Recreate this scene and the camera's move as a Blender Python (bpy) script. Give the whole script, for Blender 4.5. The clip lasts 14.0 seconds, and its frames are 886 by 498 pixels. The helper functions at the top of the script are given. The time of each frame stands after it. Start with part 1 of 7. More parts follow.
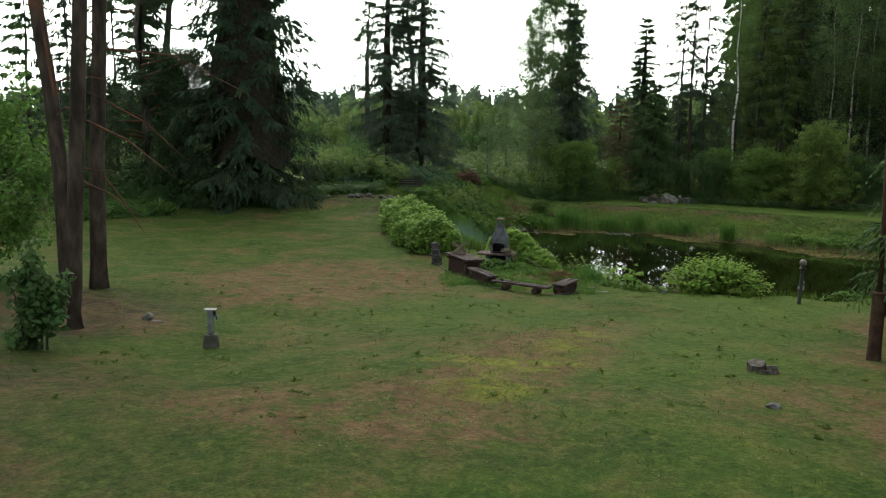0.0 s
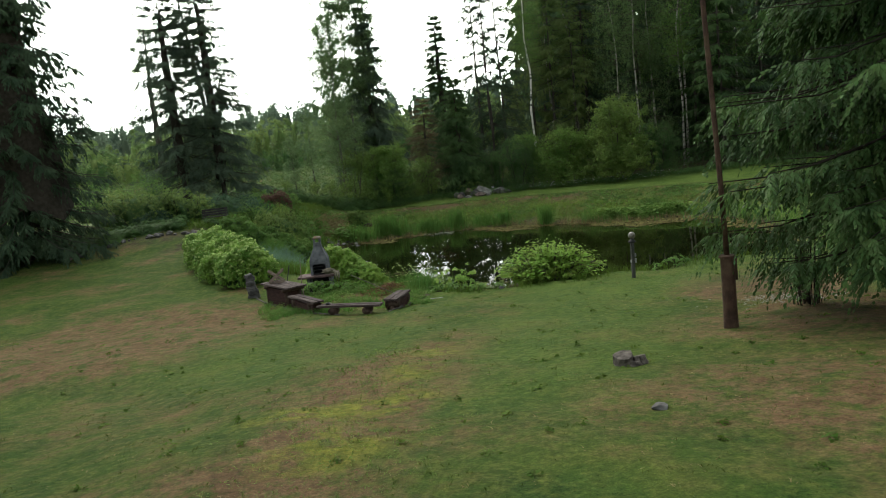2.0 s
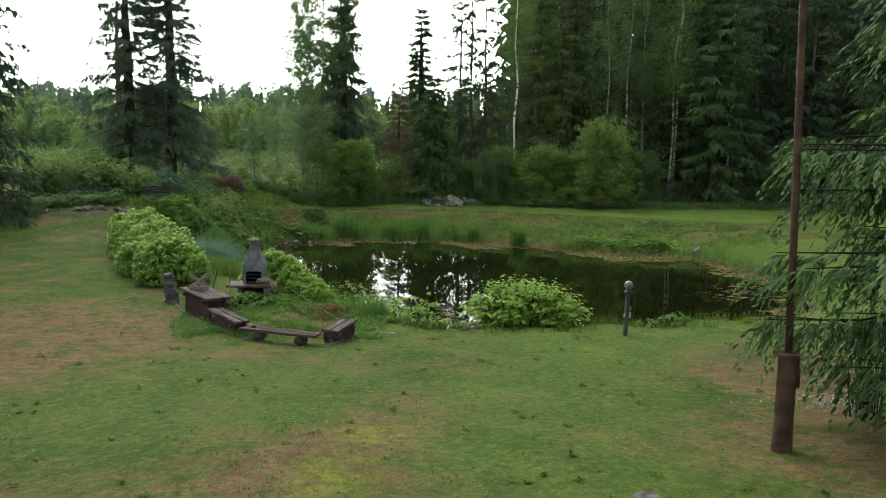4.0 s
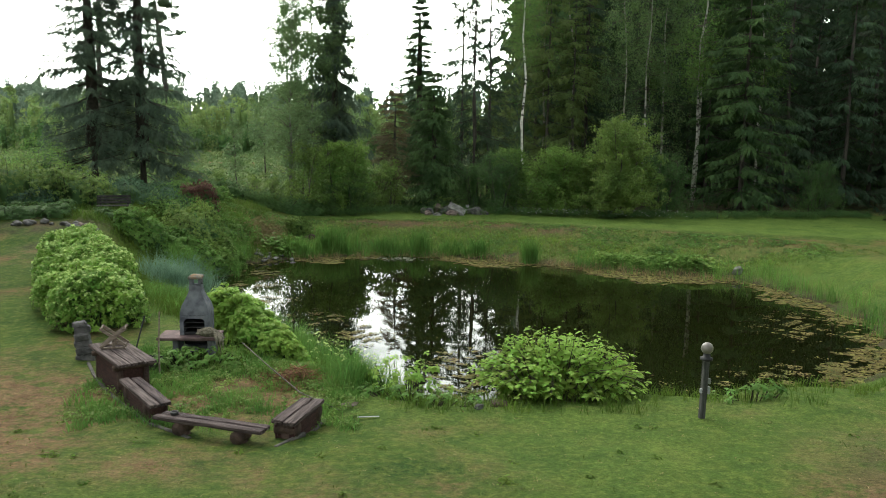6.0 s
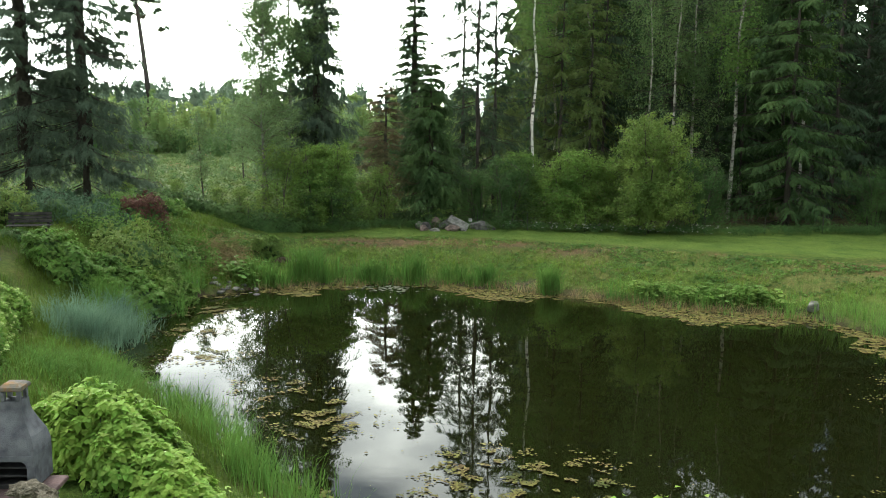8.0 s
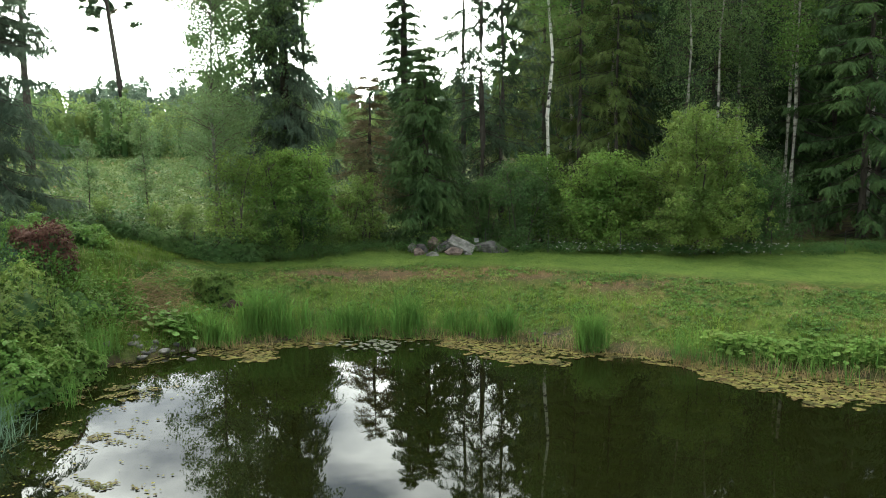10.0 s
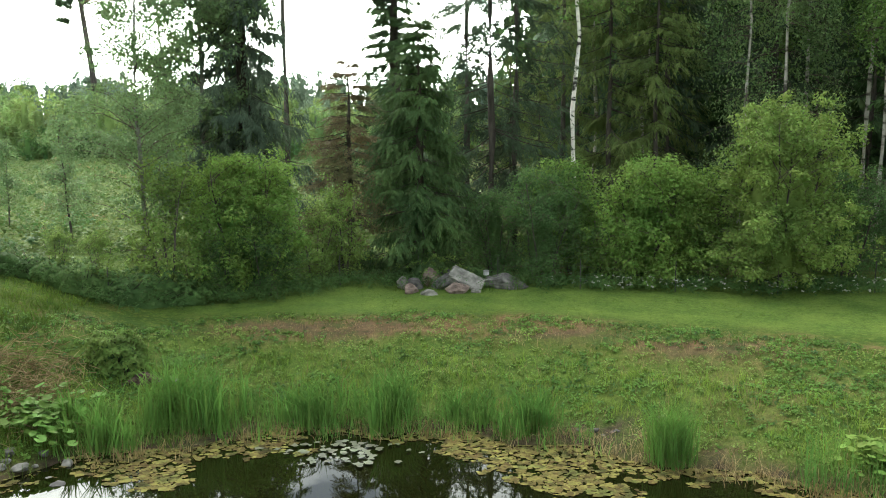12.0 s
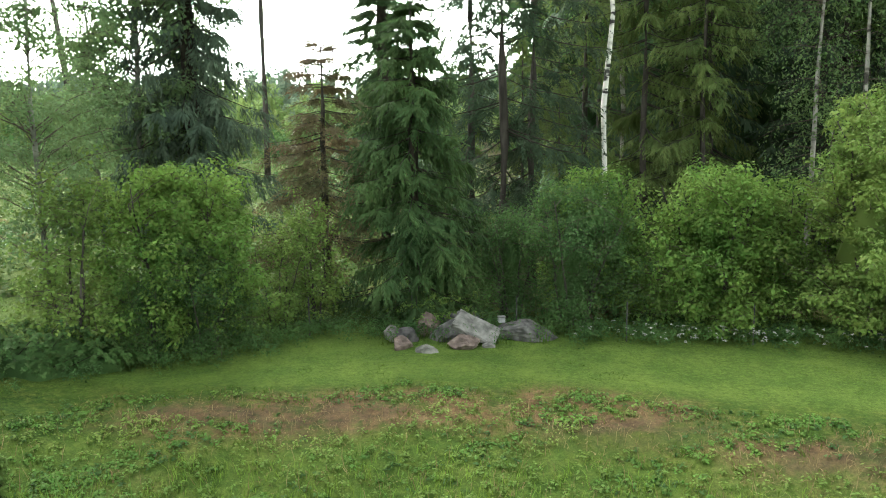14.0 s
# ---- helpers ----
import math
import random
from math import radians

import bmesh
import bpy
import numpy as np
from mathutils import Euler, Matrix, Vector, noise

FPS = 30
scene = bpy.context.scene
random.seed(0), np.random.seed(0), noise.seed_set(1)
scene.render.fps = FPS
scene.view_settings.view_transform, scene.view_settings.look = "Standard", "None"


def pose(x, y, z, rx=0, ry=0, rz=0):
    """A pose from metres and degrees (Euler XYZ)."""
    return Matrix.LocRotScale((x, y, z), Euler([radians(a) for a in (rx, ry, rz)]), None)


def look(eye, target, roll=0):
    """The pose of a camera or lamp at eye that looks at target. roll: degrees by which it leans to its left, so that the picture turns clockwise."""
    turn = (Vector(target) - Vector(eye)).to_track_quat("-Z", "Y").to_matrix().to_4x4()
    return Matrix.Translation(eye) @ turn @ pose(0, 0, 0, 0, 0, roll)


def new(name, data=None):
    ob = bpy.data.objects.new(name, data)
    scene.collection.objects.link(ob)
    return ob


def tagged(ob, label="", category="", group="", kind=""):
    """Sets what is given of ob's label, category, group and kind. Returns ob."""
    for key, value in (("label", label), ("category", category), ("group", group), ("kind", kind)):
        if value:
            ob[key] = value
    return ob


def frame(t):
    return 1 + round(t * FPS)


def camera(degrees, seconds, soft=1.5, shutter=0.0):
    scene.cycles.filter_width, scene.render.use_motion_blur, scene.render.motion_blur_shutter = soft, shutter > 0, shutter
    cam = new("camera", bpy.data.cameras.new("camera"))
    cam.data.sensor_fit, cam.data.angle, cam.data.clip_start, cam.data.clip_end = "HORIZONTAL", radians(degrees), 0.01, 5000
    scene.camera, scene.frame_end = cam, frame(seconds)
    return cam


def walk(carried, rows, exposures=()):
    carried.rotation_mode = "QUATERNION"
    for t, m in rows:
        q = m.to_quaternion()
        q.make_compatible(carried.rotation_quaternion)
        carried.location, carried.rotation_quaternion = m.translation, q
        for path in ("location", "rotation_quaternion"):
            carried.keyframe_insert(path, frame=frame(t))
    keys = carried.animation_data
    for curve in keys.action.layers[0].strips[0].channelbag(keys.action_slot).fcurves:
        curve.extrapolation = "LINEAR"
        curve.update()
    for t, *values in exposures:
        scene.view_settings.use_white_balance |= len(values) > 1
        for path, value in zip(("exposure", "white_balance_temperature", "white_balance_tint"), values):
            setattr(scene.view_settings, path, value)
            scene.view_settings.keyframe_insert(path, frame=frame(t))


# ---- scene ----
cam = camera(55.6, 14.0, 1.0)
PATH = [
    (0, pose(0.688, 0.010, 4.811, 81.45, -0.81, 15.65)),
    (0.5, pose(0.597, 0.326, 4.802, 81.44, -0.79, 15.61)),
    (1, pose(0.525, 0.794, 4.688, 81.50, 3.78, 12.85)),
    (1.5, pose(0.433, 1.386, 4.648, 81.56, 10.15, 6.35)),
    (2, pose(0.354, 2.047, 4.629, 81.59, 6.42, 2.38)),
    (2.5, pose(0.310, 2.866, 4.634, 81.59, 2.15, 0.85)),
    (3, pose(0.273, 3.833, 4.650, 81.57, -0.46, 0.86)),
    (3.2, pose(0.251, 4.231, 4.659, 81.56, -0.69, 0.80)),
    (5.3, pose(0.102, 9.386, 4.602, 81.75, -0.53, 0.70)),
    (5.5, pose(0.106, 9.946, 4.622, 81.67, -0.57, 0.77)),
    (6, pose(0.038, 11.469, 4.610, 81.66, -0.61, 0.73)),
    (6.5, pose(-0.033, 13.145, 4.587, 81.67, -0.70, 0.67)),
    (7, pose(-0.095, 14.935, 4.576, 81.69, -0.63, 0.62)),
    (7.5, pose(-0.118, 16.821, 4.536, 81.75, -0.55, 0.56)),
    (8, pose(-0.159, 18.687, 4.524, 81.78, -0.57, 0.49)),
    (8.2, pose(-0.125, 19.441, 4.509, 81.82, -0.60, 0.59)),
    (10.3, pose(-0.502, 28.168, 4.571, 81.56, 0.44, -0.09)),
    (10.5, pose(-0.537, 28.940, 4.551, 81.61, 0.32, -0.19)),
    (11, pose(-0.556, 30.900, 4.557, 81.54, 0.32, -0.27)),
    (11.5, pose(-0.545, 32.852, 4.513, 81.59, 0.49, -0.31)),
    (12, pose(-0.546, 34.807, 4.546, 81.44, 0.45, -0.35)),
    (12.5, pose(-0.604, 36.671, 4.567, 81.36, 0.44, -0.51)),
    (13, pose(-0.722, 38.576, 4.606, 81.20, 0.31, -0.82)),
    (13.5, pose(-0.761, 40.263, 4.627, 81.26, 0.55, -1.00)),
    (14, pose(-0.709, 41.033, 4.597, 81.23, 0.61, -0.88)),
]
walk(cam, PATH, ((0.0, -0.8), (1.0, -0.8), (3.0, -0.4), (5.5, -0.18), (7.5, 0.2), (10.5, 0.35), (12.5, 0.70), (14.0, 0.82)))

# ---- world and light ----
world = bpy.data.worlds.new("world")
scene.world = world
world.use_nodes = True
wn, wl = world.node_tree.nodes, world.node_tree.links
background = wn["Background"]
sky = wn.new("ShaderNodeTexSky")
sky.sky_type, sky.sun_disc = "NISHITA", False
sky.sun_elevation, sky.sun_rotation = radians(48), radians(-31)
sky.air_density, sky.dust_density, sky.ozone_density = 1.0, 0.6, 1.5
wc = wn.new("ShaderNodeTexCoord")
wm = wn.new("ShaderNodeMapping")
wm.inputs["Scale"].default_value = (1.0, 1.0, 2.2)
clouds = wn.new("ShaderNodeTexNoise")
clouds.inputs["Scale"].default_value, clouds.inputs["Detail"].default_value = 2.6, 6.0
cover = wn.new("ShaderNodeMapRange")
cover.inputs["From Min"].default_value, cover.inputs["From Max"].default_value = 0.44, 0.70
cover.inputs["To Min"].default_value, cover.inputs["To Max"].default_value = 0.05, 0.75
blend = wn.new("ShaderNodeMix")
blend.data_type = "RGBA"
# thin cloud, whole and bright near the horizon, thinner and greyer overhead
height = wn.new("ShaderNodeSeparateXYZ")
haze = wn.new("ShaderNodeMapRange")
haze.inputs["From Min"].default_value, haze.inputs["From Max"].default_value = 0.17, 0.32
haze.inputs["To Min"].default_value, haze.inputs["To Max"].default_value = 1.0, 0.0
most = wn.new("ShaderNodeMath")
most.operation = "MAXIMUM"
aim = wn.new("ShaderNodeVectorMath")
aim.operation = "DOT_PRODUCT"
aim.inputs[1].default_value = Vector((-0.40, 0.85, 0.14)).normalized()
glow = wn.new("ShaderNodeMapRange")
glow.interpolation_type = "SMOOTHSTEP"
glow.inputs["From Min"].default_value, glow.inputs["From Max"].default_value = 0.6, 1.0
glow.inputs["To Min"].default_value, glow.inputs["To Max"].default_value = 1.0, 2.8
dome = wn.new("ShaderNodeMapRange")
dome.inputs["From Min"].default_value, dome.inputs["From Max"].default_value = 0.12, 0.6
dome.inputs["To Min"].default_value, dome.inputs["To Max"].default_value = 1.5, 1.9
bright = wn.new("ShaderNodeMath")
bright.operation = "MULTIPLY"
white = wn.new("ShaderNodeVectorMath")
white.operation = "SCALE"
white.inputs[0].default_value = (23.6, 24.9, 22.6)
wl.new(wc.outputs["Generated"], wm.inputs["Vector"])
wl.new(wm.outputs["Vector"], clouds.inputs["Vector"])
wl.new(clouds.outputs["Fac"], cover.inputs["Value"])
wl.new(wc.outputs["Generated"], height.inputs[0])
wl.new(height.outputs["Z"], haze.inputs["Value"])
wl.new(cover.outputs["Result"], most.inputs[0])
wl.new(haze.outputs["Result"], most.inputs[1])
wl.new(most.outputs[0], blend.inputs[0])
wl.new(wc.outputs["Generated"], aim.inputs[0])
wl.new(aim.outputs["Value"], glow.inputs["Value"])
wl.new(height.outputs["Z"], dome.inputs["Value"])
wl.new(glow.outputs["Result"], bright.inputs[0])
wl.new(dome.outputs["Result"], bright.inputs[1])
wl.new(bright.outputs[0], white.inputs["Scale"])
wl.new(sky.outputs["Color"], blend.inputs[6])
wl.new(white.outputs["Vector"], blend.inputs[7])
wl.new(blend.outputs[2], background.inputs["Color"])
background.inputs["Strength"].default_value = 0.1

sun = new("sun", bpy.data.lights.new("sun", "SUN"))
sun.data.energy, sun.data.angle, sun.data.color = 4.0, radians(45), (1.0, 0.95, 0.86)
sun.matrix_world = look((-36, 60, 80), (0, 0, 0))

# ---- materials ----


def material(name, colours, scale=4.0, detail=5.0, rough=0.8, bump=0.0, bump_scale=30.0, island=0.0, coords="Object",
             specular=0.3, metal=0.0, spread=(0.35, 0.65), leaf=0.0, per_object=0.0, stretch=(1, 1, 1)):
    """Noise between the colours, some variation per island or object, and a fine bump."""
    m = bpy.data.materials.new(name)
    m.use_nodes = True
    n, l = m.node_tree.nodes, m.node_tree.links
    b = n["Principled BSDF"]
    tc = n.new("ShaderNodeTexCoord")
    mp = n.new("ShaderNodeMapping")
    mp.inputs["Scale"].default_value = stretch
    l.new(tc.outputs[coords], mp.inputs["Vector"])
    nz = n.new("ShaderNodeTexNoise")
    nz.inputs["Scale"].default_value, nz.inputs["Detail"].default_value = scale, detail
    l.new(mp.outputs["Vector"], nz.inputs["Vector"])
    ramp = n.new("ShaderNodeValToRGB")
    els = ramp.color_ramp.elements
    while len(els) < len(colours):
        els.new(0.5)
    for i, c in enumerate(colours):
        els[i].position = spread[0] + (spread[1] - spread[0]) * i / max(1, len(colours) - 1)
        els[i].color = (*c, 1)
    l.new(nz.outputs["Fac"], ramp.inputs["Fac"])
    col = ramp.outputs["Color"]
    for amount, node, out in ((island, "ShaderNodeNewGeometry", "Random Per Island"), (per_object, "ShaderNodeObjectInfo", "Random")):
        if amount:
            g = n.new(node)
            r = n.new("ShaderNodeMapRange")
            r.inputs["To Min"].default_value, r.inputs["To Max"].default_value = 1 - amount, 1 + amount
            l.new(g.outputs[out], r.inputs["Value"])
            h = n.new("ShaderNodeHueSaturation")
            l.new(r.outputs["Result"], h.inputs["Value"])
            r2 = n.new("ShaderNodeMapRange")
            r2.inputs["To Min"].default_value, r2.inputs["To Max"].default_value = 0.5 - amount * 0.07, 0.5 + amount * 0.05
            l.new(g.outputs[out], r2.inputs["Value"])
            l.new(r2.outputs["Result"], h.inputs["Hue"])
            l.new(col, h.inputs["Color"])
            col = h.outputs["Color"]
    l.new(col, b.inputs["Base Color"])
    b.inputs["Roughness"].default_value, b.inputs["Metallic"].default_value = rough, metal
    b.inputs["Specular IOR Level"].default_value = specular
    if bump:
        bn = n.new("ShaderNodeTexNoise")
        bn.inputs["Scale"].default_value, bn.inputs["Detail"].default_value = bump_scale, 6
        l.new(mp.outputs["Vector"], bn.inputs["Vector"])
        bp = n.new("ShaderNodeBump")
        bp.inputs["Strength"].default_value, bp.inputs["Distance"].default_value = bump, 0.05
        l.new(bn.outputs["Fac"], bp.inputs["Height"])
        l.new(bp.outputs["Normal"], b.inputs["Normal"])
    if leaf:
        t = n.new("ShaderNodeBsdfTranslucent")
        mx = n.new("ShaderNodeMixShader")
        mx.inputs[0].default_value = leaf
        l.new(col, t.inputs["Color"])
        l.new(b.outputs[0], mx.inputs[1])
        l.new(t.outputs[0], mx.inputs[2])
        l.new(mx.outputs[0], n["Material Output"].inputs["Surface"])
    return m


def leafy(name, dark, light, leaf=0.3, island=0.22, scale=0.6, rough=0.6, per_object=0.0):
    dark, light = [tuple(v * 1.25 for v in c) for c in (dark, light)]
    return material(name, [dark, light], scale=scale, detail=3, rough=rough, island=island, leaf=leaf + 0.1, per_object=per_object, spread=(0.3, 0.7), specular=0.14 if "leaves" in name else 0.06)


M_SPRUCE = leafy("spruce_needles", (0.022, 0.046, 0.020), (0.052, 0.092, 0.032), 0.15)
M_SPRUCE_TIP = leafy("spruce_fresh_needles", (0.026, 0.054, 0.022), (0.064, 0.110, 0.036), 0.2)
M_SPRUCE_MID = leafy("olive_spruce_needles", (0.022, 0.048, 0.018), (0.066, 0.118, 0.036), 0.12, island=0.25, scale=1.6)
# limb colour, also on the solid columns that stand in for crown shade
M_TWIG_AND_SHADE = material("dark_twigs_and_crown_shade", [(0.022, 0.018, 0.014), (0.045, 0.038, 0.03)], 6, rough=0.95)
M_GREYWOOD = material("grey_old_wood", [(0.018, 0.017, 0.016), (0.052, 0.049, 0.045)], 6, bump=0.5, bump_scale=20, rough=0.9)
# needle colour lifted and tinted blue in place of haze
M_SPRUCE_DARK = leafy("hazed_dark_spruce_needles", (0.024, 0.044, 0.027), (0.054, 0.084, 0.045), 0.25, per_object=0.2)
M_SPRUCE_GREY = leafy("grey_green_spruce_needles", (0.044, 0.070, 0.050), (0.088, 0.122, 0.078), 0.3)
M_SPRUCE_OLIVE = leafy("pale_olive_spruce_needles", (0.056, 0.090, 0.029), (0.112, 0.155, 0.048), 0.3, per_object=0.15)
M_DEAD = leafy("dry_spruce_needles", (0.070, 0.078, 0.036), (0.135, 0.096, 0.056), 0.25, scale=0.8)
M_PINE = leafy("pine_needles", (0.036, 0.062, 0.032), (0.065, 0.105, 0.05), 0.2)
M_BIRCH = leafy("birch_leaves", (0.050, 0.105, 0.028), (0.11, 0.19, 0.045), 0.35)
M_WEEPING = leafy("pale_birch_leaves", (0.070, 0.125, 0.048), (0.15, 0.225, 0.085), 0.35)
M_ASPEN = leafy("aspen_leaves", (0.070, 0.122, 0.056), (0.140, 0.205, 0.084), 0.4)
M_BUSH = leafy("bush_leaves", (0.062, 0.135, 0.031), (0.13, 0.235, 0.05), 0.35)
M_BUSH_LIGHT = leafy("light_bush_leaves", (0.085, 0.15, 0.036), (0.165, 0.235, 0.058), 0.35)
M_BUSH_DARK = leafy("dark_bush_leaves", (0.037, 0.083, 0.028), (0.076, 0.142, 0.041), 0.3)
M_HYDRANGEA = leafy("hydrangea_leaves", (0.084, 0.178, 0.028), (0.180, 0.300, 0.052), 0.3, scale=1.5)
M_LIME_LEAF = leafy("lime_green_leaves", (0.115, 0.225, 0.036), (0.215, 0.335, 0.060), 0.3, scale=1.4)
M_FLOWER = leafy("pale_flower_heads", (0.24, 0.36, 0.10), (0.38, 0.48, 0.18), 0.25)
M_WHITE_FLOWER = leafy("white_flowers", (0.18, 0.19, 0.17), (0.34, 0.34, 0.31), 0.2)
M_KNOT = leafy("knotweed_leaves", (0.145, 0.265, 0.045), (0.265, 0.385, 0.080), 0.4, scale=1.2, island=0.3)
M_RED = leafy("reddish_leaves", (0.075, 0.035, 0.028), (0.12, 0.06, 0.04), 0.25)
M_JUNIPER = leafy("juniper_needles", (0.032, 0.070, 0.042), (0.066, 0.122, 0.066), 0.1)
M_BUSH_TOP = leafy("fresh_bush_leaves", (0.070, 0.145, 0.031), (0.170, 0.265, 0.060), 0.38)
M_REED = leafy("reed_blades", (0.056, 0.13, 0.030), (0.125, 0.235, 0.052), 0.35)
M_SEDGE = leafy("bluish_grass", (0.090, 0.165, 0.115), (0.155, 0.25, 0.165), 0.3)
M_BRIGHT_GRASS = leafy("bright_grass_blades", (0.105, 0.180, 0.030), (0.190, 0.275, 0.050), 0.35)
M_STRAW = leafy("dead_reed_stalks", (0.16, 0.12, 0.06), (0.28, 0.22, 0.12), 0.2)
M_GRASS = leafy("grass_blades", (0.041, 0.081, 0.014), (0.094, 0.146, 0.025), 0.35)
M_LAWN_BLADE = leafy("lawn_blades", (0.038, 0.069, 0.014), (0.094, 0.118, 0.031), 0.3)
M_MEADOW = leafy("meadow_herbs", (0.036, 0.074, 0.018), (0.094, 0.136, 0.038), 0.25, scale=0.28, island=0.12)
# distance haze is put into these two colours: paler, the conifers bluer
M_FAR_LIGHT = leafy("hazed_birch_leaves", (0.085, 0.150, 0.060), (0.210, 0.285, 0.095), 0.45, scale=0.14, island=0.25)
M_FAR_DARK = leafy("hazed_conifer_needles", (0.080, 0.120, 0.092), (0.140, 0.190, 0.125), 0.35, scale=0.1)
M_BARK = material("grey_bark", [(0.030, 0.026, 0.022), (0.075, 0.066, 0.057)], 6, bump=0.6, bump_scale=14, stretch=(1, 1, 0.25), rough=0.95)
M_PINE_BARK = material("pine_bark", [(0.024, 0.017, 0.015), (0.052, 0.037, 0.031), (0.085, 0.064, 0.052)], 5, bump=0.9, bump_scale=9, stretch=(1, 1, 0.35), rough=0.95)
M_PINE_UPPER = material("orange_pine_bark", [(0.075, 0.036, 0.024), (0.15, 0.072, 0.042)], 4, bump=0.6, bump_scale=9, stretch=(1, 1, 0.4), rough=0.9)
M_BIRCH_BARK = material("birch_bark", [(0.04, 0.038, 0.035), (0.50, 0.49, 0.45), (0.66, 0.65, 0.60)], 2.2, bump=0.2, bump_scale=12, stretch=(1, 1, 2.5), spread=(0.36, 0.5), rough=0.8)
M_THIN_BIRCH = material("dull_birch_bark", [(0.05, 0.046, 0.04), (0.20, 0.19, 0.165), (0.30, 0.29, 0.26)], 2.2, bump=0.2, bump_scale=12, stretch=(1, 1, 2.5), spread=(0.36, 0.55), rough=0.85)
M_ASPEN_BARK = material("aspen_bark", [(0.10, 0.105, 0.085), (0.2, 0.205, 0.17)], 4, bump=0.3, rough=0.9)
M_TWIG = material("twigs", [(0.06, 0.048, 0.036), (0.10, 0.085, 0.065)], 6, rough=0.9)
M_WOOD = material("weathered_planks", [(0.024, 0.016, 0.016), (0.064, 0.046, 0.044), (0.115, 0.090, 0.084)], 3, detail=8, bump=0.5, bump_scale=18, stretch=(0.7, 9, 9), rough=0.85, per_object=0.25, specular=0.25)
M_REDWOOD = material("dark_red_boards", [(0.028, 0.012, 0.011), (0.058, 0.024, 0.021)], 5, bump=0.3, stretch=(1, 6, 6), rough=0.8)
M_LOG = material("old_log", [(0.035, 0.022, 0.018), (0.085, 0.055, 0.042)], 6, bump=0.7, bump_scale=20, rough=0.9)
M_PALE_WOOD = material("pale_wood", [(0.12, 0.092, 0.073), (0.22, 0.175, 0.14)], 5, bump=0.2, stretch=(1, 8, 8), rough=0.75)
M_CONCRETE = material("grey_concrete", [(0.075, 0.080, 0.092), (0.125, 0.132, 0.148), (0.165, 0.172, 0.186)], 5, bump=0.4, bump_scale=60, rough=0.95)
M_NEAR_BLACK = material("near_black_stone", [(0.012, 0.012, 0.013), (0.035, 0.033, 0.032)], 8, rough=0.95)
M_CAP = material("lichened_cap", [(0.12, 0.118, 0.11), (0.15, 0.13, 0.10), (0.20, 0.12, 0.055)], 9, bump=0.4, rough=0.95)
M_SLAB = material("reddish_slab", [(0.075, 0.05, 0.05), (0.14, 0.09, 0.088)], 5, bump=0.3, rough=0.8)
M_PELT = material("matted_pale_fibre", [(0.13, 0.115, 0.085), (0.25, 0.225, 0.17)], 18, bump=1.0, bump_scale=40, rough=1.0)
M_KERB = material("kerb_concrete", [(0.055, 0.052, 0.046), (0.105, 0.098, 0.088)], 4, bump=0.4, bump_scale=40, rough=0.95)
M_ROCK = material("grey_granite", [(0.036, 0.035, 0.036), (0.095, 0.092, 0.090), (0.19, 0.185, 0.178)], 4, detail=9, bump=1.0, bump_scale=6, rough=0.9, spread=(0.3, 0.7))
M_ROCK_PINK = material("pink_granite", [(0.070, 0.054, 0.047), (0.150, 0.112, 0.098), (0.24, 0.195, 0.172)], 5, detail=9, bump=0.7, bump_scale=12, rough=0.9, spread=(0.3, 0.7))
M_ROCK_PALE = material("pale_stone", [(0.085, 0.085, 0.076), (0.235, 0.230, 0.212)], 5, detail=9, bump=0.6, bump_scale=12, rough=0.9)
M_SLATE = material("stacked_slate", [(0.05, 0.048, 0.05), (0.115, 0.11, 0.11)], 6, bump=0.6, bump_scale=14, rough=0.9, per_object=0.2)
M_RUST = material("rusty_steel", [(0.035, 0.020, 0.015), (0.068, 0.037, 0.026), (0.09, 0.058, 0.038)], 5, bump=0.3, rough=0.8, metal=0.2)
M_ZINC = material("galvanised_steel", [(0.16, 0.165, 0.17), (0.26, 0.27, 0.28)], 6, rough=0.55, metal=0.6)
M_IRON = material("dark_iron", [(0.02, 0.021, 0.022), (0.05, 0.05, 0.05)], 8, rough=0.6, metal=0.5)
M_POST = material("weathered_post", [(0.038, 0.040, 0.038), (0.085, 0.085, 0.080)], 6, bump=0.4, stretch=(6, 6, 0.8), rough=0.9)
M_GLOBE = material("grimy_lamp_globe", [(0.11, 0.098, 0.085), (0.21, 0.19, 0.17)], 7, rough=0.3, specular=0.5)
M_PALE_PLASTIC = material("pale_plastic", [(0.22, 0.23, 0.24), (0.34, 0.345, 0.35)], 8, rough=0.5)
M_BLUE = material("blue_tap", [(0.03, 0.06, 0.20), (0.05, 0.09, 0.28)], 8, rough=0.5)
M_STUMP_TOP = material("cut_stump_wood", [(0.05, 0.042, 0.038), (0.15, 0.13, 0.115)], 9, bump=0.4, rough=0.95)
M_BRUSH = material("dry_brushwood", [(0.10, 0.05, 0.025), (0.21, 0.11, 0.055)], 10, island=0.4, rough=0.95)
M_PAD = material("lily_pads_and_algae", [(0.050, 0.060, 0.016), (0.110, 0.102, 0.030), (0.125, 0.100, 0.040)], 1.4, island=0.5, rough=0.8, specular=0.1)
M_LILY = material("pale_lily_pads", [(0.040, 0.055, 0.028), (0.070, 0.085, 0.045)], 2, island=0.35, rough=0.42, specular=0.5)
M_ALGAE = material("algae_mat", [(0.048, 0.052, 0.016), (0.130, 0.110, 0.034), (0.075, 0.084, 0.024)], 2.6, bump=0.8, bump_scale=22, rough=0.85, specular=0.1, island=0.5)

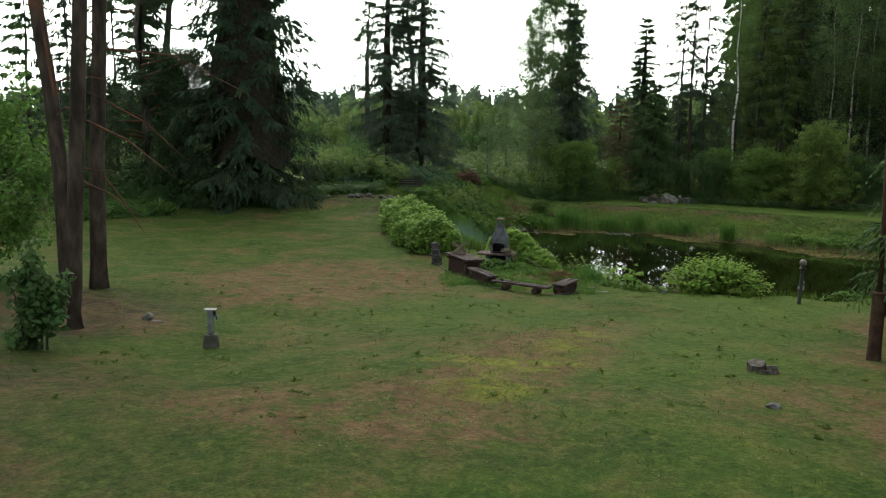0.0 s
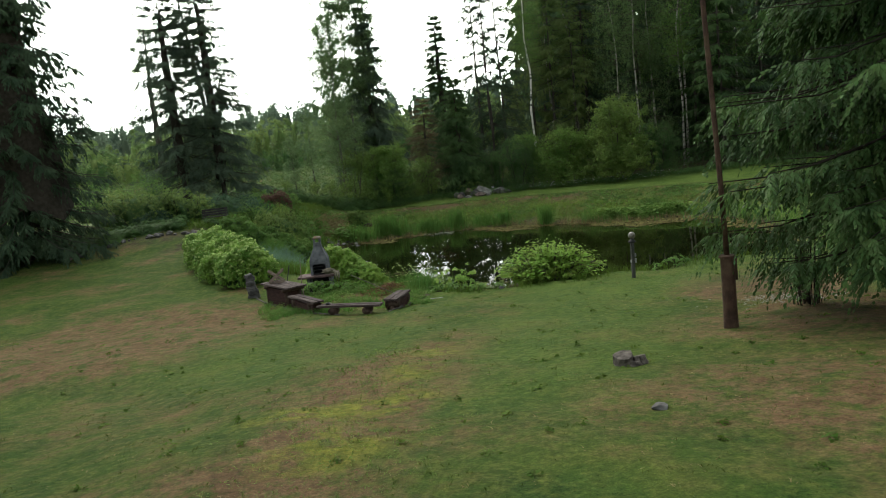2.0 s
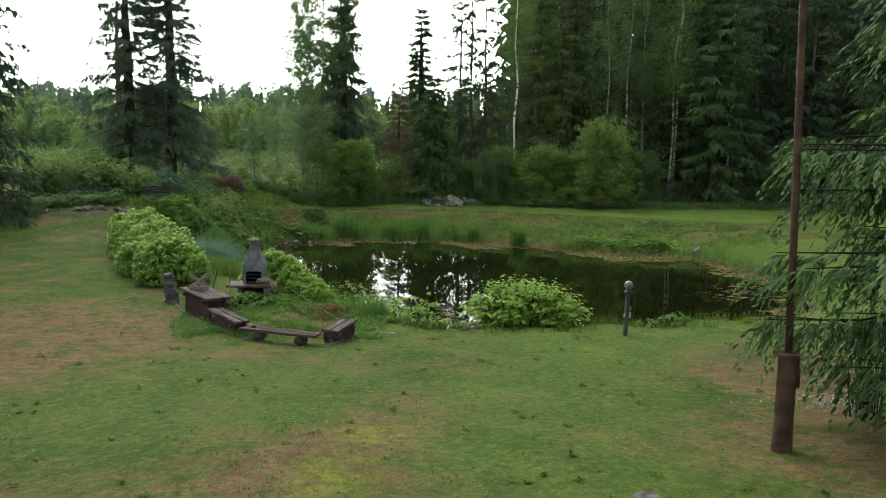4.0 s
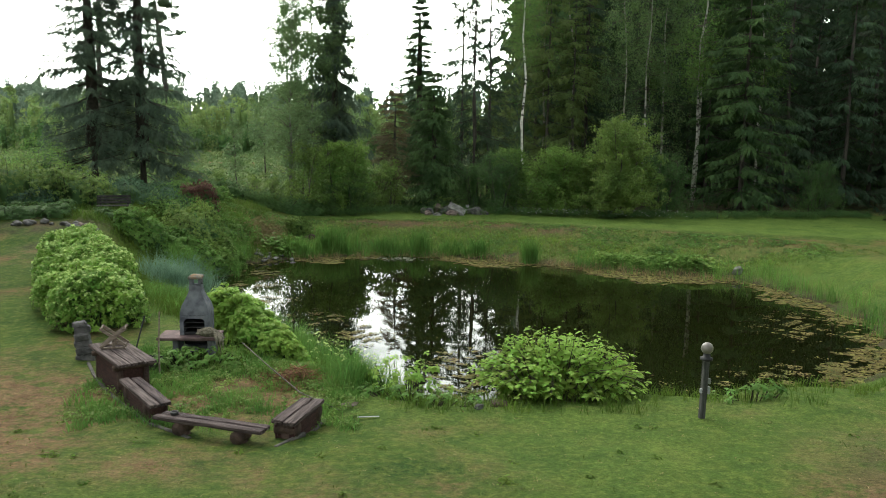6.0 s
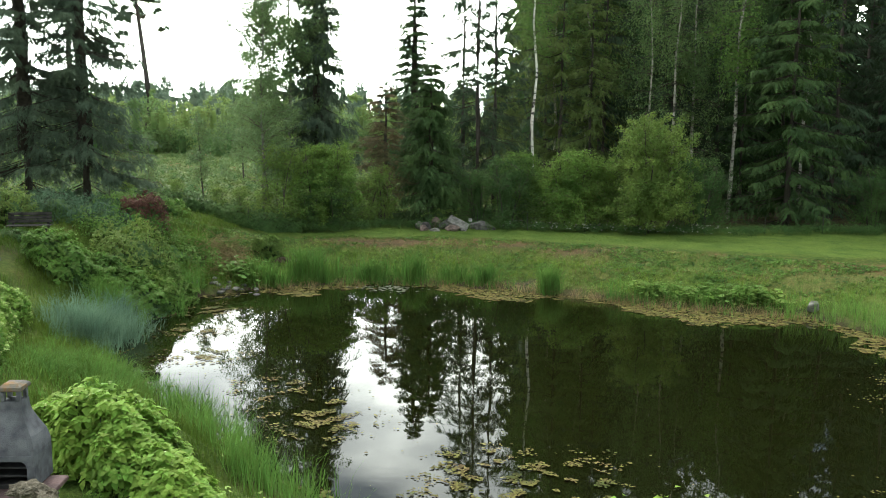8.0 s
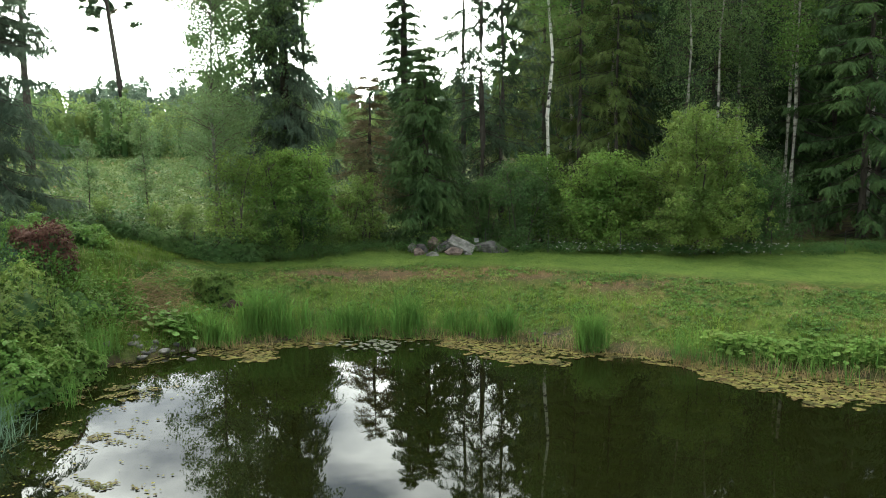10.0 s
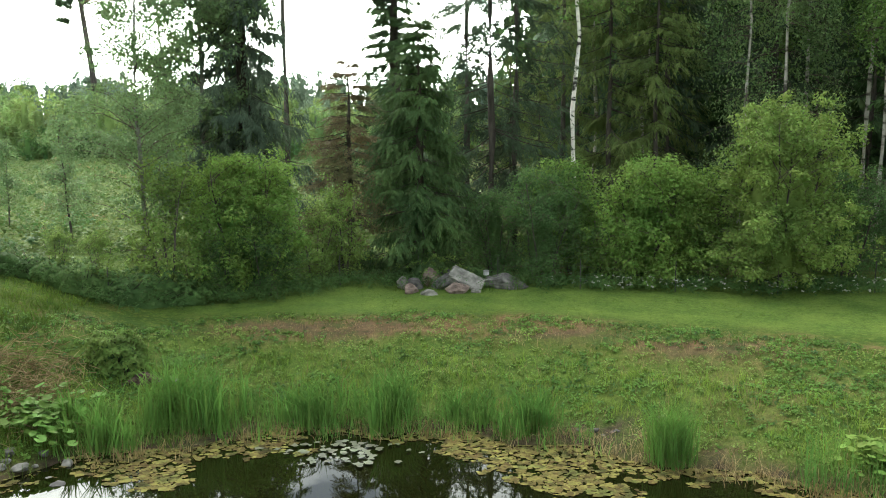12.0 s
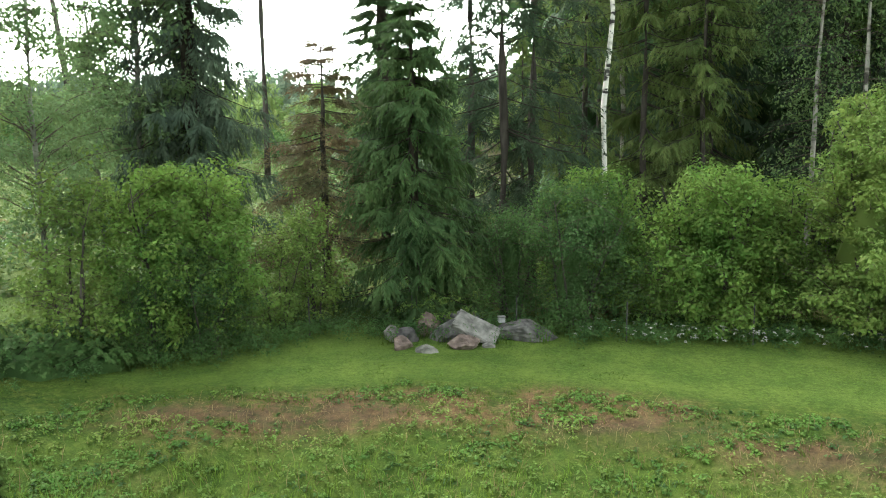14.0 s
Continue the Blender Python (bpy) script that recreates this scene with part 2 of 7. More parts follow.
M_WATER = bpy.data.materials.new("pond_water")
M_WATER.use_nodes = True
b = M_WATER.node_tree.nodes["Principled BSDF"]
b.inputs["Base Color"].default_value = (0.006, 0.0075, 0.0018, 1)
b.inputs["Roughness"].default_value, b.inputs["IOR"].default_value = 0.015, 1.34
wnz = M_WATER.node_tree.nodes.new("ShaderNodeTexNoise")
wnz.inputs["Scale"].default_value = 1.4
wtc = M_WATER.node_tree.nodes.new("ShaderNodeTexCoord")
wbp = M_WATER.node_tree.nodes.new("ShaderNodeBump")
wbp.inputs["Strength"].default_value, wbp.inputs["Distance"].default_value = 0.06, 0.02
M_WATER.node_tree.links.new(wtc.outputs["Object"], wnz.inputs["Vector"])
M_WATER.node_tree.links.new(wnz.outputs["Fac"], wbp.inputs["Height"])
M_WATER.node_tree.links.new(wbp.outputs["Normal"], b.inputs["Normal"])

# ---- mesh helpers ----
UP = np.array([0.0, 0.0, 1.0])


def mesh_of(name, verts, faces, mat, smooth=False):
    """A mesh from an array of vertices and an array of faces, all with the same number of corners."""
    me = bpy.data.meshes.new(name)
    verts, faces = np.asarray(verts, dtype=np.float32), np.asarray(faces, dtype=np.int32)
    k = faces.shape[1]
    me.vertices.add(len(verts))
    me.vertices.foreach_set("co", verts.ravel())
    me.loops.add(faces.size)
    me.loops.foreach_set("vertex_index", faces.ravel())
    me.polygons.add(len(faces))
    me.polygons.foreach_set("loop_start", np.arange(0, faces.size, k, dtype=np.int32))
    me.polygons.foreach_set("loop_total", np.full(len(faces), k, dtype=np.int32))
    if smooth:
        me.polygons.foreach_set("use_smooth", np.ones(len(faces), dtype=bool))
    me.materials.append(mat)
    me.update(calc_edges=True)
    return me


def child(name, me, parent=None, label="", at=None):
    ob = new(name, me)
    if parent is not None:
        ob.parent = parent
    if at is not None:
        ob.matrix_basis = at
    if label:
        tagged(ob, label)
    return ob


def part(name, bm, mat, parent=None, label="", at=None, smooth=False):
    """Links a bmesh as one mesh object under a thing or a part."""
    me = bpy.data.meshes.new(name)
    bm.normal_update()
    bm.to_mesh(me)
    bm.free()
    me.materials.append(mat)
    if smooth:
        me.polygons.foreach_set("use_smooth", np.ones(len(me.polygons), dtype=bool))
    return child(name, me, parent, label, at)


def thing(name, label, category, at=None, group="", kind=""):
    ob = new(name)
    ob.empty_display_size = 0.2
    if at is not None:
        ob.matrix_basis = at
    return tagged(ob, label, category, group, kind)


def box(sx, sy, sz, at=None, bevel=0.006, jitter=0.0, cuts=0, seed=0):
    """A bevelled box, its base at z = 0, centred in x and y."""
    bm = bmesh.new()
    bmesh.ops.create_cube(bm, size=1.0, matrix=Matrix.Translation((0, 0, sz / 2)) @ Matrix.Diagonal((sx, sy, sz, 1)))
    if cuts:
        long = max(range(3), key=lambda i: (sx, sy, sz)[i])
        es = [e for e in bm.edges if abs((e.verts[0].co - e.verts[1].co)[long]) > 1e-4]
        bmesh.ops.subdivide_edges(bm, edges=es, cuts=cuts, use_grid_fill=True)
    if bevel:
        bmesh.ops.bevel(bm, geom=[e for e in bm.edges if e.calc_face_angle(0) > 0.5], offset=bevel, segments=1, affect="EDGES")
    if jitter:
        rnd = random.Random(seed)
        for v in bm.verts:
            v.co += Vector([rnd.uniform(-jitter, jitter) for _ in range(3)])
    if at is not None:
        bm.transform(at)
    return bm


def rod(points, radii, sides=8, bm=None):
    """A tube along the points, closed at both ends."""
    bm = bm or bmesh.new()
    rings = []
    for i, p in enumerate(points):
        a, c = Vector(points[max(0, i - 1)]), Vector(points[min(len(points) - 1, i + 1)])
        q = (c - a).to_track_quat("Z", "Y")
        rings.append([bm.verts.new(Vector(p) + q @ Vector((radii[i] * math.cos(k * math.tau / sides), radii[i] * math.sin(k * math.tau / sides), 0))) for k in range(sides)])
    for r, s in zip(rings, rings[1:]):
        for k in range(sides):
            bm.faces.new((r[k], r[(k + 1) % sides], s[(k + 1) % sides], s[k]))
    bm.faces.new(rings[0][::-1])
    bm.faces.new(rings[-1])
    return bm


def lathe(profile, sides=20, bm=None, square=False):
    """A solid turned from (radius, height) pairs, round or four-sided."""
    bm = bm or bmesh.new()
    n = 4 if square else sides
    off = math.pi / 4 if square else 0
    rings = [[bm.verts.new((max(r, 1e-4) * math.cos(off + k * math.tau / n), max(r, 1e-4) * math.sin(off + k * math.tau / n), z)) for k in range(n)] for r, z in profile]
    for a, c in zip(rings, rings[1:]):
        for k in range(n):
            bm.faces.new((a[k], a[(k + 1) % n], c[(k + 1) % n], c[k]))
    bm.faces.new(rings[0][::-1])
    bm.faces.new(rings[-1])
    return bm


def boulder(size, seed, flat=0.0, sub=3, rough=0.22):
    """A stone about as large as size, its lowest point a little under z = 0."""
    bm = bmesh.new()
    bmesh.ops.create_icosphere(bm, subdivisions=sub, radius=0.5)
    o = Vector((seed * 7.31, seed * 3.17, seed * 1.7))
    rnd = random.Random(seed)
    planes = [(Vector((rnd.uniform(-1, 1), rnd.uniform(-1, 1), rnd.uniform(-0.6, 1))).normalized(), rnd.uniform(0.25, 0.41)) for _ in range(12)]
    for v in bm.verts:
        c = v.co.copy()
        c *= 1 + rough * noise.noise(c * 2.2 + o) + rough * 0.35 * noise.noise(c * 6 + o)
        for nrm, d in planes:
            over = c.dot(nrm) - d
            if over > 0:
                c -= nrm * over * 0.96
        c += c.normalized() * (0.035 * noise.noise(c * 11 + o) + 0.02 * noise.noise(c * 23 + o))
        v.co = Vector((c.x * size[0] * 1.15, c.y * size[1] * 1.15, c.z * size[2] * 1.15 + size[2] * 0.42))
    return bm


def unit(v):
    return v / np.maximum(np.linalg.norm(v, axis=-1, keepdims=True), 1e-9)


def kites(pos, d, nrm, length, width, fold=0.0):
    """Leaf shapes: four corners each, from pos along d."""
    s = unit(np.cross(d, nrm))
    length, width = np.asarray(length)[:, None], np.asarray(width)[:, None]
    up = unit(np.cross(s, d))
    mid = pos + d * length * 0.45
    v = np.stack([pos, mid + s * width / 2 + up * fold * width, pos + d * length, mid - s * width / 2 + up * fold * width], axis=1).reshape(-1, 3)
    return v, np.arange(len(v)).reshape(-1, 4)


def blades(pos, d, length, width, lean, rng):
    """Grass blades: a bent blade of five corners, made of a quad and a tip."""
    n = len(pos)
    s = unit(np.stack([rng.normal(size=n), rng.normal(size=n), np.zeros(n)], 1))
    length, width = np.asarray(length)[:, None], np.asarray(width)[:, None]
    mid = pos + d * length * 0.55
    side = unit(np.stack([d[:, 0], d[:, 1], np.zeros(n)], 1) + 1e-6)
    tip = pos + d * length * 0.95 + side * length * np.asarray(lean)[:, None] - UP * length * np.asarray(lean)[:, None] * 0.35
    v = np.stack([pos - s * width / 2, pos + s * width / 2, mid + s * width * 0.4, tip, mid - s * width * 0.4], axis=1).reshape(-1, 3)
    i = np.arange(n)[:, None] * 5
    f = np.concatenate([i + np.array([[0, 1, 2]]), i + np.array([[0, 2, 4]]), i + np.array([[4, 2, 3]])])
    return v, f


def tubes(a, c, ra, rc, sides=4):
    """Many thin tapered sticks from a to c in one array."""
    n = len(a)
    d = unit(c - a)
    ref = np.where(np.abs(d[:, 2:3]) > 0.9, np.array([[1.0, 0, 0]]), np.array([[0, 0, 1.0]]))
    s = unit(np.cross(d, ref))
    u = np.cross(s, d)
    ang = np.arange(sides) * 2 * np.pi / sides
    ring = s[:, None] * np.cos(ang)[None, :, None] + u[:, None] * np.sin(ang)[None, :, None]
    v = np.concatenate([a[:, None] + ring * np.asarray(ra)[:, None, None], c[:, None] + ring * np.asarray(rc)[:, None, None]], axis=1).reshape(-1, 3)
    k = np.arange(sides)
    quad = np.stack([k, (k + 1) % sides, (k + 1) % sides + sides, k + sides], 1)
    f = (np.arange(n)[:, None, None] * 2 * sides + quad[None]).reshape(-1, 4)
    return v, f


def join(*vf):
    vs, fs, o = [], [], 0
    for v, f in vf:
        vs.append(v)
        fs.append(f + o)
        o += len(v)
    return np.concatenate(vs), np.concatenate(fs)


# ---- the ground ----
WATER_Z = -1.5
SHORE = np.array([(-1.6, 29.6), (0.5, 28.1), (4.7, 28.8), (7.2, 29.2), (10.2, 31.2), (12.2, 34.0), (13.3, 37.0), (13.2, 40.5), (12.6, 43.6), (11.6, 45.6),
                  (8.6, 46.6), (5.9, 47.9), (3.7, 49.0), (1.1, 50.2), (-1.8, 50.9), (-4.7, 50.7), (-6.6, 49.6), (-8.4, 48.5), (-9.6, 46.5), (-9.8, 43.5),
                  (-9.4, 40.6), (-7.5, 37.9), (-5.6, 35.6), (-3.9, 33.5), (-2.4, 31.2)])


def smooth(a, c, x):
    k = np.clip((x - a) / (c - a), 0, 1)
    return k * k * (3 - 2 * k)


def shore_distance(x, y):
    """Metres from the pond's shore, negative inside."""
    x, y = np.broadcast_arrays(np.asarray(x, float), np.asarray(y, float))
    best, inside = np.full(x.shape, 1e9), np.zeros(x.shape, bool)
    for (ax, ay), (cx, cy) in zip(SHORE, np.roll(SHORE, -1, axis=0)):
        dx, dy = cx - ax, cy - ay
        k = np.clip(((x - ax) * dx + (y - ay) * dy) / (dx * dx + dy * dy), 0, 1)
        best = np.minimum(best, np.hypot(x - ax - k * dx, y - ay - k * dy))
        cross = ((ay > y) != (cy > y)) & (x < (cx - ax) * (y - ay) / (cy - ay + 1e-12) + ax)
        inside ^= cross
    wob = 0.22 * np.sin(x * 2.1 + 1.3 * np.sin(y * 1.7)) + 0.15 * np.sin(y * 2.9 + x)
    return np.where(inside, -best, best) + wob


def ground_z(x, y):
    x, y = np.asarray(x, float), np.asarray(y, float)
    near = np.interp(y, [-300, 0, 8, 11, 13, 15, 17.3, 20, 24, 27], [2.4, 1.7, 1.5, 1.33, 1.1, 0.93, 0.66, 0.37, 0.03, 0.0])
    near = near - 0.36 * smooth(-2.5, -6.5, x) * (1 - 0.7 * smooth(-10.5, -13.0, x)) * smooth(7, 12, y) * smooth(20, 16, y)
    left = np.interp(y, [27, 38, 41, 43, 45, 52, 62, 90, 140, 170, 260, 600], [0.0, 0.03, 0.2, 0.65, 0.95, 1.0, 0.4, 0.0, 0.2, 0.8, 7.0, 12.0])
    right = np.interp(y, [27, 36, 46, 60, 75, 140, 170, 260, 600], [0.0, -0.15, -0.35, -0.42, -0.35, 0.2, 0.8, 7.0, 12.0])
    far = left + (right - left) * smooth(-12.5, -7.5, x)
    base = np.where(y < 27, near, far)
    d = shore_distance(x, y)
    width = 3.5 + 1.7 * smooth(31, 46, y)
    h = np.where(d > 0, WATER_Z - 0.06 + (base - WATER_Z + 0.06) * smooth(-0.15, 1.0, d / width) ** 0.85, WATER_Z - 0.06 + np.maximum(d, -2.2) * 0.45)
    tuft = 0.035 * np.sin(x * 1.3 + 0.7 * y) * np.sin(y * 0.9 - 0.4 * x) + 0.018 * np.sin(x * 3.1 + y * 2.3)
    return h + tuft * smooth(0.2, 2.5, d) * (1 + 2.5 * smooth(61, 66, y))


def gz(x, y):
    return float(ground_z(x, y))


def axis(lo, hi, step, far):
    core = list(np.arange(lo, hi + 1e-6, step))
    out, v, s = [], hi, step
    while v < far:
        s *= 1.22
        v += s
        out.append(v)
    back, v, s = [], lo, step
    while v > -far:
        s *= 1.22
        v -= s
        back.append(v)
    return np.array(back[::-1] + core + out)


gx, gy = axis(-24, 24, 0.4, 2500), axis(4, 66, 0.4, 2500)
GX, GY = np.meshgrid(gx, gy, indexing="ij")
GZ = ground_z(GX, GY)
ii = np.arange(GX.size).reshape(GX.shape)
quads = np.stack([ii[:-1, :-1], ii[1:, :-1], ii[1:, 1:], ii[:-1, 1:]], -1).reshape(-1, 4)


def blob(cx, cy, rx, ry, turn=0.0, soft=0.45):
    """1 inside an ellipse, falling softly to 0 outside it."""
    c, s = math.cos(radians(turn)), math.sin(radians(turn))
    u, v = ((GX - cx) * c + (GY - cy) * s) / rx, (-(GX - cx) * s + (GY - cy) * c) / ry
    return smooth(1 + soft, 1 - soft, np.hypot(u, v))


D_SHORE = shore_distance(GX, GY)
dry = np.clip(blob(-9.0, 22.5, 3.6, 4.2, 20) * 0.9 + blob(-1.3, 13.6, 0.9, 4.6, -12) * 1.1 + blob(6.4, 21.0, 1.7, 2.6) * 1.3 + blob(5.6, 16.0, 2.6, 2.2) * 0.6
              + blob(-11.5, 15.0, 2.5, 1.6, -25) * 0.8 + blob(-9.0, 8.5, 3.0, 1.6) * 0.3 + blob(-3.0, 9.0, 2.6, 1.4) * 0.5 + blob(3.5, 11.5, 1.8, 1.8) * 0.55
              + blob(-3.7, 25.0, 1.3, 1.2) * 0.8 + blob(-2.2, 55.4, 2.3, 0.9, 5) * 0.9 + blob(2.2, 55.0, 1.7, 0.8, -12) * 0.9 + blob(-5.0, 55.0, 1.4, 0.6) * 0.6
              + blob(13.5, 48.5, 3.0, 1.2, 10) * 0.9 + blob(5.6, 52.7, 1.6, 0.6, -15) * 0.8 + blob(6.0, 50.2, 0.9, 0.4) * 0.8 + blob(6.5, 51.0, 2.0, 0.6, -20) * 0.6 + blob(-9.0, 51.0, 0.9, 1.2) * 0.45, 0, 1)
# blob(-8.0, 5.5) darkens the lawn in place of shade from trees further left
soil_and_shade = np.clip(blob(6.5, 21.2, 1.4, 2.6) * 0.45 + blob(6.8, 15.8, 1.8, 1.5) * 0.6 + blob(-14.0, 41.5, 1.6, 0.7, 40) * 0.8 + blob(-15.6, 43.2, 2.8, 0.9, 20) * 0.8 + blob(-8.0, 5.5, 4.5, 3.5) * 0.4 + smooth(0.9, 0.1, D_SHORE)
               + smooth(61.5, 64, GY) * smooth(2, 6, GX) + blob(2.8, 50.3, 0.9, 0.5) + blob(-2.7, 55.1, 1.9, 0.6, 4) * 0.55 + blob(2.6, 54.1, 1.6, 0.5, -12) * 0.55 + blob(5.4, 52.8, 1.3, 0.4, -15) * 0.7 + blob(-5.0, 55.2, 1.1, 0.4) * 0.5 + blob(-9.0, 7.0, 1.8, 1.0) * 0.4 + blob(-12.0, 14.5, 2.6, 3.6) * 0.7 + blob(-8.5, 9.5, 2.4, 1.2) * 0.4, 0, 1)
lush = np.clip(blob(1.6, 17.0, 2.0, 5.5, -8) * 0.35 + blob(5.0, 23.2, 4.5, 1.6) * 0.4 + blob(-4.0, 18.5, 3.0, 2.5, 20) * 0.25 + smooth(4.6, 3.6, D_SHORE) * smooth(0.1, 0.8, D_SHORE) * 0.42 * (1 - blob(-3.7, 25.3, 1.9, 1.9)) * (1 - 0.9 * np.clip(blob(-2.5, 55.0, 3.4, 0.9, 3) + blob(3.4, 53.8, 3.0, 0.8, -14) + blob(-9.0, 51.0, 1.2, 1.5), 0, 1)) + smooth(56.0, 57.2, GY + 0.35 * np.maximum(GX - 1, 0)) * smooth(62, 60.5, GY) * 1.0 + blob(-11.2, 51.0, 2.6, 3.0) * 0.7 + smooth(61, 64, GY) * smooth(3, 0, GX) * 0.3, 0, 1)
moss = np.clip(blob(-2.2, 12.2, 0.8, 0.5) + blob(-1.4, 12.4, 0.6, 0.7) + blob(-0.9, 12.7, 0.4, 0.5) + blob(-1.1, 14.4, 0.35, 0.7) + blob(-0.8, 16.0, 0.4, 0.6) + blob(-1.6, 10.6, 0.7, 0.7), 0, 1)
me = mesh_of("ground", np.stack([GX, GY, GZ], -1).reshape(-1, 3), quads, None, True)
att = me.color_attributes.new("cover", "FLOAT_COLOR", "POINT")
att.data.foreach_set("color", np.stack([dry, soil_and_shade, lush, moss], -1).astype(np.float32).ravel())
ground = tagged(new("ground", me), "green and dry brown mown lawn sloping down to a pond", "lawn", kind="structure")

M_GROUND = bpy.data.materials.new("lawn_soil_and_shade")
M_GROUND.use_nodes = True
n, l = M_GROUND.node_tree.nodes, M_GROUND.node_tree.links
b = n["Principled BSDF"]
b.inputs["Roughness"].default_value, b.inputs["Specular IOR Level"].default_value = 0.95, 0.1
tc = n.new("ShaderNodeTexCoord")
cov = n.new("ShaderNodeVertexColor")
cov.layer_name = "cover"
sep = n.new("ShaderNodeSeparateColor")
l.new(cov.outputs["Color"], sep.inputs["Color"])


def noise_node(scale, detail=5, rough=0.55):
    z = n.new("ShaderNodeTexNoise")
    z.inputs["Scale"].default_value, z.inputs["Detail"].default_value, z.inputs["Roughness"].default_value = scale, detail, rough
    l.new(tc.outputs["Object"], z.inputs["Vector"])
    return z.outputs["Fac"]


def ramp_node(fac, *stops):
    r = n.new("ShaderNodeValToRGB")
    els = r.color_ramp.elements
    while len(els) < len(stops):
        els.new(0.5)
    for e, (p, c) in zip(els, stops):
        e.position, e.color = p, (*c, 1)
    l.new(fac, r.inputs["Fac"])
    return r.outputs["Color"]


def math_node(op, a, c):
    m = n.new("ShaderNodeMath")
    m.operation = op
    m.use_clamp = True
    for i, v in enumerate((a, c)):
        if isinstance(v, (int, float)):
            m.inputs[i].default_value = v
        else:
            l.new(v, m.inputs[i])
    return m.outputs[0]


def mix_node(fac, a, c, kind="MIX"):
    m = n.new("ShaderNodeMix")
    m.data_type, m.blend_type = "RGBA", kind
    for i, v in ((0, fac), (6, a), (7, c)):
        if isinstance(v, (int, float)):
            m.inputs[i].default_value = v
        elif isinstance(v, tuple):
            m.inputs[i].default_value = (*v, 1)
        else:
            l.new(v, m.inputs[i])
    return m.outputs[2]


def map_node(v, a, c, lo=0.0, hi=1.0):
    m = n.new("ShaderNodeMapRange")
    m.inputs["From Min"].default_value, m.inputs["From Max"].default_value = a, c
    m.inputs["To Min"].default_value, m.inputs["To Max"].default_value = lo, hi
    l.new(v, m.inputs["Value"])
    return m.outputs["Result"]


green = ramp_node(noise_node(0.9, 6), (0.3, (0.026, 0.058, 0.011)), (0.5, (0.042, 0.081, 0.014)), (0.7, (0.072, 0.104, 0.020)))
green = mix_node(map_node(noise_node(4.5, 6, 0.65), 0.45, 0.68), green, (0.080, 0.103, 0.022))
dryc = ramp_node(noise_node(2.6, 7, 0.65), (0.3, (0.079, 0.049, 0.026)), (0.5, (0.137, 0.088, 0.048)), (0.62, (0.155, 0.108, 0.059)), (0.75, (0.101, 0.083, 0.030)))
wear = math_node("ADD", sep.outputs[0], map_node(noise_node(0.45, 4), 0.48, 0.69, 0.0, 0.58))
wear = math_node("MULTIPLY", wear, map_node(noise_node(1.7, 9, 0.7), 0.40, 0.56, 0.15, 1.5))
wear = math_node("MULTIPLY", wear, map_node(noise_node(7.0, 6, 0.7), 0.38, 0.56, 0.45, 1.35))
wear = math_node("MULTIPLY", wear, map_node(sep.outputs[2], 0.0, 1.0, 1.0, 0.12))
colour = mix_node(wear, green, dryc)
colour = mix_node(sep.outputs[2], colour, ramp_node(noise_node(1.1, 5), (0.3, (0.056, 0.102, 0.020)), (0.7, (0.102, 0.152, 0.032))))
mossc = ramp_node(noise_node(6, 6), (0.35, (0.090, 0.105, 0.018)), (0.65, (0.190, 0.190, 0.034)))
colour = mix_node(math_node("MULTIPLY", cov.outputs["Alpha"], map_node(noise_node(1.9, 7, 0.6), 0.41, 0.51)), colour, mossc)
soil_shadec = ramp_node(noise_node(3.5, 7), (0.3, (0.023, 0.017, 0.013)), (0.7, (0.068, 0.050, 0.037)))
colour = mix_node(math_node("MULTIPLY", sep.outputs[1], map_node(noise_node(2.2, 6), 0.35, 0.6, 0.25, 1.0)), colour, soil_shadec)
colour = mix_node(0.6, colour, ramp_node(noise_node(9, 8, 0.75), (0.34, (0.5, 0.53, 0.5)), (0.66, (1.45, 1.42, 1.36))), "MULTIPLY")
colour = mix_node(0.55, colour, ramp_node(noise_node(27, 6, 0.8), (0.36, (0.36, 0.38, 0.36)), (0.64, (1.7, 1.68, 1.6))), "MULTIPLY")
l.new(colour, b.inputs["Base Color"])
bp = n.new("ShaderNodeBump")
bp.inputs["Strength"].default_value, bp.inputs["Distance"].default_value = 0.7, 0.06
l.new(noise_node(16, 10, 0.8), bp.inputs["Height"])
l.new(bp.outputs["Normal"], b.inputs["Normal"])
me.materials.clear()
me.materials.append(M_GROUND)

# the water lies in the hollow; its rim is under the banks
wx, wy = np.meshgrid(np.linspace(-11.5, 15, 54), np.linspace(26.5, 52.5, 53), indexing="ij")
wi = np.arange(wx.size).reshape(wx.shape)
wq = np.stack([wi[:-1, :-1], wi[1:, :-1], wi[1:, 1:], wi[:-1, 1:]], -1).reshape(-1, 4)
mid_d = shore_distance(wx[:-1, :-1] + 0.25, wy[:-1, :-1] + 0.25).reshape(-1)
water = tagged(new("water", mesh_of("water", np.stack([wx, wy, np.full_like(wx, WATER_Z)], -1).reshape(-1, 3), wq[mid_d < 0.9], M_WATER, True)),
               "dark still pond water mirroring sky and trees", "pond", kind="structure")

# ---- trees ----


def branch_part(nm, me_, t):
    ob = child({"limbs": "branchwork", "stems": "branchwork"}.get(nm, nm), me_, t)
    if nm != "trunk":
        tagged(ob, kind="stuff")
    return ob


def trunk_mesh(name, points, radii, mat, sides=10):
    bm = rod(points, radii, sides)
    me = bpy.data.meshes.new(name)
    bm.normal_update()
    bm.to_mesh(me)
    bm.free()
    me.materials.append(mat)
    me.polygons.foreach_set("use_smooth", np.ones(len(me.polygons), dtype=bool))
    return me


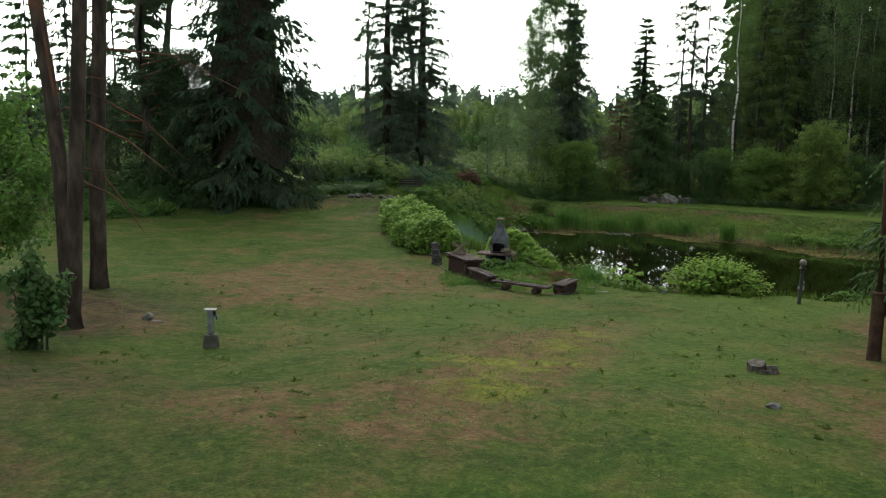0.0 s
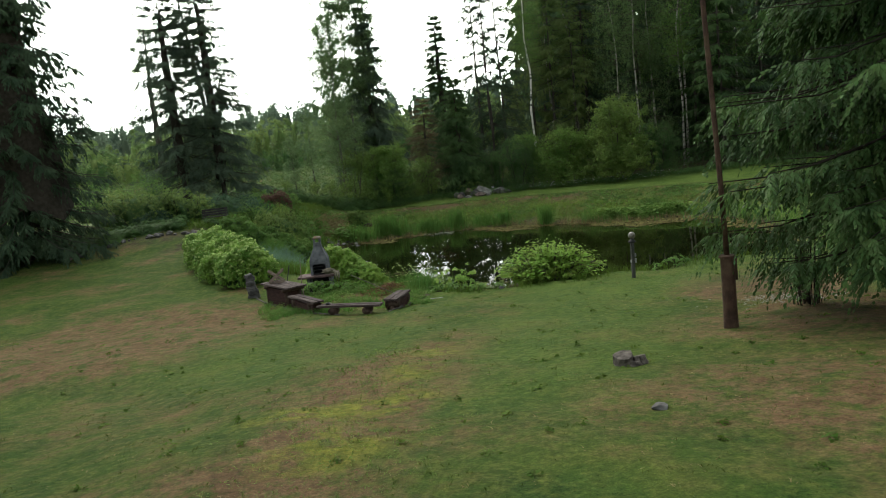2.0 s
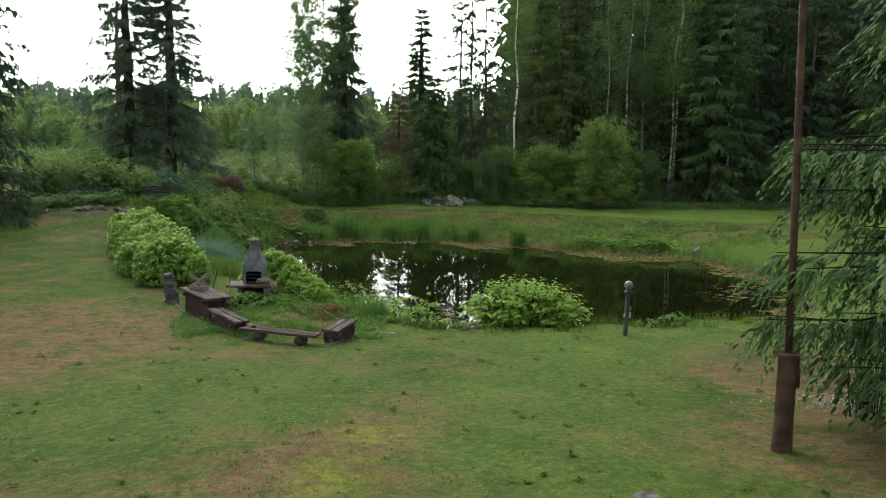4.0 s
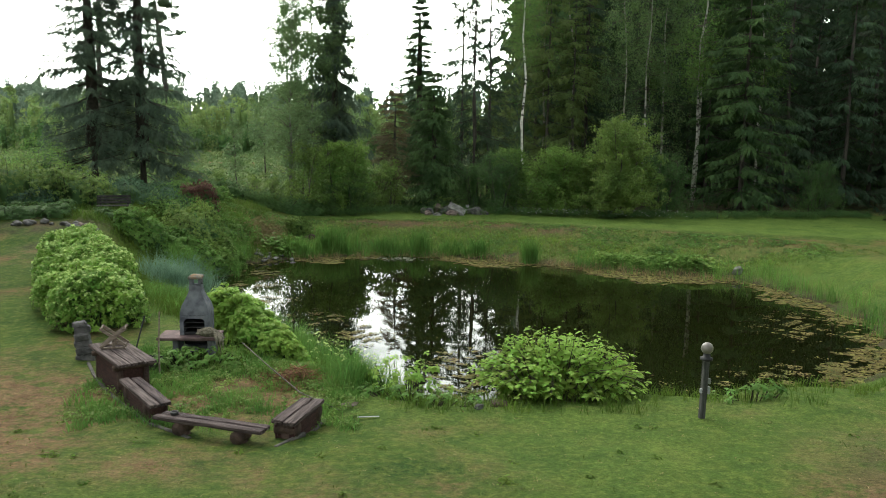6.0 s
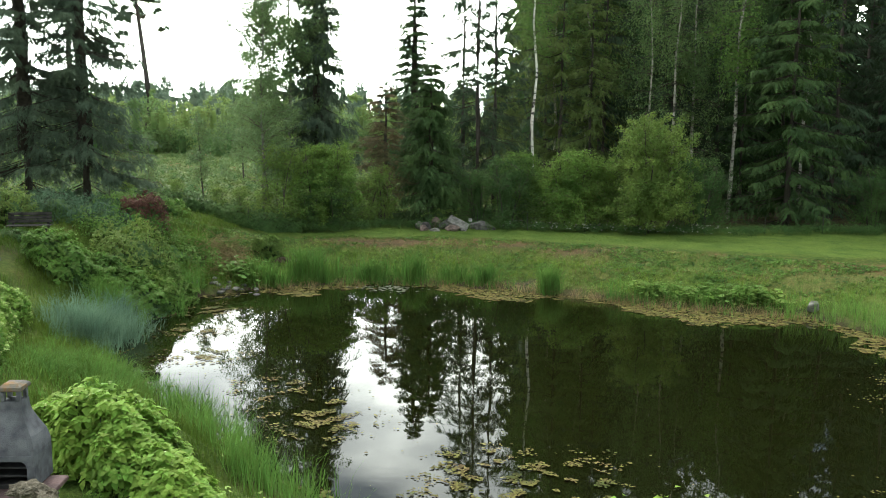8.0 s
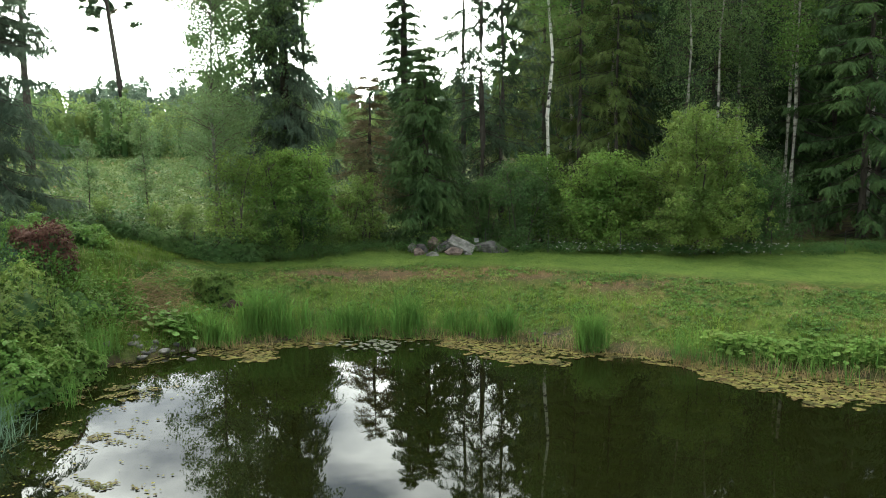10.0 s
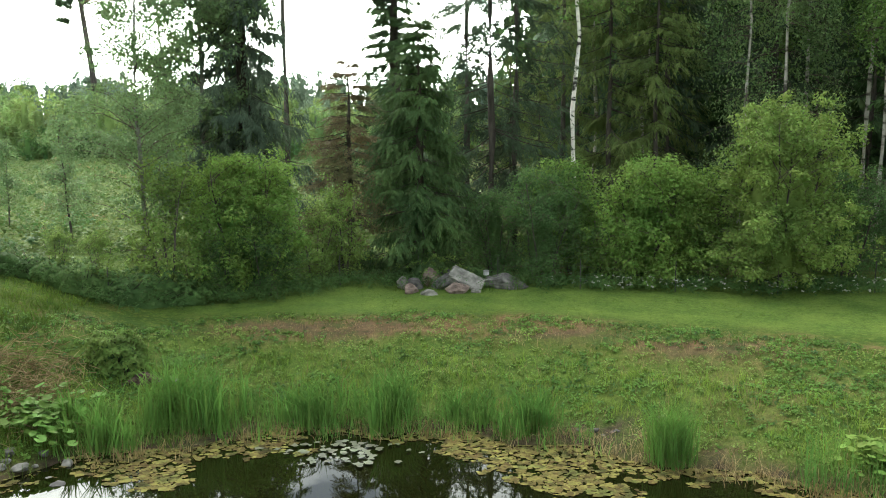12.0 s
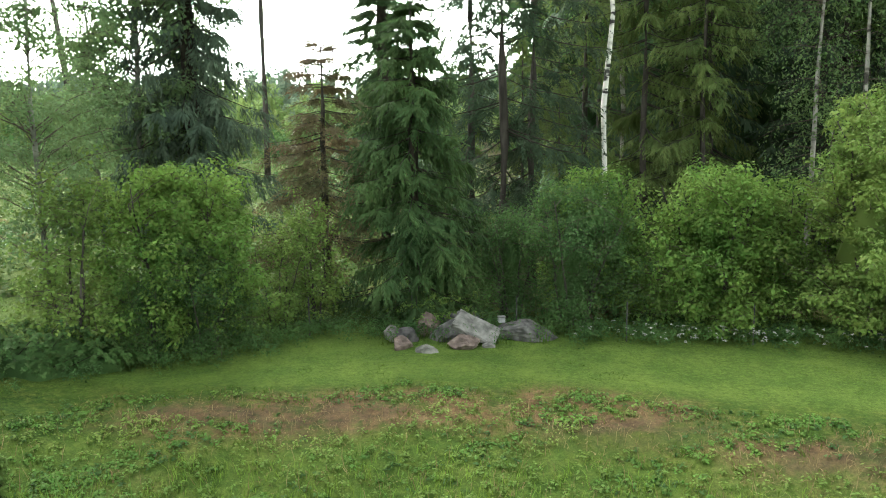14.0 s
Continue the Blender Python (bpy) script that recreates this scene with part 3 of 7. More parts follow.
def shade_core(rng, low, high, radii, sides=9, rough=0.3):
    """A solid stand-in for crown shade: a ragged column of the given radii, open at its ends."""
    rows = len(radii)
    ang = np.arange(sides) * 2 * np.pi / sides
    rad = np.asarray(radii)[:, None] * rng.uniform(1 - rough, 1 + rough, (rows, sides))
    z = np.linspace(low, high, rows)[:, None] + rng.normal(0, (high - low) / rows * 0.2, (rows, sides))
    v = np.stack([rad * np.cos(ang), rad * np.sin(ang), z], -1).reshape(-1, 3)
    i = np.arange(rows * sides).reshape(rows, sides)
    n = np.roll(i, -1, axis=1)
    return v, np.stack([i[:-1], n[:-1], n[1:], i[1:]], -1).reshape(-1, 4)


def spruce_meshes(h, r, seed, z0=0.3, whorls=24, per=6, sub=8, kite=7, size=(0.22, 0.06), droop=0.45, shape=0.75, gap=0.0,
                  mat=None, hang=0.7, trunk=0.16, tip_up=0.35, sweep=1.0, lop=0.0, layer=0.45, fringe=0.0, core=0.0):
    """Trunk, limbs and needles of a spruce: limbs in whorls, hanging twigs on each, sprays of needles on each twig."""
    rng = np.random.default_rng(seed)
    k = (np.repeat(np.arange(whorls), per) + layer * rng.uniform(0, 1, whorls * per) + 0.3 * np.repeat(rng.uniform(0, 1, whorls), per)) / whorls
    k = np.clip(k, 0, 0.999)
    if gap:
        k = k[rng.uniform(size=len(k)) > gap]
    z = z0 + (h * 0.985 - z0) * k ** 0.9
    az = rng.uniform(0, 2 * np.pi, len(k))
    reach = r * np.maximum(1 - (z - z0) / (h - z0), 0.012) ** shape * rng.uniform(0.62, 1.12, len(k)) * (1 + lop * np.cos(az - 1.0))
    reach *= np.where(k < 0.1, 0.8 + 2 * k, 1)
    out = np.stack([np.cos(az), np.sin(az), np.zeros_like(az)], 1)
    side = np.stack([-out[:, 1], out[:, 0], out[:, 2]], 1)
    dr = droop * rng.uniform(0.7, 1.3, len(k)) * np.interp(k, [0, 0.6, 1], [1.15, 0.8, -0.9])
    bend = side * rng.normal(0, 0.08, len(k))[:, None]

    def on_limb(i, s):
        s = s[:, None]
        return (np.stack([np.zeros(len(i)), np.zeros(len(i)), z[i]], 1) + (out[i] + bend[i] * s) * reach[i][:, None] * s
                + UP * (reach[i] * (-dr[i]))[:, None] * s + UP * (reach[i] * tip_up * np.maximum(dr[i], 0))[:, None] * s ** 2.5)
    n_lim = len(k)
    ids = np.arange(n_lim)
    pieces = []
    for a, c in ((0.0, 0.35), (0.35, 0.7), (0.7, 1.0)):
        pieces.append(tubes(on_limb(ids, np.full(n_lim, a)), on_limb(ids, np.full(n_lim, c)), 0.006 + reach * 0.0075 * (1.1 - a), 0.004 + reach * 0.0075 * (1.1 - c), 3))
    limbs = join(*pieces)
    count = np.maximum(5, (sub * (0.35 + reach / r * 1.4)).astype(int))
    i = np.repeat(ids, count)
    m = len(i)
    s = rng.uniform(0.12, 1.0, m) ** 0.8
    base = on_limb(i, s)
    sgn = rng.choice([-1.0, 1.0], m)
    d = unit(out[i] * rng.uniform(0.35, 1.0, m)[:, None] * sweep + side[i] * (sgn * rng.uniform(0.3, 1.0, m))[:, None]
             - UP * (hang * rng.uniform(0.1, 1.3, m) * np.interp(k[i], [0, 0.8, 1], [1, 0.6, -0.4]))[:, None])
    tl = (0.16 + 0.30 * reach[i] / max(r, 1.0) * (1.15 - 0.5 * s)) * rng.uniform(0.7, 1.5, m) * (1 + 0.4 * (r > 2))
    j = np.repeat(np.arange(m), kite)
    q = (np.tile(np.arange(kite), m) + rng.uniform(0.1, 0.9, len(j))) / kite
    p = base[j] + d[j] * (tl[j] * q)[:, None] - UP * (tl[j] * q ** 2 * 0.35 * hang)[:, None]
    plane = unit(UP + out[i] * 0.35 + rng.normal(0, 0.4, (m, 3)))
    lat = unit(np.cross(d, plane) + 1e-6)[j] * np.where(np.arange(len(j)) % 2 == 0, 1.0, -1.0)[:, None]
    kd = unit(d[j] * rng.uniform(0.7, 1.1, len(j))[:, None] + lat * (0.75 - 0.4 * q)[:, None] + rng.normal(0, 0.12, (len(j), 3)) - UP * 0.2 * hang)
    if fringe:
        kd = unit(kd * (1 - 0.6 * fringe) + d[j] * 0.35 * fringe - UP * 0.75 * fringe + rng.normal(0, 0.22 * fringe, (len(j), 3)))
    nr = unit(plane[j] * (1 - 0.5 * fringe) + out[i][j] * 0.8 * fringe + rng.normal(0, 0.25, (len(j), 3)))
    needles = kites(p, kd, nr, size[0] * (1.3 - 0.65 * q) * rng.uniform(0.75, 1.15, len(j)), size[1] * rng.uniform(0.75, 1.25, len(j)))
    tz = np.linspace(-0.15, h, 9)
    wob = rng.normal(0, 0.02 * h / 10, (9, 2))
    wob[0] = wob[1] = 0
    tr = trunk_mesh("trunk", [(wob[a, 0], wob[a, 1], tz[a]) for a in range(9)], [max(0.012, trunk * (1 - (tz[a] / h)) ** 0.8 + (0.05 if a == 0 else 0)) for a in range(9)], M_BARK)
    # a dark column joined to the limbs stands in for shade among the needles
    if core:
        limbs = join(limbs, shade_core(rng, z0 + 0.1 * h, h * 0.9, [r * core * max(0.05, 1 - q) ** shape for q in np.linspace(0.12, 0.9, 9)]))
    return tr, mesh_of("limbs", *limbs, M_TWIG_AND_SHADE), mesh_of("crown", *needles, mat or M_SPRUCE)


def spruce(label, x, y, meshes, turn=0.0, group="", lean=0.0, name="spruce_tree", category="spruce", scale=1.0):
    t = thing(name, label, category, pose(x, y, gz(x, y), lean, 0, turn), group)
    t.scale = (scale, scale, scale)
    for nm, me_ in zip(("trunk", "limbs", "crown"), meshes):
        branch_part(nm, me_, t)
    return t


def leaf_cloud(centres, radii, per, size, rng, up=0.6, flat=0.8, shell=0.0, droop=0.0):
    """Leaves in clumps round the centres; up: how far they face the sky."""
    i = np.repeat(np.arange(len(centres)), per)
    m = len(i)
    d = unit(rng.normal(size=(m, 3)))
    rad = rng.uniform(shell, 1, m) ** (1 / 2.0)
    off = d * (rad * np.asarray(radii)[i])[:, None] * np.array([1, 1, flat])
    nr = unit(d * 0.9 + UP * up + rng.normal(0, 0.36, (m, 3)))
    ld = unit(np.cross(nr, rng.normal(size=(m, 3)))) - UP * droop
    s = rng.uniform(0.65, 1.3, m)
    return kites(centres[i] + off, unit(ld), nr, size[0] * s, size[1] * s, fold=0.12)


def broadleaf_meshes(h, seed, crown=(0.3, 1.0), width=1.4, limbs=26, per=46, size=(0.10, 0.07), mat=None, bark=None, trunk=0.1, clump=0.42,
                     rise=0.7, profile=(0.55, 1.0, 0.75, 0.25), droop=0.0, stems=1, spread=0.0, sub=4, core=0.0, shell=0.3):
    """Trunk or stems, limbs and leaf clumps of a broad-leaved tree or tall bush."""
    rng = np.random.default_rng(seed)
    tops, trunks = [], []
    for sidx in range(stems):
        a = rng.uniform(0, 2 * np.pi)
        lean = spread * (0.3 + 0.7 * rng.uniform()) if stems > 1 else 0.02 * h
        hh = h * (0.92 if stems == 1 else rng.uniform(0.7, 0.95))
        pts = [(np.cos(a) * (lean * q ** 1.3 + 0.04 * stems) + rng.normal(0, 0.012 * h * q), np.sin(a) * (lean * q ** 1.3 + 0.04 * stems) + rng.normal(0, 0.012 * h * q), -0.15 + (hh + 0.15) * q) for q in np.linspace(0, 1, 8)]
        trunks.append(pts)
    bm = None
    for pts in trunks:
        bm = rod(pts, [trunk * (1 - 0.9 * q) + 0.006 for q in np.linspace(0, 1, 8)], 8, bm)
    tr = bpy.data.meshes.new("trunk")
    bm.normal_update()
    bm.to_mesh(tr)
    bm.free()
    tr.materials.append(bark or M_BARK)
    tr.polygons.foreach_set("use_smooth", np.ones(len(tr.polygons), dtype=bool))
    k = np.sort(rng.uniform(0, 1, limbs))
    which = rng.integers(0, stems, limbs)
    zz = h * (crown[0] + (crown[1] - crown[0]) * k)
    zs = np.clip(zz - rise * width * 0.5 * rng.uniform(0.5, 1.2, limbs), 0.1 * h, h * 0.9)
    start = np.zeros((limbs, 3))
    for a in range(limbs):
        pts = np.array(trunks[which[a]])
        start[a] = [np.interp(zs[a], pts[:, 2], pts[:, 0]), np.interp(zs[a], pts[:, 2], pts[:, 1]), min(zs[a], pts[-1, 2])]
    az = rng.uniform(0, 2 * np.pi, limbs)
    rr = width * np.interp(k, np.linspace(0, 1, len(profile)), profile) * rng.uniform(0.45, 1.05, limbs)
    end = np.stack([start[:, 0] * 0.5 + np.cos(az) * rr, start[:, 1] * 0.5 + np.sin(az) * rr, zz - droop * rr], 1)
    mid = start + (end - start) * 0.5 + UP * (0.1 * rr)[:, None]
    wood = [tubes(start, mid, 0.004 + trunk * 0.17 * np.ones(limbs), 0.003 + trunk * 0.1 * np.ones(limbs), 4), tubes(mid, end, 0.003 + trunk * 0.1 * np.ones(limbs), np.full(limbs, 0.004), 4)]
    ci = np.repeat(np.arange(limbs), sub)
    q = rng.uniform(0.35, 1.08, len(ci))[:, None]
    centres = np.where(q < 0.5, start[ci] + (mid[ci] - start[ci]) * q * 2, mid[ci] + (end[ci] - mid[ci]) * (q - 0.5) * 2) + rng.normal(0, clump * 0.55, (len(ci), 3))
    centres[:, 2] -= droop * rng.uniform(0, 1.2, len(ci)) * clump * 2
    wood.append(tubes(np.where(q < 0.5, start[ci] + (mid[ci] - start[ci]) * q * 2, mid[ci] + (end[ci] - mid[ci]) * (q - 0.5) * 2), centres, np.full(len(ci), 0.006), np.full(len(ci), 0.003), 3))
    leaves = leaf_cloud(centres, clump * rng.uniform(0.6, 1.25, len(ci)), per, size, rng, droop=droop * 0.8, flat=0.8 + droop, shell=shell)
    # a leaf-coloured column in the crown blocks light to deepen its inner shade
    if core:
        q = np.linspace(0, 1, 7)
        leaves = join(leaves, shade_core(rng, h * crown[0] + 0.05, h * 0.82, width * core * np.interp(q, np.linspace(0, 1, len(profile)), profile), 12))
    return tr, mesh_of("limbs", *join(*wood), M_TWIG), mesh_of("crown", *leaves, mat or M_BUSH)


# tall spruce beside the steel pole, with hanging branches
spruce("tall dark green spruce with long drooping branches beside a steel pole", 7.75, 16.0,
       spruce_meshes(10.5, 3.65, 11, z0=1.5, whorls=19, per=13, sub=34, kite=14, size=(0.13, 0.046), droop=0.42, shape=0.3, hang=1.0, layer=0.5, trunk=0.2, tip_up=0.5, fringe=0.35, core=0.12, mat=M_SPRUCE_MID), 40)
# the low spruce behind the boulders and the tall one behind it
spruce("young spruce with fresh green shoots behind a pile of boulders", -1.15, 61.9,
       spruce_meshes(8.2, 2.25, 12, z0=0.15, whorls=24, per=8, sub=22, kite=11, size=(0.17, 0.042), droop=0.36, shape=0.62, hang=1.1, layer=0.5, fringe=0.35, core=0.08, mat=M_SPRUCE_TIP), 10)
spruce("tall narrow dark spruce rising behind a younger one", -2.5, 74.0,
       spruce_meshes(14.2, 2.5, 13, z0=1.0, whorls=26, per=8, sub=13, kite=10, size=(0.27, 0.06), droop=0.45, shape=0.68, gap=0.0, layer=0.6, fringe=0.4, core=0.15, mat=M_SPRUCE), 80)
spruce("dying spruce with reddish brown needles", -3.6, 64.0,
       spruce_meshes(7.2, 2.4, 14, z0=1.2, whorls=17, per=7, sub=20, kite=10, size=(0.16, 0.03), droop=0.3, shape=0.6, gap=0.1, mat=M_DEAD), 5)
thin = spruce_meshes(17.5, 2.7, 15, z0=2.2, whorls=19, per=5, sub=13, kite=13, size=(0.20, 0.045), droop=0.35, shape=0.45, gap=0.2, hang=1.0, mat=M_SPRUCE_DARK)
spruce("tall sparse spruce with bare lower trunk", 1.3, 64.6, thin, 0, "sparse spruces")
spruce("tall sparse spruce with bare lower trunk", 2.3, 66.0, thin, 130, "sparse spruces", scale=0.95)
spruce("tall sparse spruce with bare lower trunk", 0.6, 67.5, thin, 250, "sparse spruces", scale=0.92)
spruce("broad dark spruce with branches sweeping to the lawn", -22.1, 41.8,
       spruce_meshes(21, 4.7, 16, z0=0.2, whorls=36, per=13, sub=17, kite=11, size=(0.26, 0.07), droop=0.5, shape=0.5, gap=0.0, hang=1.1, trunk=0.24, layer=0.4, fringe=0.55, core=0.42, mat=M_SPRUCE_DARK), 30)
twin = spruce_meshes(14.4, 3.5, 17, z0=1.0, whorls=22, per=9, sub=22, kite=10, size=(0.2, 0.05), droop=0.36, shape=0.42, gap=0.05, hang=1.0, layer=0.35, fringe=0.35, core=0.1, mat=M_SPRUCE_GREY)
spruce("dark spruce of a pair with hanging branches", -19.4, 57.0, twin, 0, "pair of spruces")
spruce("dark spruce of a pair with hanging branches", -17.0, 57.6, twin, 160, "pair of spruces", scale=1.03)
spruce("dark spruce with a bare lower trunk behind bushes", -7.5, 65.3,
       spruce_meshes(15.6, 2.7, 18, z0=2.4, whorls=22, per=9, sub=17, kite=12, size=(0.22, 0.05), droop=0.5, shape=0.75, gap=0.1, hang=1.3, layer=0.3, fringe=0.5, core=0.1, mat=M_SPRUCE_GREY), 30)
spruce("full spruce with light green shoots at the edge of the wood", 17.6, 63.0,
       spruce_meshes(17, 3.9, 19, z0=0.2, whorls=22, per=8, sub=22, kite=10, size=(0.24, 0.06), droop=0.34, shape=0.6, hang=0.9, layer=0.2, fringe=0.4, mat=M_SPRUCE_TIP), 15)

# the wood on the far side: spruces in uneven rows
wood_a = spruce_meshes(19, 3.0, 21, z0=0.6, whorls=22, per=6, sub=8, kite=5, size=(0.42, 0.10), layer=0.3, fringe=0.55, droop=0.45, shape=0.4, gap=0.05, mat=M_SPRUCE_DARK)
wood_b = spruce_meshes(22, 2.8, 22, z0=2.5, whorls=22, per=6, sub=8, kite=5, size=(0.42, 0.10), layer=0.3, fringe=0.55, droop=0.55, shape=0.38, gap=0.08, mat=M_SPRUCE_DARK)
wood_c = spruce_meshes(17, 2.7, 23, z0=0.3, whorls=22, per=6, sub=8, kite=5, size=(0.42, 0.10), layer=0.3, fringe=0.55, droop=0.4, shape=0.5, gap=0.05, mat=M_SPRUCE)
rnd = random.Random(5)
for row, (y0, x0, x1, step) in enumerate(((66.5, 21.5, 48, 3.8), (70.0, 9.8, 52, 3.8), (75.0, 6.0, 40, 4.2))):
    x = x0
    while x < x1:
        px, py = x + rnd.uniform(-0.9, 0.9), y0 + rnd.uniform(-1.2, 1.2) - max(0, x - 25) * 0.12
        spruce("dark spruce standing in the dense wood", px, py, rnd.choice((wood_a, wood_b, wood_c) if row > 0 else (wood_a, wood_c)), rnd.uniform(0, 360), "spruces of the wood", scale=rnd.uniform(0.85, 1.12))
        x += step
for px, py, sc in ((26.5, 58.5, 0.9), (31, 55, 1.0), (36, 51, 1.0), (41, 46, 1.05), (45, 40, 1.0)):
    spruce("dark spruce at the edge of the wood", px, py, wood_a if px < 35 else wood_c, px * 37, "spruces of the wood", scale=sc)
# dark conifers on the lawn's other side, behind the pines
for px, py, ms, sc in ((-30, 44, wood_a, 0.95), (-33, 38, wood_c, 0.85), (-27, 50, wood_b, 0.9), (-37, 46, wood_a, 0.9), (-38, 33, wood_c, 0.9), (-44, 40, wood_a, 1.0), (-41, 56, wood_b, 0.9), (-47, 27, wood_c, 1.0)):
    spruce("dark spruce behind the lawn", px, py, ms, px * 53, "spruces behind the lawn", scale=sc)


# pines: bare trunks by the lawn, their crowns above
def pine_tree(label, points, radii, seed, crown_z, crown_r, x, y, stubs=(), mat=None, group="", pads=26, name="pine_tree", per=260, size=(0.26, 0.03), far=False):
    rng = np.random.default_rng(seed)
    t = thing(name, label, "pine", pose(x, y, gz(x, y)), group)
    me_ = trunk_mesh("trunk", points, radii, M_PINE_BARK, 14)
    me_.materials.append(M_PINE_UPPER)
    zc = points[-1][2] * 0.45
    for poly in me_.polygons:
        if poly.center.z > zc + 0.6 * math.sin(poly.center.x * 40):
            poly.material_index = 1
    if far:
        me_.materials.clear()
        me_.materials.append(M_BARK)
        for poly in me_.polygons:
            poly.material_index = 0
    child("trunk", me_, t)
    P = np.array(points, float)
    a, z = rng.uniform(0, 2 * np.pi, pads), rng.uniform(crown_z, P[-1, 2], pads)
    start = np.stack([np.interp(z, P[:, 2], P[:, 0]), np.interp(z, P[:, 2], P[:, 1]), z], 1)
    ln = crown_r * rng.uniform(0.4, 1.0, pads) * np.interp(z, [crown_z, P[-1, 2]], [1, 0.45])
    end = start + np.stack([np.cos(a) * ln, np.sin(a) * ln, ln * rng.uniform(-0.1, 0.45, pads)], 1)
    ci = np.repeat(np.arange(pads), 3)
    c = start[ci] + (end[ci] - start[ci]) * rng.uniform(0.5, 1.05, (len(ci), 1)) + rng.normal(0, 0.15, (len(ci), 3))
    wood = [tubes(start, end, 0.035 + 0.012 * ln, np.full(pads, 0.01), 4)]
    for sx, sy, sz, ex, ey, ez in stubs:
        m_ = ((sx + ex) / 2, (sy + ey) / 2, (sz + ez) / 2 + 0.12 * abs(ex - sx))
        wood.append(tubes(np.array([[sx, sy, sz], m_]), np.array([m_, [ex, ey, ez]], float), np.array([0.03, 0.02]), np.array([0.02, 0.007]), 5))
    branch_part("limbs", mesh_of("limbs", *join(*wood), M_PINE_UPPER), t)
    v = leaf_cloud(c, 0.45 * rng.uniform(0.6, 1.3, len(c)), per // 3, size, rng, up=0.9, flat=0.55)
    branch_part("crown", mesh_of("crown", *v, mat or M_PINE), t)
    return t


pine_tree("tall pine with dark flaky bark by the lawn", [(0, 0, -0.2), (0.02, 0, 0.6), (0.1, 0, 3), (0.3, 0, 5.6), (0.45, 0, 8), (0.5, 0, 16)], [0.26, 0.2, 0.18, 0.17, 0.16, 0.06], 31, 9.5, 3.0, -13.2, 17.7,
          [(0.3, 0, 5.9, 3.4, 1.5, 4.9), (0.3, 0, 4.7, 2.0, 1.0, 3.2), (0.2, 0, 2.9, 1.1, 0.4, 1.4)], group="lawn pines")
pine_tree("tall pine with dark flaky bark by the lawn", [(0, 0, -0.2), (0.0, 0, 0.6), (0.15, 0, 2.5), (0.36, 0, 4.8), (0.5, 0, 6.5), (0.7, 0, 15)], [0.23, 0.165, 0.15, 0.14, 0.135, 0.05], 32, 8.5, 3.0, -10.75, 13.8,
          [(0.3, 0, 4.3, -0.7, 0.6, 4.2), (0.2, 0, 3.0, 1.0, 0.9, 2.2), (0.3, 0, 4.2, 1.6, 1.2, 3.0)], group="lawn pines")
pine_tree("leaning pine with reddish bark by the lawn", [(0, 0, -0.2), (0.0, 0, 0.5), (-0.03, 0, 2.7), (-0.2, 0, 4.7), (-0.48, 0, 6.7), (-1.4, 0, 14)], [0.24, 0.2, 0.185, 0.175, 0.16, 0.06], 33, 8.8, 2.8, -13.62, 17.1,
          [(-0.15, 0, 5.0, 1.1, 0.4, 5.1), (-0.15, 0, 4.8, 1.0, 0.2, 4.7), (-0.1, 0, 2.8, 1.0, 0.5, 2.9)], group="lawn pines")
pine_tree("lone twin-stemmed pine on the meadow", [(0, 0, -0.3), (0.2, 0, 4), (0.3, 0, 10), (-0.6, 0, 19), (-2.2, 0, 34)], [0.62, 0.5, 0.42, 0.32, 0.1], 34, 17.5, 5.0, -48.2, 153.0, [], pads=44, per=330, size=(0.55, 0.13), far=True)
pine_tree("slender bare-trunked pine on the meadow", [(0, 0, -0.3), (0.05, 0, 5), (0.0, 0, 12), (0.1, 0, 24)], [0.27, 0.22, 0.18, 0.06], 35, 14.5, 3.2, -12.9, 104.2, [], pads=18, per=160, size=(0.36, 0.06), far=True)
pine_tree("bare-trunked pine at the meadow's edge", [(0, 0, -0.3), (0.2, 0, 5), (0.1, 0, 12), (0.5, 0, 21)], [0.5, 0.4, 0.3, 0.08], 36, 13, 3.5, -41.5, 111, [], pads=20, per=150, size=(0.5, 0.09), far=True)
pine_tree("pine with arching limbs behind the lawn", [(0, 0, -0.3), (0.2, 0, 4), (-0.2, 0, 9), (0.6, 0, 16)], [0.34, 0.28, 0.22, 0.06], 37, 3.2, 4.2, -27.0, 39.5, [], pads=44, per=260, size=(0.36, 0.06), far=True)
pine_tree("pine with forked limbs behind the lawn", [(0, 0, -0.3), (-0.2, 0, 4), (0.5, 0, 9), (1.4, 0, 17)], [0.3, 0.25, 0.2, 0.05], 38, 8.5, 3.4, -30.5, 46.5, [], pads=24, per=200, size=(0.36, 0.06), far=True)


def broadleaf(label, x, y, meshes, turn=0.0, name="birch_tree", category="birch", group="", scale=1.0, lean=0.0):
    t = thing(name, label, category, pose(x, y, gz(x, y), lean, 0, turn), group)
    t.scale = (scale, scale, scale)
    for nm, me_ in zip(("trunk", "limbs", "crown"), meshes):
        branch_part(nm, me_, t)
    return t


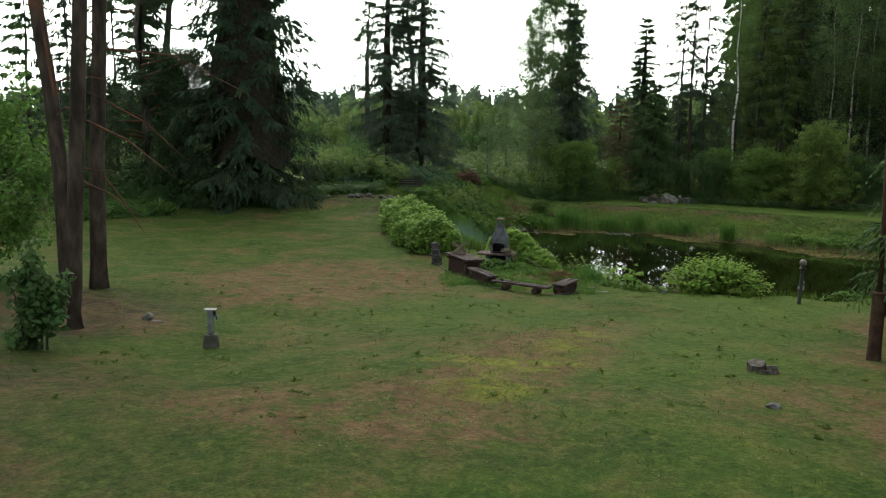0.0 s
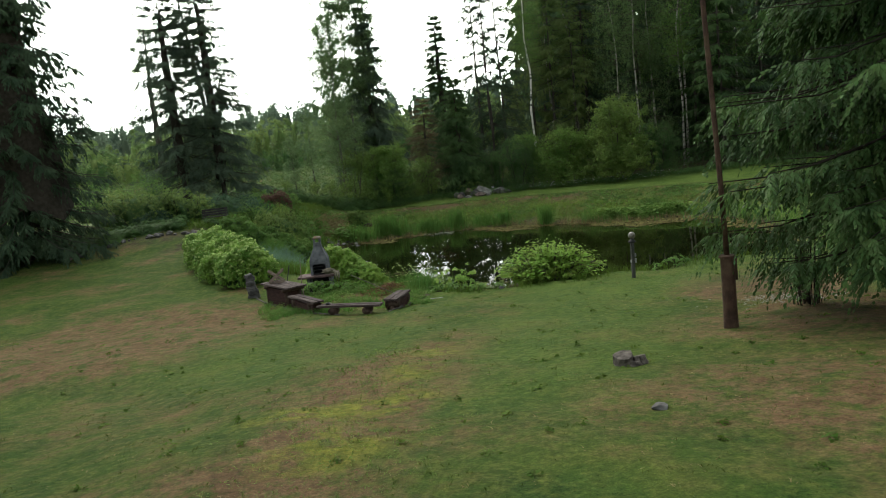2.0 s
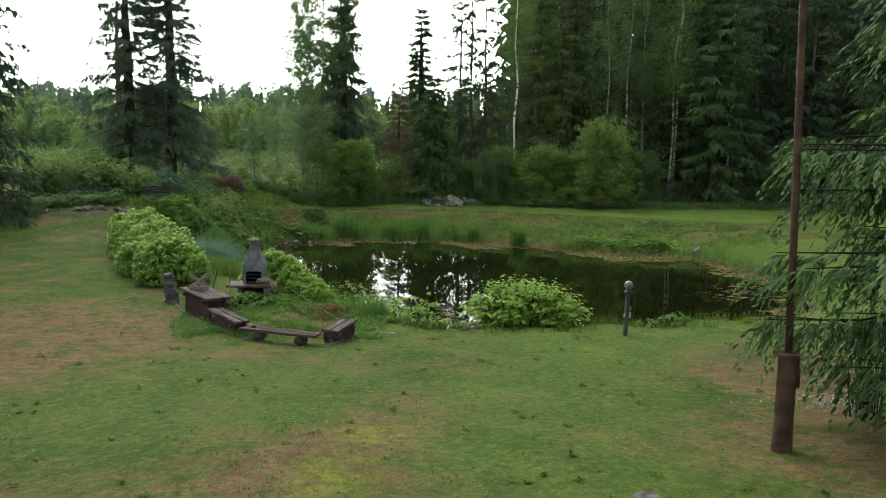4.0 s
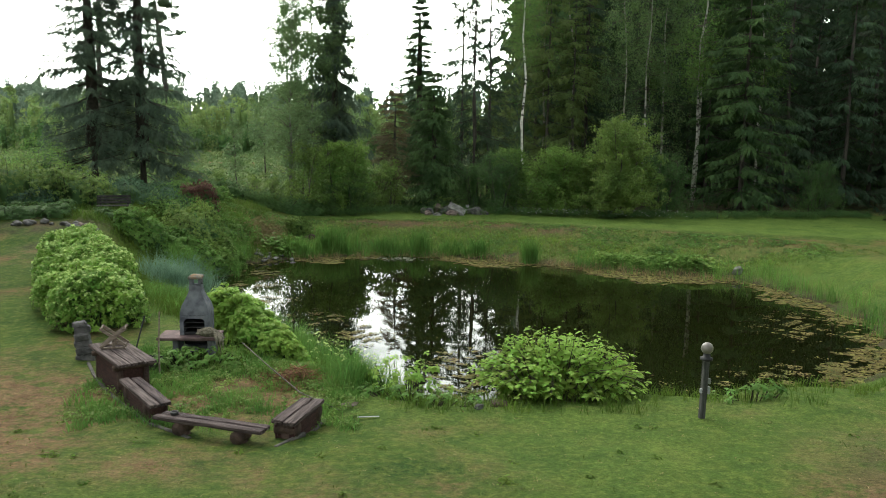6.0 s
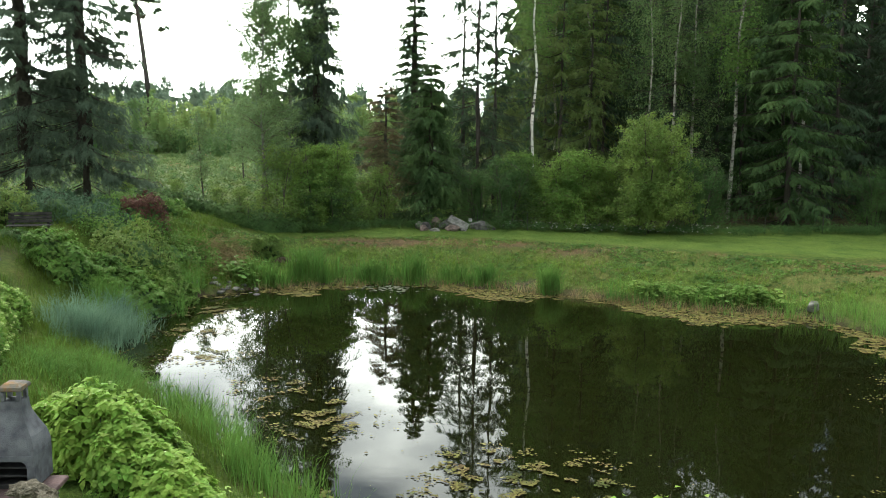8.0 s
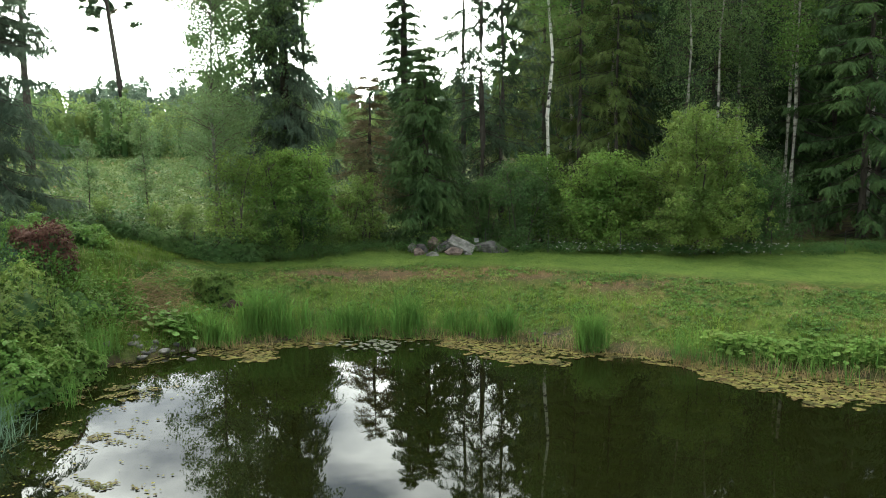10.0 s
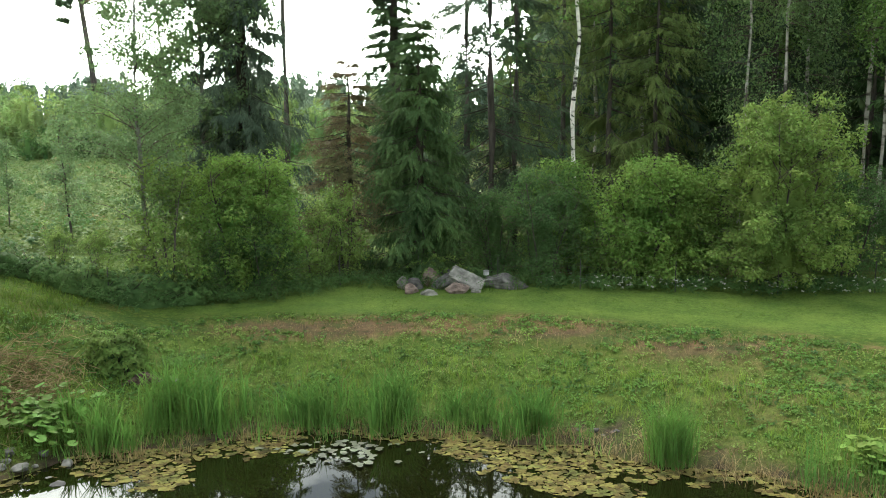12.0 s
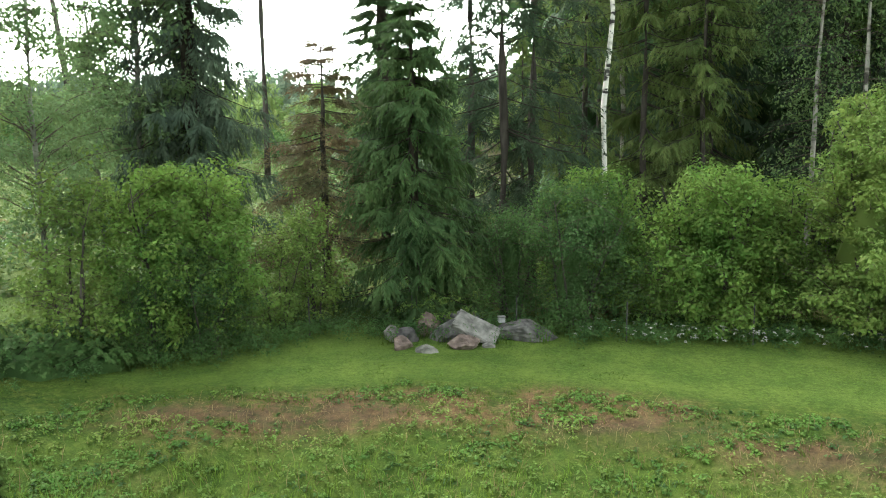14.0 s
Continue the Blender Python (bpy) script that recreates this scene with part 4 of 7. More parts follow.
birch = broadleaf_meshes(19, 41, crown=(0.42, 1.0), width=2.3, limbs=56, per=32, size=(0.13, 0.08), mat=M_BIRCH, bark=M_THIN_BIRCH, trunk=0.105, clump=0.5, droop=0.5, profile=(0.6, 1.0, 0.9, 0.3))
broadleaf("tall birch with a white trunk at the edge of the wood", 4.45, 66.0, broadleaf_meshes(20, 40, crown=(0.45, 1.0), width=2.1, limbs=44, per=56, size=(0.10, 0.065), mat=M_BIRCH, bark=M_BIRCH_BARK, trunk=0.105, clump=0.5, droop=0.4), 0)
weeping = broadleaf_meshes(17, 47, crown=(0.2, 1.0), width=2.2, limbs=70, per=42, size=(0.12, 0.06), mat=M_WEEPING, bark=M_THIN_BIRCH, trunk=0.10, clump=0.5, droop=0.75, profile=(0.7, 1.0, 0.9, 0.35))
for px, py, tn, sc in ((12.4, 66.6, 0, 1.0), (10.9, 66.8, 120, 0.95), (14.0, 68.0, 240, 1.05)):
    broadleaf("weeping birch with a pale green hanging crown", px, py, weeping, tn, group="weeping birches", scale=sc)
for px, py, tn, sc in ((15.1, 64.8, 0, 1.0), (13.2, 70.0, 90, 0.95), (16.2, 68.2, 30, 1.05), (8.2, 70.5, 140, 1.05), (6.6, 73.0, 260, 1.1), (19.8, 67.0, 75, 1.0)):
    broadleaf("slender birch with hanging twigs in the wood", px, py, birch, tn, group="birches of the wood", scale=sc)
lime = spruce_meshes(17, 2.6, 43, z0=1.2, whorls=24, per=7, sub=13, kite=12, size=(0.19, 0.042), droop=0.4, shape=0.4, gap=0.1, hang=1.1, layer=0.8, trunk=0.13, fringe=0.4, mat=M_SPRUCE_OLIVE)
for px, py, tn, sc in ((6.4, 69.0, 0, 1.0), (7.9, 67.8, 120, 0.85), (4.9, 72.0, 220, 1.05), (9.6, 74, 300, 1.1), (0.7, 69.5, 20, 0.5), (2.5, 70.5, 150, 0.55), (3.5, 68.6, 260, 0.42)):
    spruce("pale olive spruce with long hanging twigs in the wood", px, py, lime, tn, "pale spruces of the wood", scale=sc)
aspen = broadleaf_meshes(13.0, 44, crown=(0.16, 1.0), width=2.4, limbs=84, per=74, size=(0.08, 0.06), mat=M_ASPEN, bark=M_ASPEN_BARK, trunk=0.075, clump=0.42, profile=(0.75, 1.0, 0.8, 0.4))
broadleaf("slender aspen with grey-green leaves by the fence", -9.2, 59.2, aspen, 20, name="aspen_tree", category="aspen")
broadleaf("tall leafy aspen with light foliage behind bushes", -9.0, 65.4, broadleaf_meshes(18, 45, crown=(0.14, 1.0), width=3.0, limbs=190, per=56, size=(0.13, 0.095), mat=M_ASPEN, bark=M_ASPEN_BARK, trunk=0.11, clump=0.42, profile=(0.6, 1.0, 0.95, 0.7)), 70, name="aspen_tree", category="aspen")
broadleaf("slender aspen with thin foliage by the fence", -10.6, 66.5, aspen, 200, name="aspen_tree", category="aspen", scale=0.95)
sapling = broadleaf_meshes(4.6, 48, crown=(0.3, 1.0), width=0.9, limbs=30, per=22, size=(0.09, 0.07), mat=M_ASPEN, trunk=0.04, clump=0.28, profile=(0.6, 1.0, 0.8, 0.4))
for px, py, tn, sc, ln in ((-13.7, 64.8, 0, 1.0, 6), (-16.0, 83.5, 90, 1.6, 0), (-18.6, 70.0, 200, 0.8, 4), (-5.0, 76.0, 40, 0.9, 0), (-12.0, 73.0, 300, 0.7, -4)):
    broadleaf("thin aspen sapling standing in the meadow", px, py, sapling, tn, name="aspen_sapling", category="sapling", group="meadow saplings", scale=sc, lean=ln)
broadleaf("spreading young tree with light leaves by the pines", -16.6, 17.6, broadleaf_meshes(5.4, 46, crown=(0.22, 1.0), width=2.3, limbs=46, per=60, size=(0.13, 0.09), mat=M_BUSH, trunk=0.07, clump=0.45, stems=4, spread=1.2), 0, name="broadleaf_tree", category="tree")

young_pine = broadleaf_meshes(8.5, 49, crown=(0.04, 1.0), width=2.6, limbs=110, per=70, size=(0.26, 0.035), mat=M_PINE, trunk=0.12, clump=0.5, profile=(0.9, 1.0, 0.75, 0.3), droop=0.2)
for px, py, tn, sc in ((-25.2, 40.4, 0, 1.0), (-28.0, 42.5, 130, 1.05), (-31.0, 40.0, 250, 0.95)):
    broadleaf("bushy young pine with soft grey-green needles", px, py, young_pine, tn, name="pine_tree", category="pine", group="young pines", scale=sc)

# bushes along the fence and behind it
broadleaf("tall rounded bush with light yellow-green leaves", 9.4, 59.3, broadleaf_meshes(5.4, 57, crown=(0.08, 1.0), width=2.3, limbs=230, per=40, size=(0.105, 0.062), mat=M_BUSH_LIGHT, trunk=0.045, clump=0.26, rise=1.1, stems=11, spread=1.2, core=0.35, shell=0.2, profile=(1.05, 1.05, 1.0, 0.9, 0.72, 0.4), sub=5), name="bush", category="bush")
broadleaf("dense green bush with a light top by the fence", -6.4, 59.6, broadleaf_meshes(4.0, 52, crown=(0.06, 1.0), width=1.9, limbs=170, per=44, size=(0.095, 0.06), mat=M_BUSH_TOP, trunk=0.04, clump=0.27, stems=9, spread=0.9, core=0.35, shell=0.25, profile=(0.9, 1.0, 1.0, 0.85, 0.4), sub=5), name="bush", category="bush")
mid_bush = broadleaf_meshes(4.0, 53, crown=(0.08, 1.0), width=1.75, limbs=90, per=48, size=(0.105, 0.066), mat=M_BUSH_TOP, trunk=0.04, clump=0.36, stems=6, spread=1.1, core=0.2, shell=0.35, profile=(1.0, 1.0, 0.8, 0.35), sub=5)
grey_bush = broadleaf_meshes(3.5, 54, crown=(0.08, 1.0), width=1.6, limbs=70, per=54, size=(0.085, 0.036), mat=M_BUSH_DARK, trunk=0.035, clump=0.36, stems=7, spread=1.1, core=0.2, shell=0.35, profile=(1.0, 1.0, 0.85, 0.4), sub=5)
thin_bush = broadleaf_meshes(3.6, 55, crown=(0.15, 1.0), width=1.25, limbs=44, per=32, size=(0.09, 0.065), mat=M_BUSH_LIGHT, trunk=0.03, clump=0.3, stems=5, spread=0.9, profile=(0.8, 1.0, 0.8, 0.5), sub=4)
for lab, px, py, ms, tn, sc in (
        ("broad bright green bush by the fence", 5.9, 60.6, mid_bush, 0, 1.0), ("broad green bush behind the fence", 7.4, 61.4, mid_bush, 120, 0.9),
        ("grey-green willow bush behind the boulders", 2.7, 60.9, grey_bush, 0, 1.0), ("bright green bush behind willow leaves", 3.6, 62.4, mid_bush, 200, 0.95),
        ("grey-green bush behind the fence", 1.3, 61.9, grey_bush, 140, 0.8), ("dark bush under the wood's edge", 12.4, 61.0, grey_bush, 60, 1.0),
        ("dark bush under the wood's edge", 21.5, 61.5, grey_bush, 260, 0.9), ("thin shrub in the gap before the meadow", -3.6, 61.6, thin_bush, 0, 0.85),
        ("thin shrub in the gap before the meadow", -4.4, 60.6, thin_bush, 90, 0.7), ("many-stemmed thin shrub by the fence", -8.3, 58.3, thin_bush, 200, 1.1),
        # the two dark leafy bushes are added to darken the lighter bush's lower half
        ("leafy shrub by the fence", -9.6, 57.3, thin_bush, 310, 0.5), ("dark leafy bush added to darken the foot of a lighter one", -5.7, 59.0, grey_bush, 25, 0.7), ("dark leafy bush added to darken the foot of a lighter one", -6.7, 58.6, grey_bush, 200, 0.5),
        ("thin shrub before the meadow", -12.6, 56.9, thin_bush, 30, 0.4), ("low shrub before the meadow", -14.6, 55.9, thin_bush, 150, 0.35), ("low shrub before the meadow", -11.0, 57.5, thin_bush, 80, 0.4)):
    broadleaf(lab, px, py, ms, tn, name="bush", category="bush", scale=sc)

# low growth along the fence: nettles and cow parsley
rng = np.random.default_rng(61)


def strip(points, width, n_, rng_):
    P = np.array(points, float)
    seg = np.hypot(*np.diff(P, axis=0).T)
    s = rng_.uniform(0, seg.sum(), n_)
    cum = np.concatenate([[0], np.cumsum(seg)])
    return np.stack([np.interp(s, cum, P[:, 0]), np.interp(s, cum, P[:, 1])], 1) + rng_.normal(0, width / 2, (n_, 2))


def on_ground(xy, lift=0.0):
    return np.column_stack([xy, ground_z(xy[:, 0], xy[:, 1]) + lift])


FENCE = [(-16, 56.8), (-9.3, 56.9), (-6.5, 58.4), (-3.5, 60.4), (1.2, 60.4), (3.65, 59.6), (6.4, 59.3), (9.2, 58.6), (14, 58.8), (24, 60.3)]
c = on_ground(strip(FENCE, 0.9, 900, rng), 0.25)
v = leaf_cloud(c, rng.uniform(0.2, 0.38, len(c)), 60, (0.058, 0.036), rng)
tagged(new("hedge_herbs", mesh_of("hedge_herbs", *v, M_BUSH_DARK)), "dark nettles and herbs growing along a fence", "undergrowth", kind="stuff")
c = on_ground(strip([(2.5, 59.4), (6.4, 58.6), (9.5, 58.0), (13, 58.3)], 0.6, 150, rng), 0.28)
c[:, 2] += rng.uniform(-0.1, 0.22, len(c))
v = leaf_cloud(c, np.full(len(c), 0.045), 7, (0.045, 0.04), rng, up=1.5, flat=0.3)
tagged(new("white_flowers", mesh_of("white_flowers", *v, M_WHITE_FLOWER)), "white flower heads among nettles by the fence", "flowers", kind="stuff")

# ---- the meadow and the far woods ----
rng = np.random.default_rng(71)
xy = np.column_stack([rng.uniform(-75, 6, 19000), 62 + 85 * rng.uniform(0, 1, 19000) ** 1.4])
xy = xy[(xy[:, 0] < 2 - (xy[:, 1] - 62) * 0.02) & (rng.uniform(size=len(xy)) < 0.85)]
c = on_ground(xy, 0.12)
v = leaf_cloud(c, rng.uniform(0.2, 0.65, len(c)), 12, (0.22, 0.1), rng, up=1.5, flat=0.6)
xy2 = np.column_stack([rng.uniform(-60, 0, 760), 63 + 75 * rng.uniform(0, 1, 760) ** 1.3])
c2 = on_ground(xy2, 0.3)
v2 = leaf_cloud(c2, rng.uniform(0.25, 0.75, len(c2)), 46, (0.17, 0.1), rng, up=1.1, flat=0.9)
tagged(new("meadow_shrubs", mesh_of("meadow_shrubs", *v2, M_BUSH_DARK)), "dark low shrubs scattered over the meadow", "shrubs", kind="stuff")
xy2 = np.column_stack([rng.uniform(-60, 0, 360), 66 + 75 * rng.uniform(0, 1, 360) ** 1.2])
c2 = on_ground(xy2[np.sin(xy2[:, 0] * 0.5) * np.sin(xy2[:, 1] * 0.33) > 0.25], 0.15)
v2 = leaf_cloud(c2, rng.uniform(0.2, 0.6, len(c2)), 20, (0.3, 0.05), rng, up=0.3, flat=0.6)
tagged(new("dry_meadow_grass", mesh_of("dry_meadow_grass", *v2, M_STRAW)), "dry straw-coloured grass patches in the meadow", "grass", kind="stuff")
tagged(new("meadow_herbs", mesh_of("meadow_herbs", *v, M_MEADOW)), "light green overgrown meadow herbs and tufts", "meadow", kind="stuff")


def far_woods(name, label, xs, ys, heights, widths, mat, leaves, size, conic, seed):
    """A far wood of many trees: each a ragged inner mass with clumps of leaves standing off it."""
    rng_ = np.random.default_rng(seed)
    m, per, rows, sides = len(xs), 16, 6, 7
    gzs = ground_z(xs, ys)
    profile = (lambda k: (1.02 - k) ** 0.75) if conic else (lambda k: np.sin(np.pi * np.clip(k * 0.8 + 0.17, 0, 1)) ** 0.7)
    i = np.repeat(np.arange(m), per)
    k = rng_.uniform(0.04, 1, len(i))
    a = rng_.uniform(0, 2 * np.pi, len(i))
    rad = widths[i] * profile(k) * rng_.uniform(0.55, 1.0, len(i))
    c_ = np.stack([xs[i] + np.cos(a) * rad, ys[i] + np.sin(a) * rad, gzs[i] + heights[i] * (0.03 + 0.94 * k)], 1)
    lr = widths[i] * (0.2 + 0.32 * profile(k)) * rng_.uniform(0.6, 1.2, len(i))
    v_ = leaf_cloud(c_, lr, max(3, leaves // per), size, rng_, up=0.7, flat=1.1 if conic else 0.85, shell=0.45, droop=0.5 if conic else 0.15)
    q = np.linspace(0.02, 0.8 if conic else 0.72, rows)
    ang = np.arange(sides) * 2 * np.pi / sides
    cr = widths[:, None, None] * (0.42 if conic else 0.28) * profile(q)[None, :, None] * rng_.uniform(0.7, 1.25, (m, rows, sides))
    core = np.stack([xs[:, None, None] + cr * np.cos(ang), ys[:, None, None] + cr * np.sin(ang), np.broadcast_to((gzs[:, None] + heights[:, None] * q)[:, :, None], cr.shape)], -1).reshape(-1, 3)
    g = np.arange(rows * sides).reshape(rows, sides)
    h = np.roll(g, -1, axis=1)
    cell = np.stack([g[:-1], h[:-1], h[1:], g[1:]], -1).reshape(-1, 4)
    core_f = (np.arange(m)[:, None, None] * rows * sides + cell[None]).reshape(-1, 4)
    tagged(new(name, mesh_of(name, *join(v_, (core, core_f)), mat)), label, "woods", kind="stuff")


m = 190
xs = rng.uniform(-130, 35, m)
ys = 142 + rng.uniform(0, 22, m) + np.abs(xs + 40) * 0.05
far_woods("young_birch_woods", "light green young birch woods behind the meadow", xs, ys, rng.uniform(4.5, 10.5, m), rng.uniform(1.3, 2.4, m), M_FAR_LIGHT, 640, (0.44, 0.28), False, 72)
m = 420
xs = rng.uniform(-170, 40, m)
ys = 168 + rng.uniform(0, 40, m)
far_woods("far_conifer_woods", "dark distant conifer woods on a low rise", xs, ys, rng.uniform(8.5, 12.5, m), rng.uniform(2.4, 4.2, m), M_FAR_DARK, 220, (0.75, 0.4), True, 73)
m = 60
xs, ys = rng.uniform(-150, 10, m), rng.uniform(134, 146, m)
far_woods("meadow_edge_bushes", "rounded green bushes at the meadow's far edge", xs, ys, rng.uniform(2, 4.5, m), rng.uniform(1.2, 2.2, m), M_BUSH_DARK, 260, (0.42, 0.24), False, 74)
# woods behind the camera and beyond the sides close the horizon
m = 200
a = rng.uniform(radians(150), radians(385), m)
rr = rng.uniform(70, 110, m)
xs, ys = np.cos(a) * rr, 20 + np.sin(a) * rr
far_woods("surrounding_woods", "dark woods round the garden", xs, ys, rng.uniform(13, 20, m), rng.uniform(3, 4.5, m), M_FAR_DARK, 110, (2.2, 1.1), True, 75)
m = 150
xs, ys = rng.uniform(6.5, 72, m), rng.uniform(81, 100, m)
ys = ys - np.maximum(xs - 30, 0) * 0.35
far_woods("dense_woods", "dark dense woods behind the first rows of spruces", xs, ys, rng.uniform(20, 28, m), rng.uniform(3.2, 4.4, m), M_SPRUCE, 260, (1.5, 0.7), True, 76)

# ---- the sitting place by the pond ----


def turned(x, y, z=0.0, rz=0.0, rx=0.0, ry=0.0):
    return pose(x, y, z, rx, ry, rz)


# concrete barbecue with a tapered hood and chimney
GZ0 = gz(-5.0, 27.7)
grill = thing("barbecue", "grey concrete garden barbecue with tapered hood and chimney", "barbecue", turned(-5.02, 27.75, GZ0 - 0.04, 3))
grill.scale = (0.86, 0.88, 0.97)
part("leg", box(0.12, 0.55, 0.52, Matrix.Translation((-0.42, -0.1, -0.03)), 0.012), M_CONCRETE, grill)
part("leg", box(0.12, 0.55, 0.52, Matrix.Translation((0.36, -0.1, -0.03)), 0.012), M_CONCRETE, grill)
part("back_panel", box(0.66, 0.08, 0.5, Matrix.Translation((-0.03, 0.22, -0.02)), 0.01), M_NEAR_BLACK, grill, "near-black back panel")
part("shelf", box(0.66, 0.5, 0.05, Matrix.Translation((-0.03, -0.06, 0.22)), 0.01), M_CONCRETE, grill)
part("worktop", box(1.36, 0.72, 0.065, Matrix.Translation((-0.12, -0.16, 0.494)), 0.014, 0.004, 3, 1), M_SLAB, grill, "reddish worn worktop slab")
bm = bmesh.new()
hw, hd = 0.325, 0.26


def ring(z, w, d, t):
    o = [bm.verts.new(p) for p in ((-w, -d, z), (w, -d, z), (w, d, z), (-w, d, z))]
    i = [bm.verts.new(p) for p in ((-w + t, -d + t, z), (w - t, -d + t, z), (w - t, d - t, z), (-w + t, d - t, z))]
    return o, i


# firebox: two cheeks and a back, open towards the benches
part("cheek", box(0.07, 0.54, 0.40, Matrix.Translation((-0.29, 0, 0.562)), 0.012), M_CONCRETE, grill)
part("cheek", box(0.07, 0.54, 0.40, Matrix.Translation((0.29, 0, 0.562)), 0.012), M_CONCRETE, grill)
part("firebox_back", box(0.508, 0.06, 0.40, Matrix.Translation((0, 0.24, 0.562)), 0.008), M_NEAR_BLACK, grill, "soot-black firebox back")
part("firebox_floor", box(0.508, 0.46, 0.05, Matrix.Translation((0, -0.02, 0.562)), 0.008), M_NEAR_BLACK, grill)
front = bmesh.new()
arch = [(-0.235, 0.0)] + [(-0.145 - 0.09 * math.cos(k * math.pi / 10), 0.25 + 0.09 * math.sin(k * math.pi / 10)) for k in range(6)]
arch += [(-px, pz) for px, pz in arch[::-1]]
outer = [(max(-0.325, min(0.325, px * 1.385)), 0.0 if pz == 0 else (0.4 if pz > 0.3 else pz * 1.18)) for px, pz in arch]
for (p1, p2), (q1, q2) in zip(zip(arch, arch[1:]), zip(outer, outer[1:])):
    lo = [front.verts.new((x_, -0.29, 0.563 + z_)) for x_, z_ in (p1, p2, q2, q1)]
    hi = [front.verts.new((x_, -0.262, 0.563 + z_)) for x_, z_ in (p1, p2, q2, q1)]
    front.faces.new(lo)
    front.faces.new(hi[::-1])
    for k in range(4):
        front.faces.new((lo[(k + 1) % 4], lo[k], hi[k], hi[(k + 1) % 4]))
bmesh.ops.remove_doubles(front, verts=front.verts, dist=0.0005)
bmesh.ops.recalc_face_normals(front, faces=front.faces)
part("arch", front, M_CONCRETE, grill, "rounded concrete front of the firebox")
for gzv in (0.70, 0.80):
    part("grate", box(0.506, 0.42, 0.022, Matrix.Translation((0, -0.03, gzv)), 0.004), M_IRON, grill, "ash-grey grill grate")
prof = [(0.965, hw, hd, 0.05), (1.03, hw * 0.985, hd * 0.985, 0.05), (1.16, 0.285, 0.225, 0.05), (1.30, 0.205, 0.17, 0.045), (1.40, 0.155, 0.14, 0.04), (1.47, 0.135, 0.125, 0.04), (1.56, 0.13, 0.12, 0.04)]
rings = [ring(z + 0.0, w, d, t) for z, w, d, t in prof]
for (o1, i1), (o2, i2) in zip(rings, rings[1:]):
    for k in range(4):
        bm.faces.new((o1[k], o1[(k + 1) % 4], o2[(k + 1) % 4], o2[k]))
        bm.faces.new((i1[k], i2[k], i2[(k + 1) % 4], i1[(k + 1) % 4]))
for (o, i), flip in ((rings[0], True), (rings[-1], False)):
    for k in range(4):
        f = (o[k], o[(k + 1) % 4], i[(k + 1) % 4], i[k])
        bm.faces.new(f[::-1] if flip else f)
bmesh.ops.bevel(bm, geom=[e for e in bm.edges if not e.is_boundary and e.calc_face_angle(0) > 0.9], offset=0.012, segments=2, affect="EDGES")
part("hood", bm, M_CONCRETE, grill)
for sx in (-1, 1):
    for sy in (-1, 1):
        part("chimney_post", box(0.055, 0.05, 0.125, Matrix.Translation((sx * 0.1, sy * 0.092, 1.562)), 0.006), M_CONCRETE, grill)
part("chimney_cap", lathe([(0.2, 1.686), (0.215, 1.70), (0.205, 1.735), (0.13, 1.765), (0.02, 1.772)], square=True), M_CAP, grill, "chimney cap with orange lichen")
# lichened hide-like bundle hanging over the worktop
bm = bmesh.new()
bmesh.ops.create_icosphere(bm, subdivisions=4, radius=0.5)
for v_ in bm.verts:
    c0 = v_.co.copy()
    q = 1 + 0.45 * noise.noise(c0 * 5) + 0.28 * noise.noise(c0 * 12)
    v_.co = Vector((c0.x * 0.46 * q, c0.y * 0.24 * q, c0.z * 0.16 * q + 0.06))
    if c0.x > 0.1:
        v_.co.z -= 0.10 * (c0.x - 0.1) * 2.5 * (1 + noise.noise(c0 * 4))
bundle = tagged(part("driftwood", bm, M_PELT, None, "", turned(-4.62, 27.24, GZ0 + 0.575, 10), True), "pale gnarled driftwood root lying on the barbecue worktop", "driftwood")
for k, (sx, ln) in enumerate(((0.12, 0.2), (0.18, 0.26), (0.225, 0.18))):
    part("root_strand", rod([(sx, -0.14, 0.06), (sx + 0.02, -0.2, -0.06), (sx + 0.03, -0.19, -0.06 - ln)], [0.035, 0.03, 0.008], 7), M_PELT, bundle, smooth=True)
# rods leaning beside it
tagged(part("iron_rod", rod([(-6.02, 26.75, gz(-6.0, 26.8) - 0.03), (-5.83, 27.1, 0.95)], [0.017, 0.014], 8), M_IRON), "dark iron rod leaning by the barbecue", "rod")
tagged(part("wooden_stake", rod([(-5.38, 26.55, gz(-5.4, 26.6) - 0.04), (-5.4, 26.6, 0.5), (-5.37, 26.62, 1.15)], [0.018, 0.016, 0.012], 8), M_PALE_WOOD), "thin pale wooden stake stuck in the ground", "stake")
crate = thing("planter_box", "dark low box beside the barbecue", "box", turned(-5.72, 27.0, gz(-5.7, 27.0), -8))
for dx, dy, sx, sy in ((0, -0.2, 0.42, 0.03), (0, 0.2, 0.42, 0.03), (-0.195, 0, 0.03, 0.366), (0.195, 0, 0.03, 0.366)):
    part("side_board", box(sx, sy, 0.2, Matrix.Translation((dx, dy, -0.02)), 0.004), M_GREYWOOD, crate)
part("bottom_board", box(0.356, 0.364, 0.03, Matrix.Translation((0, 0, 0.0)), 0.003), M_GREYWOOD, crate)

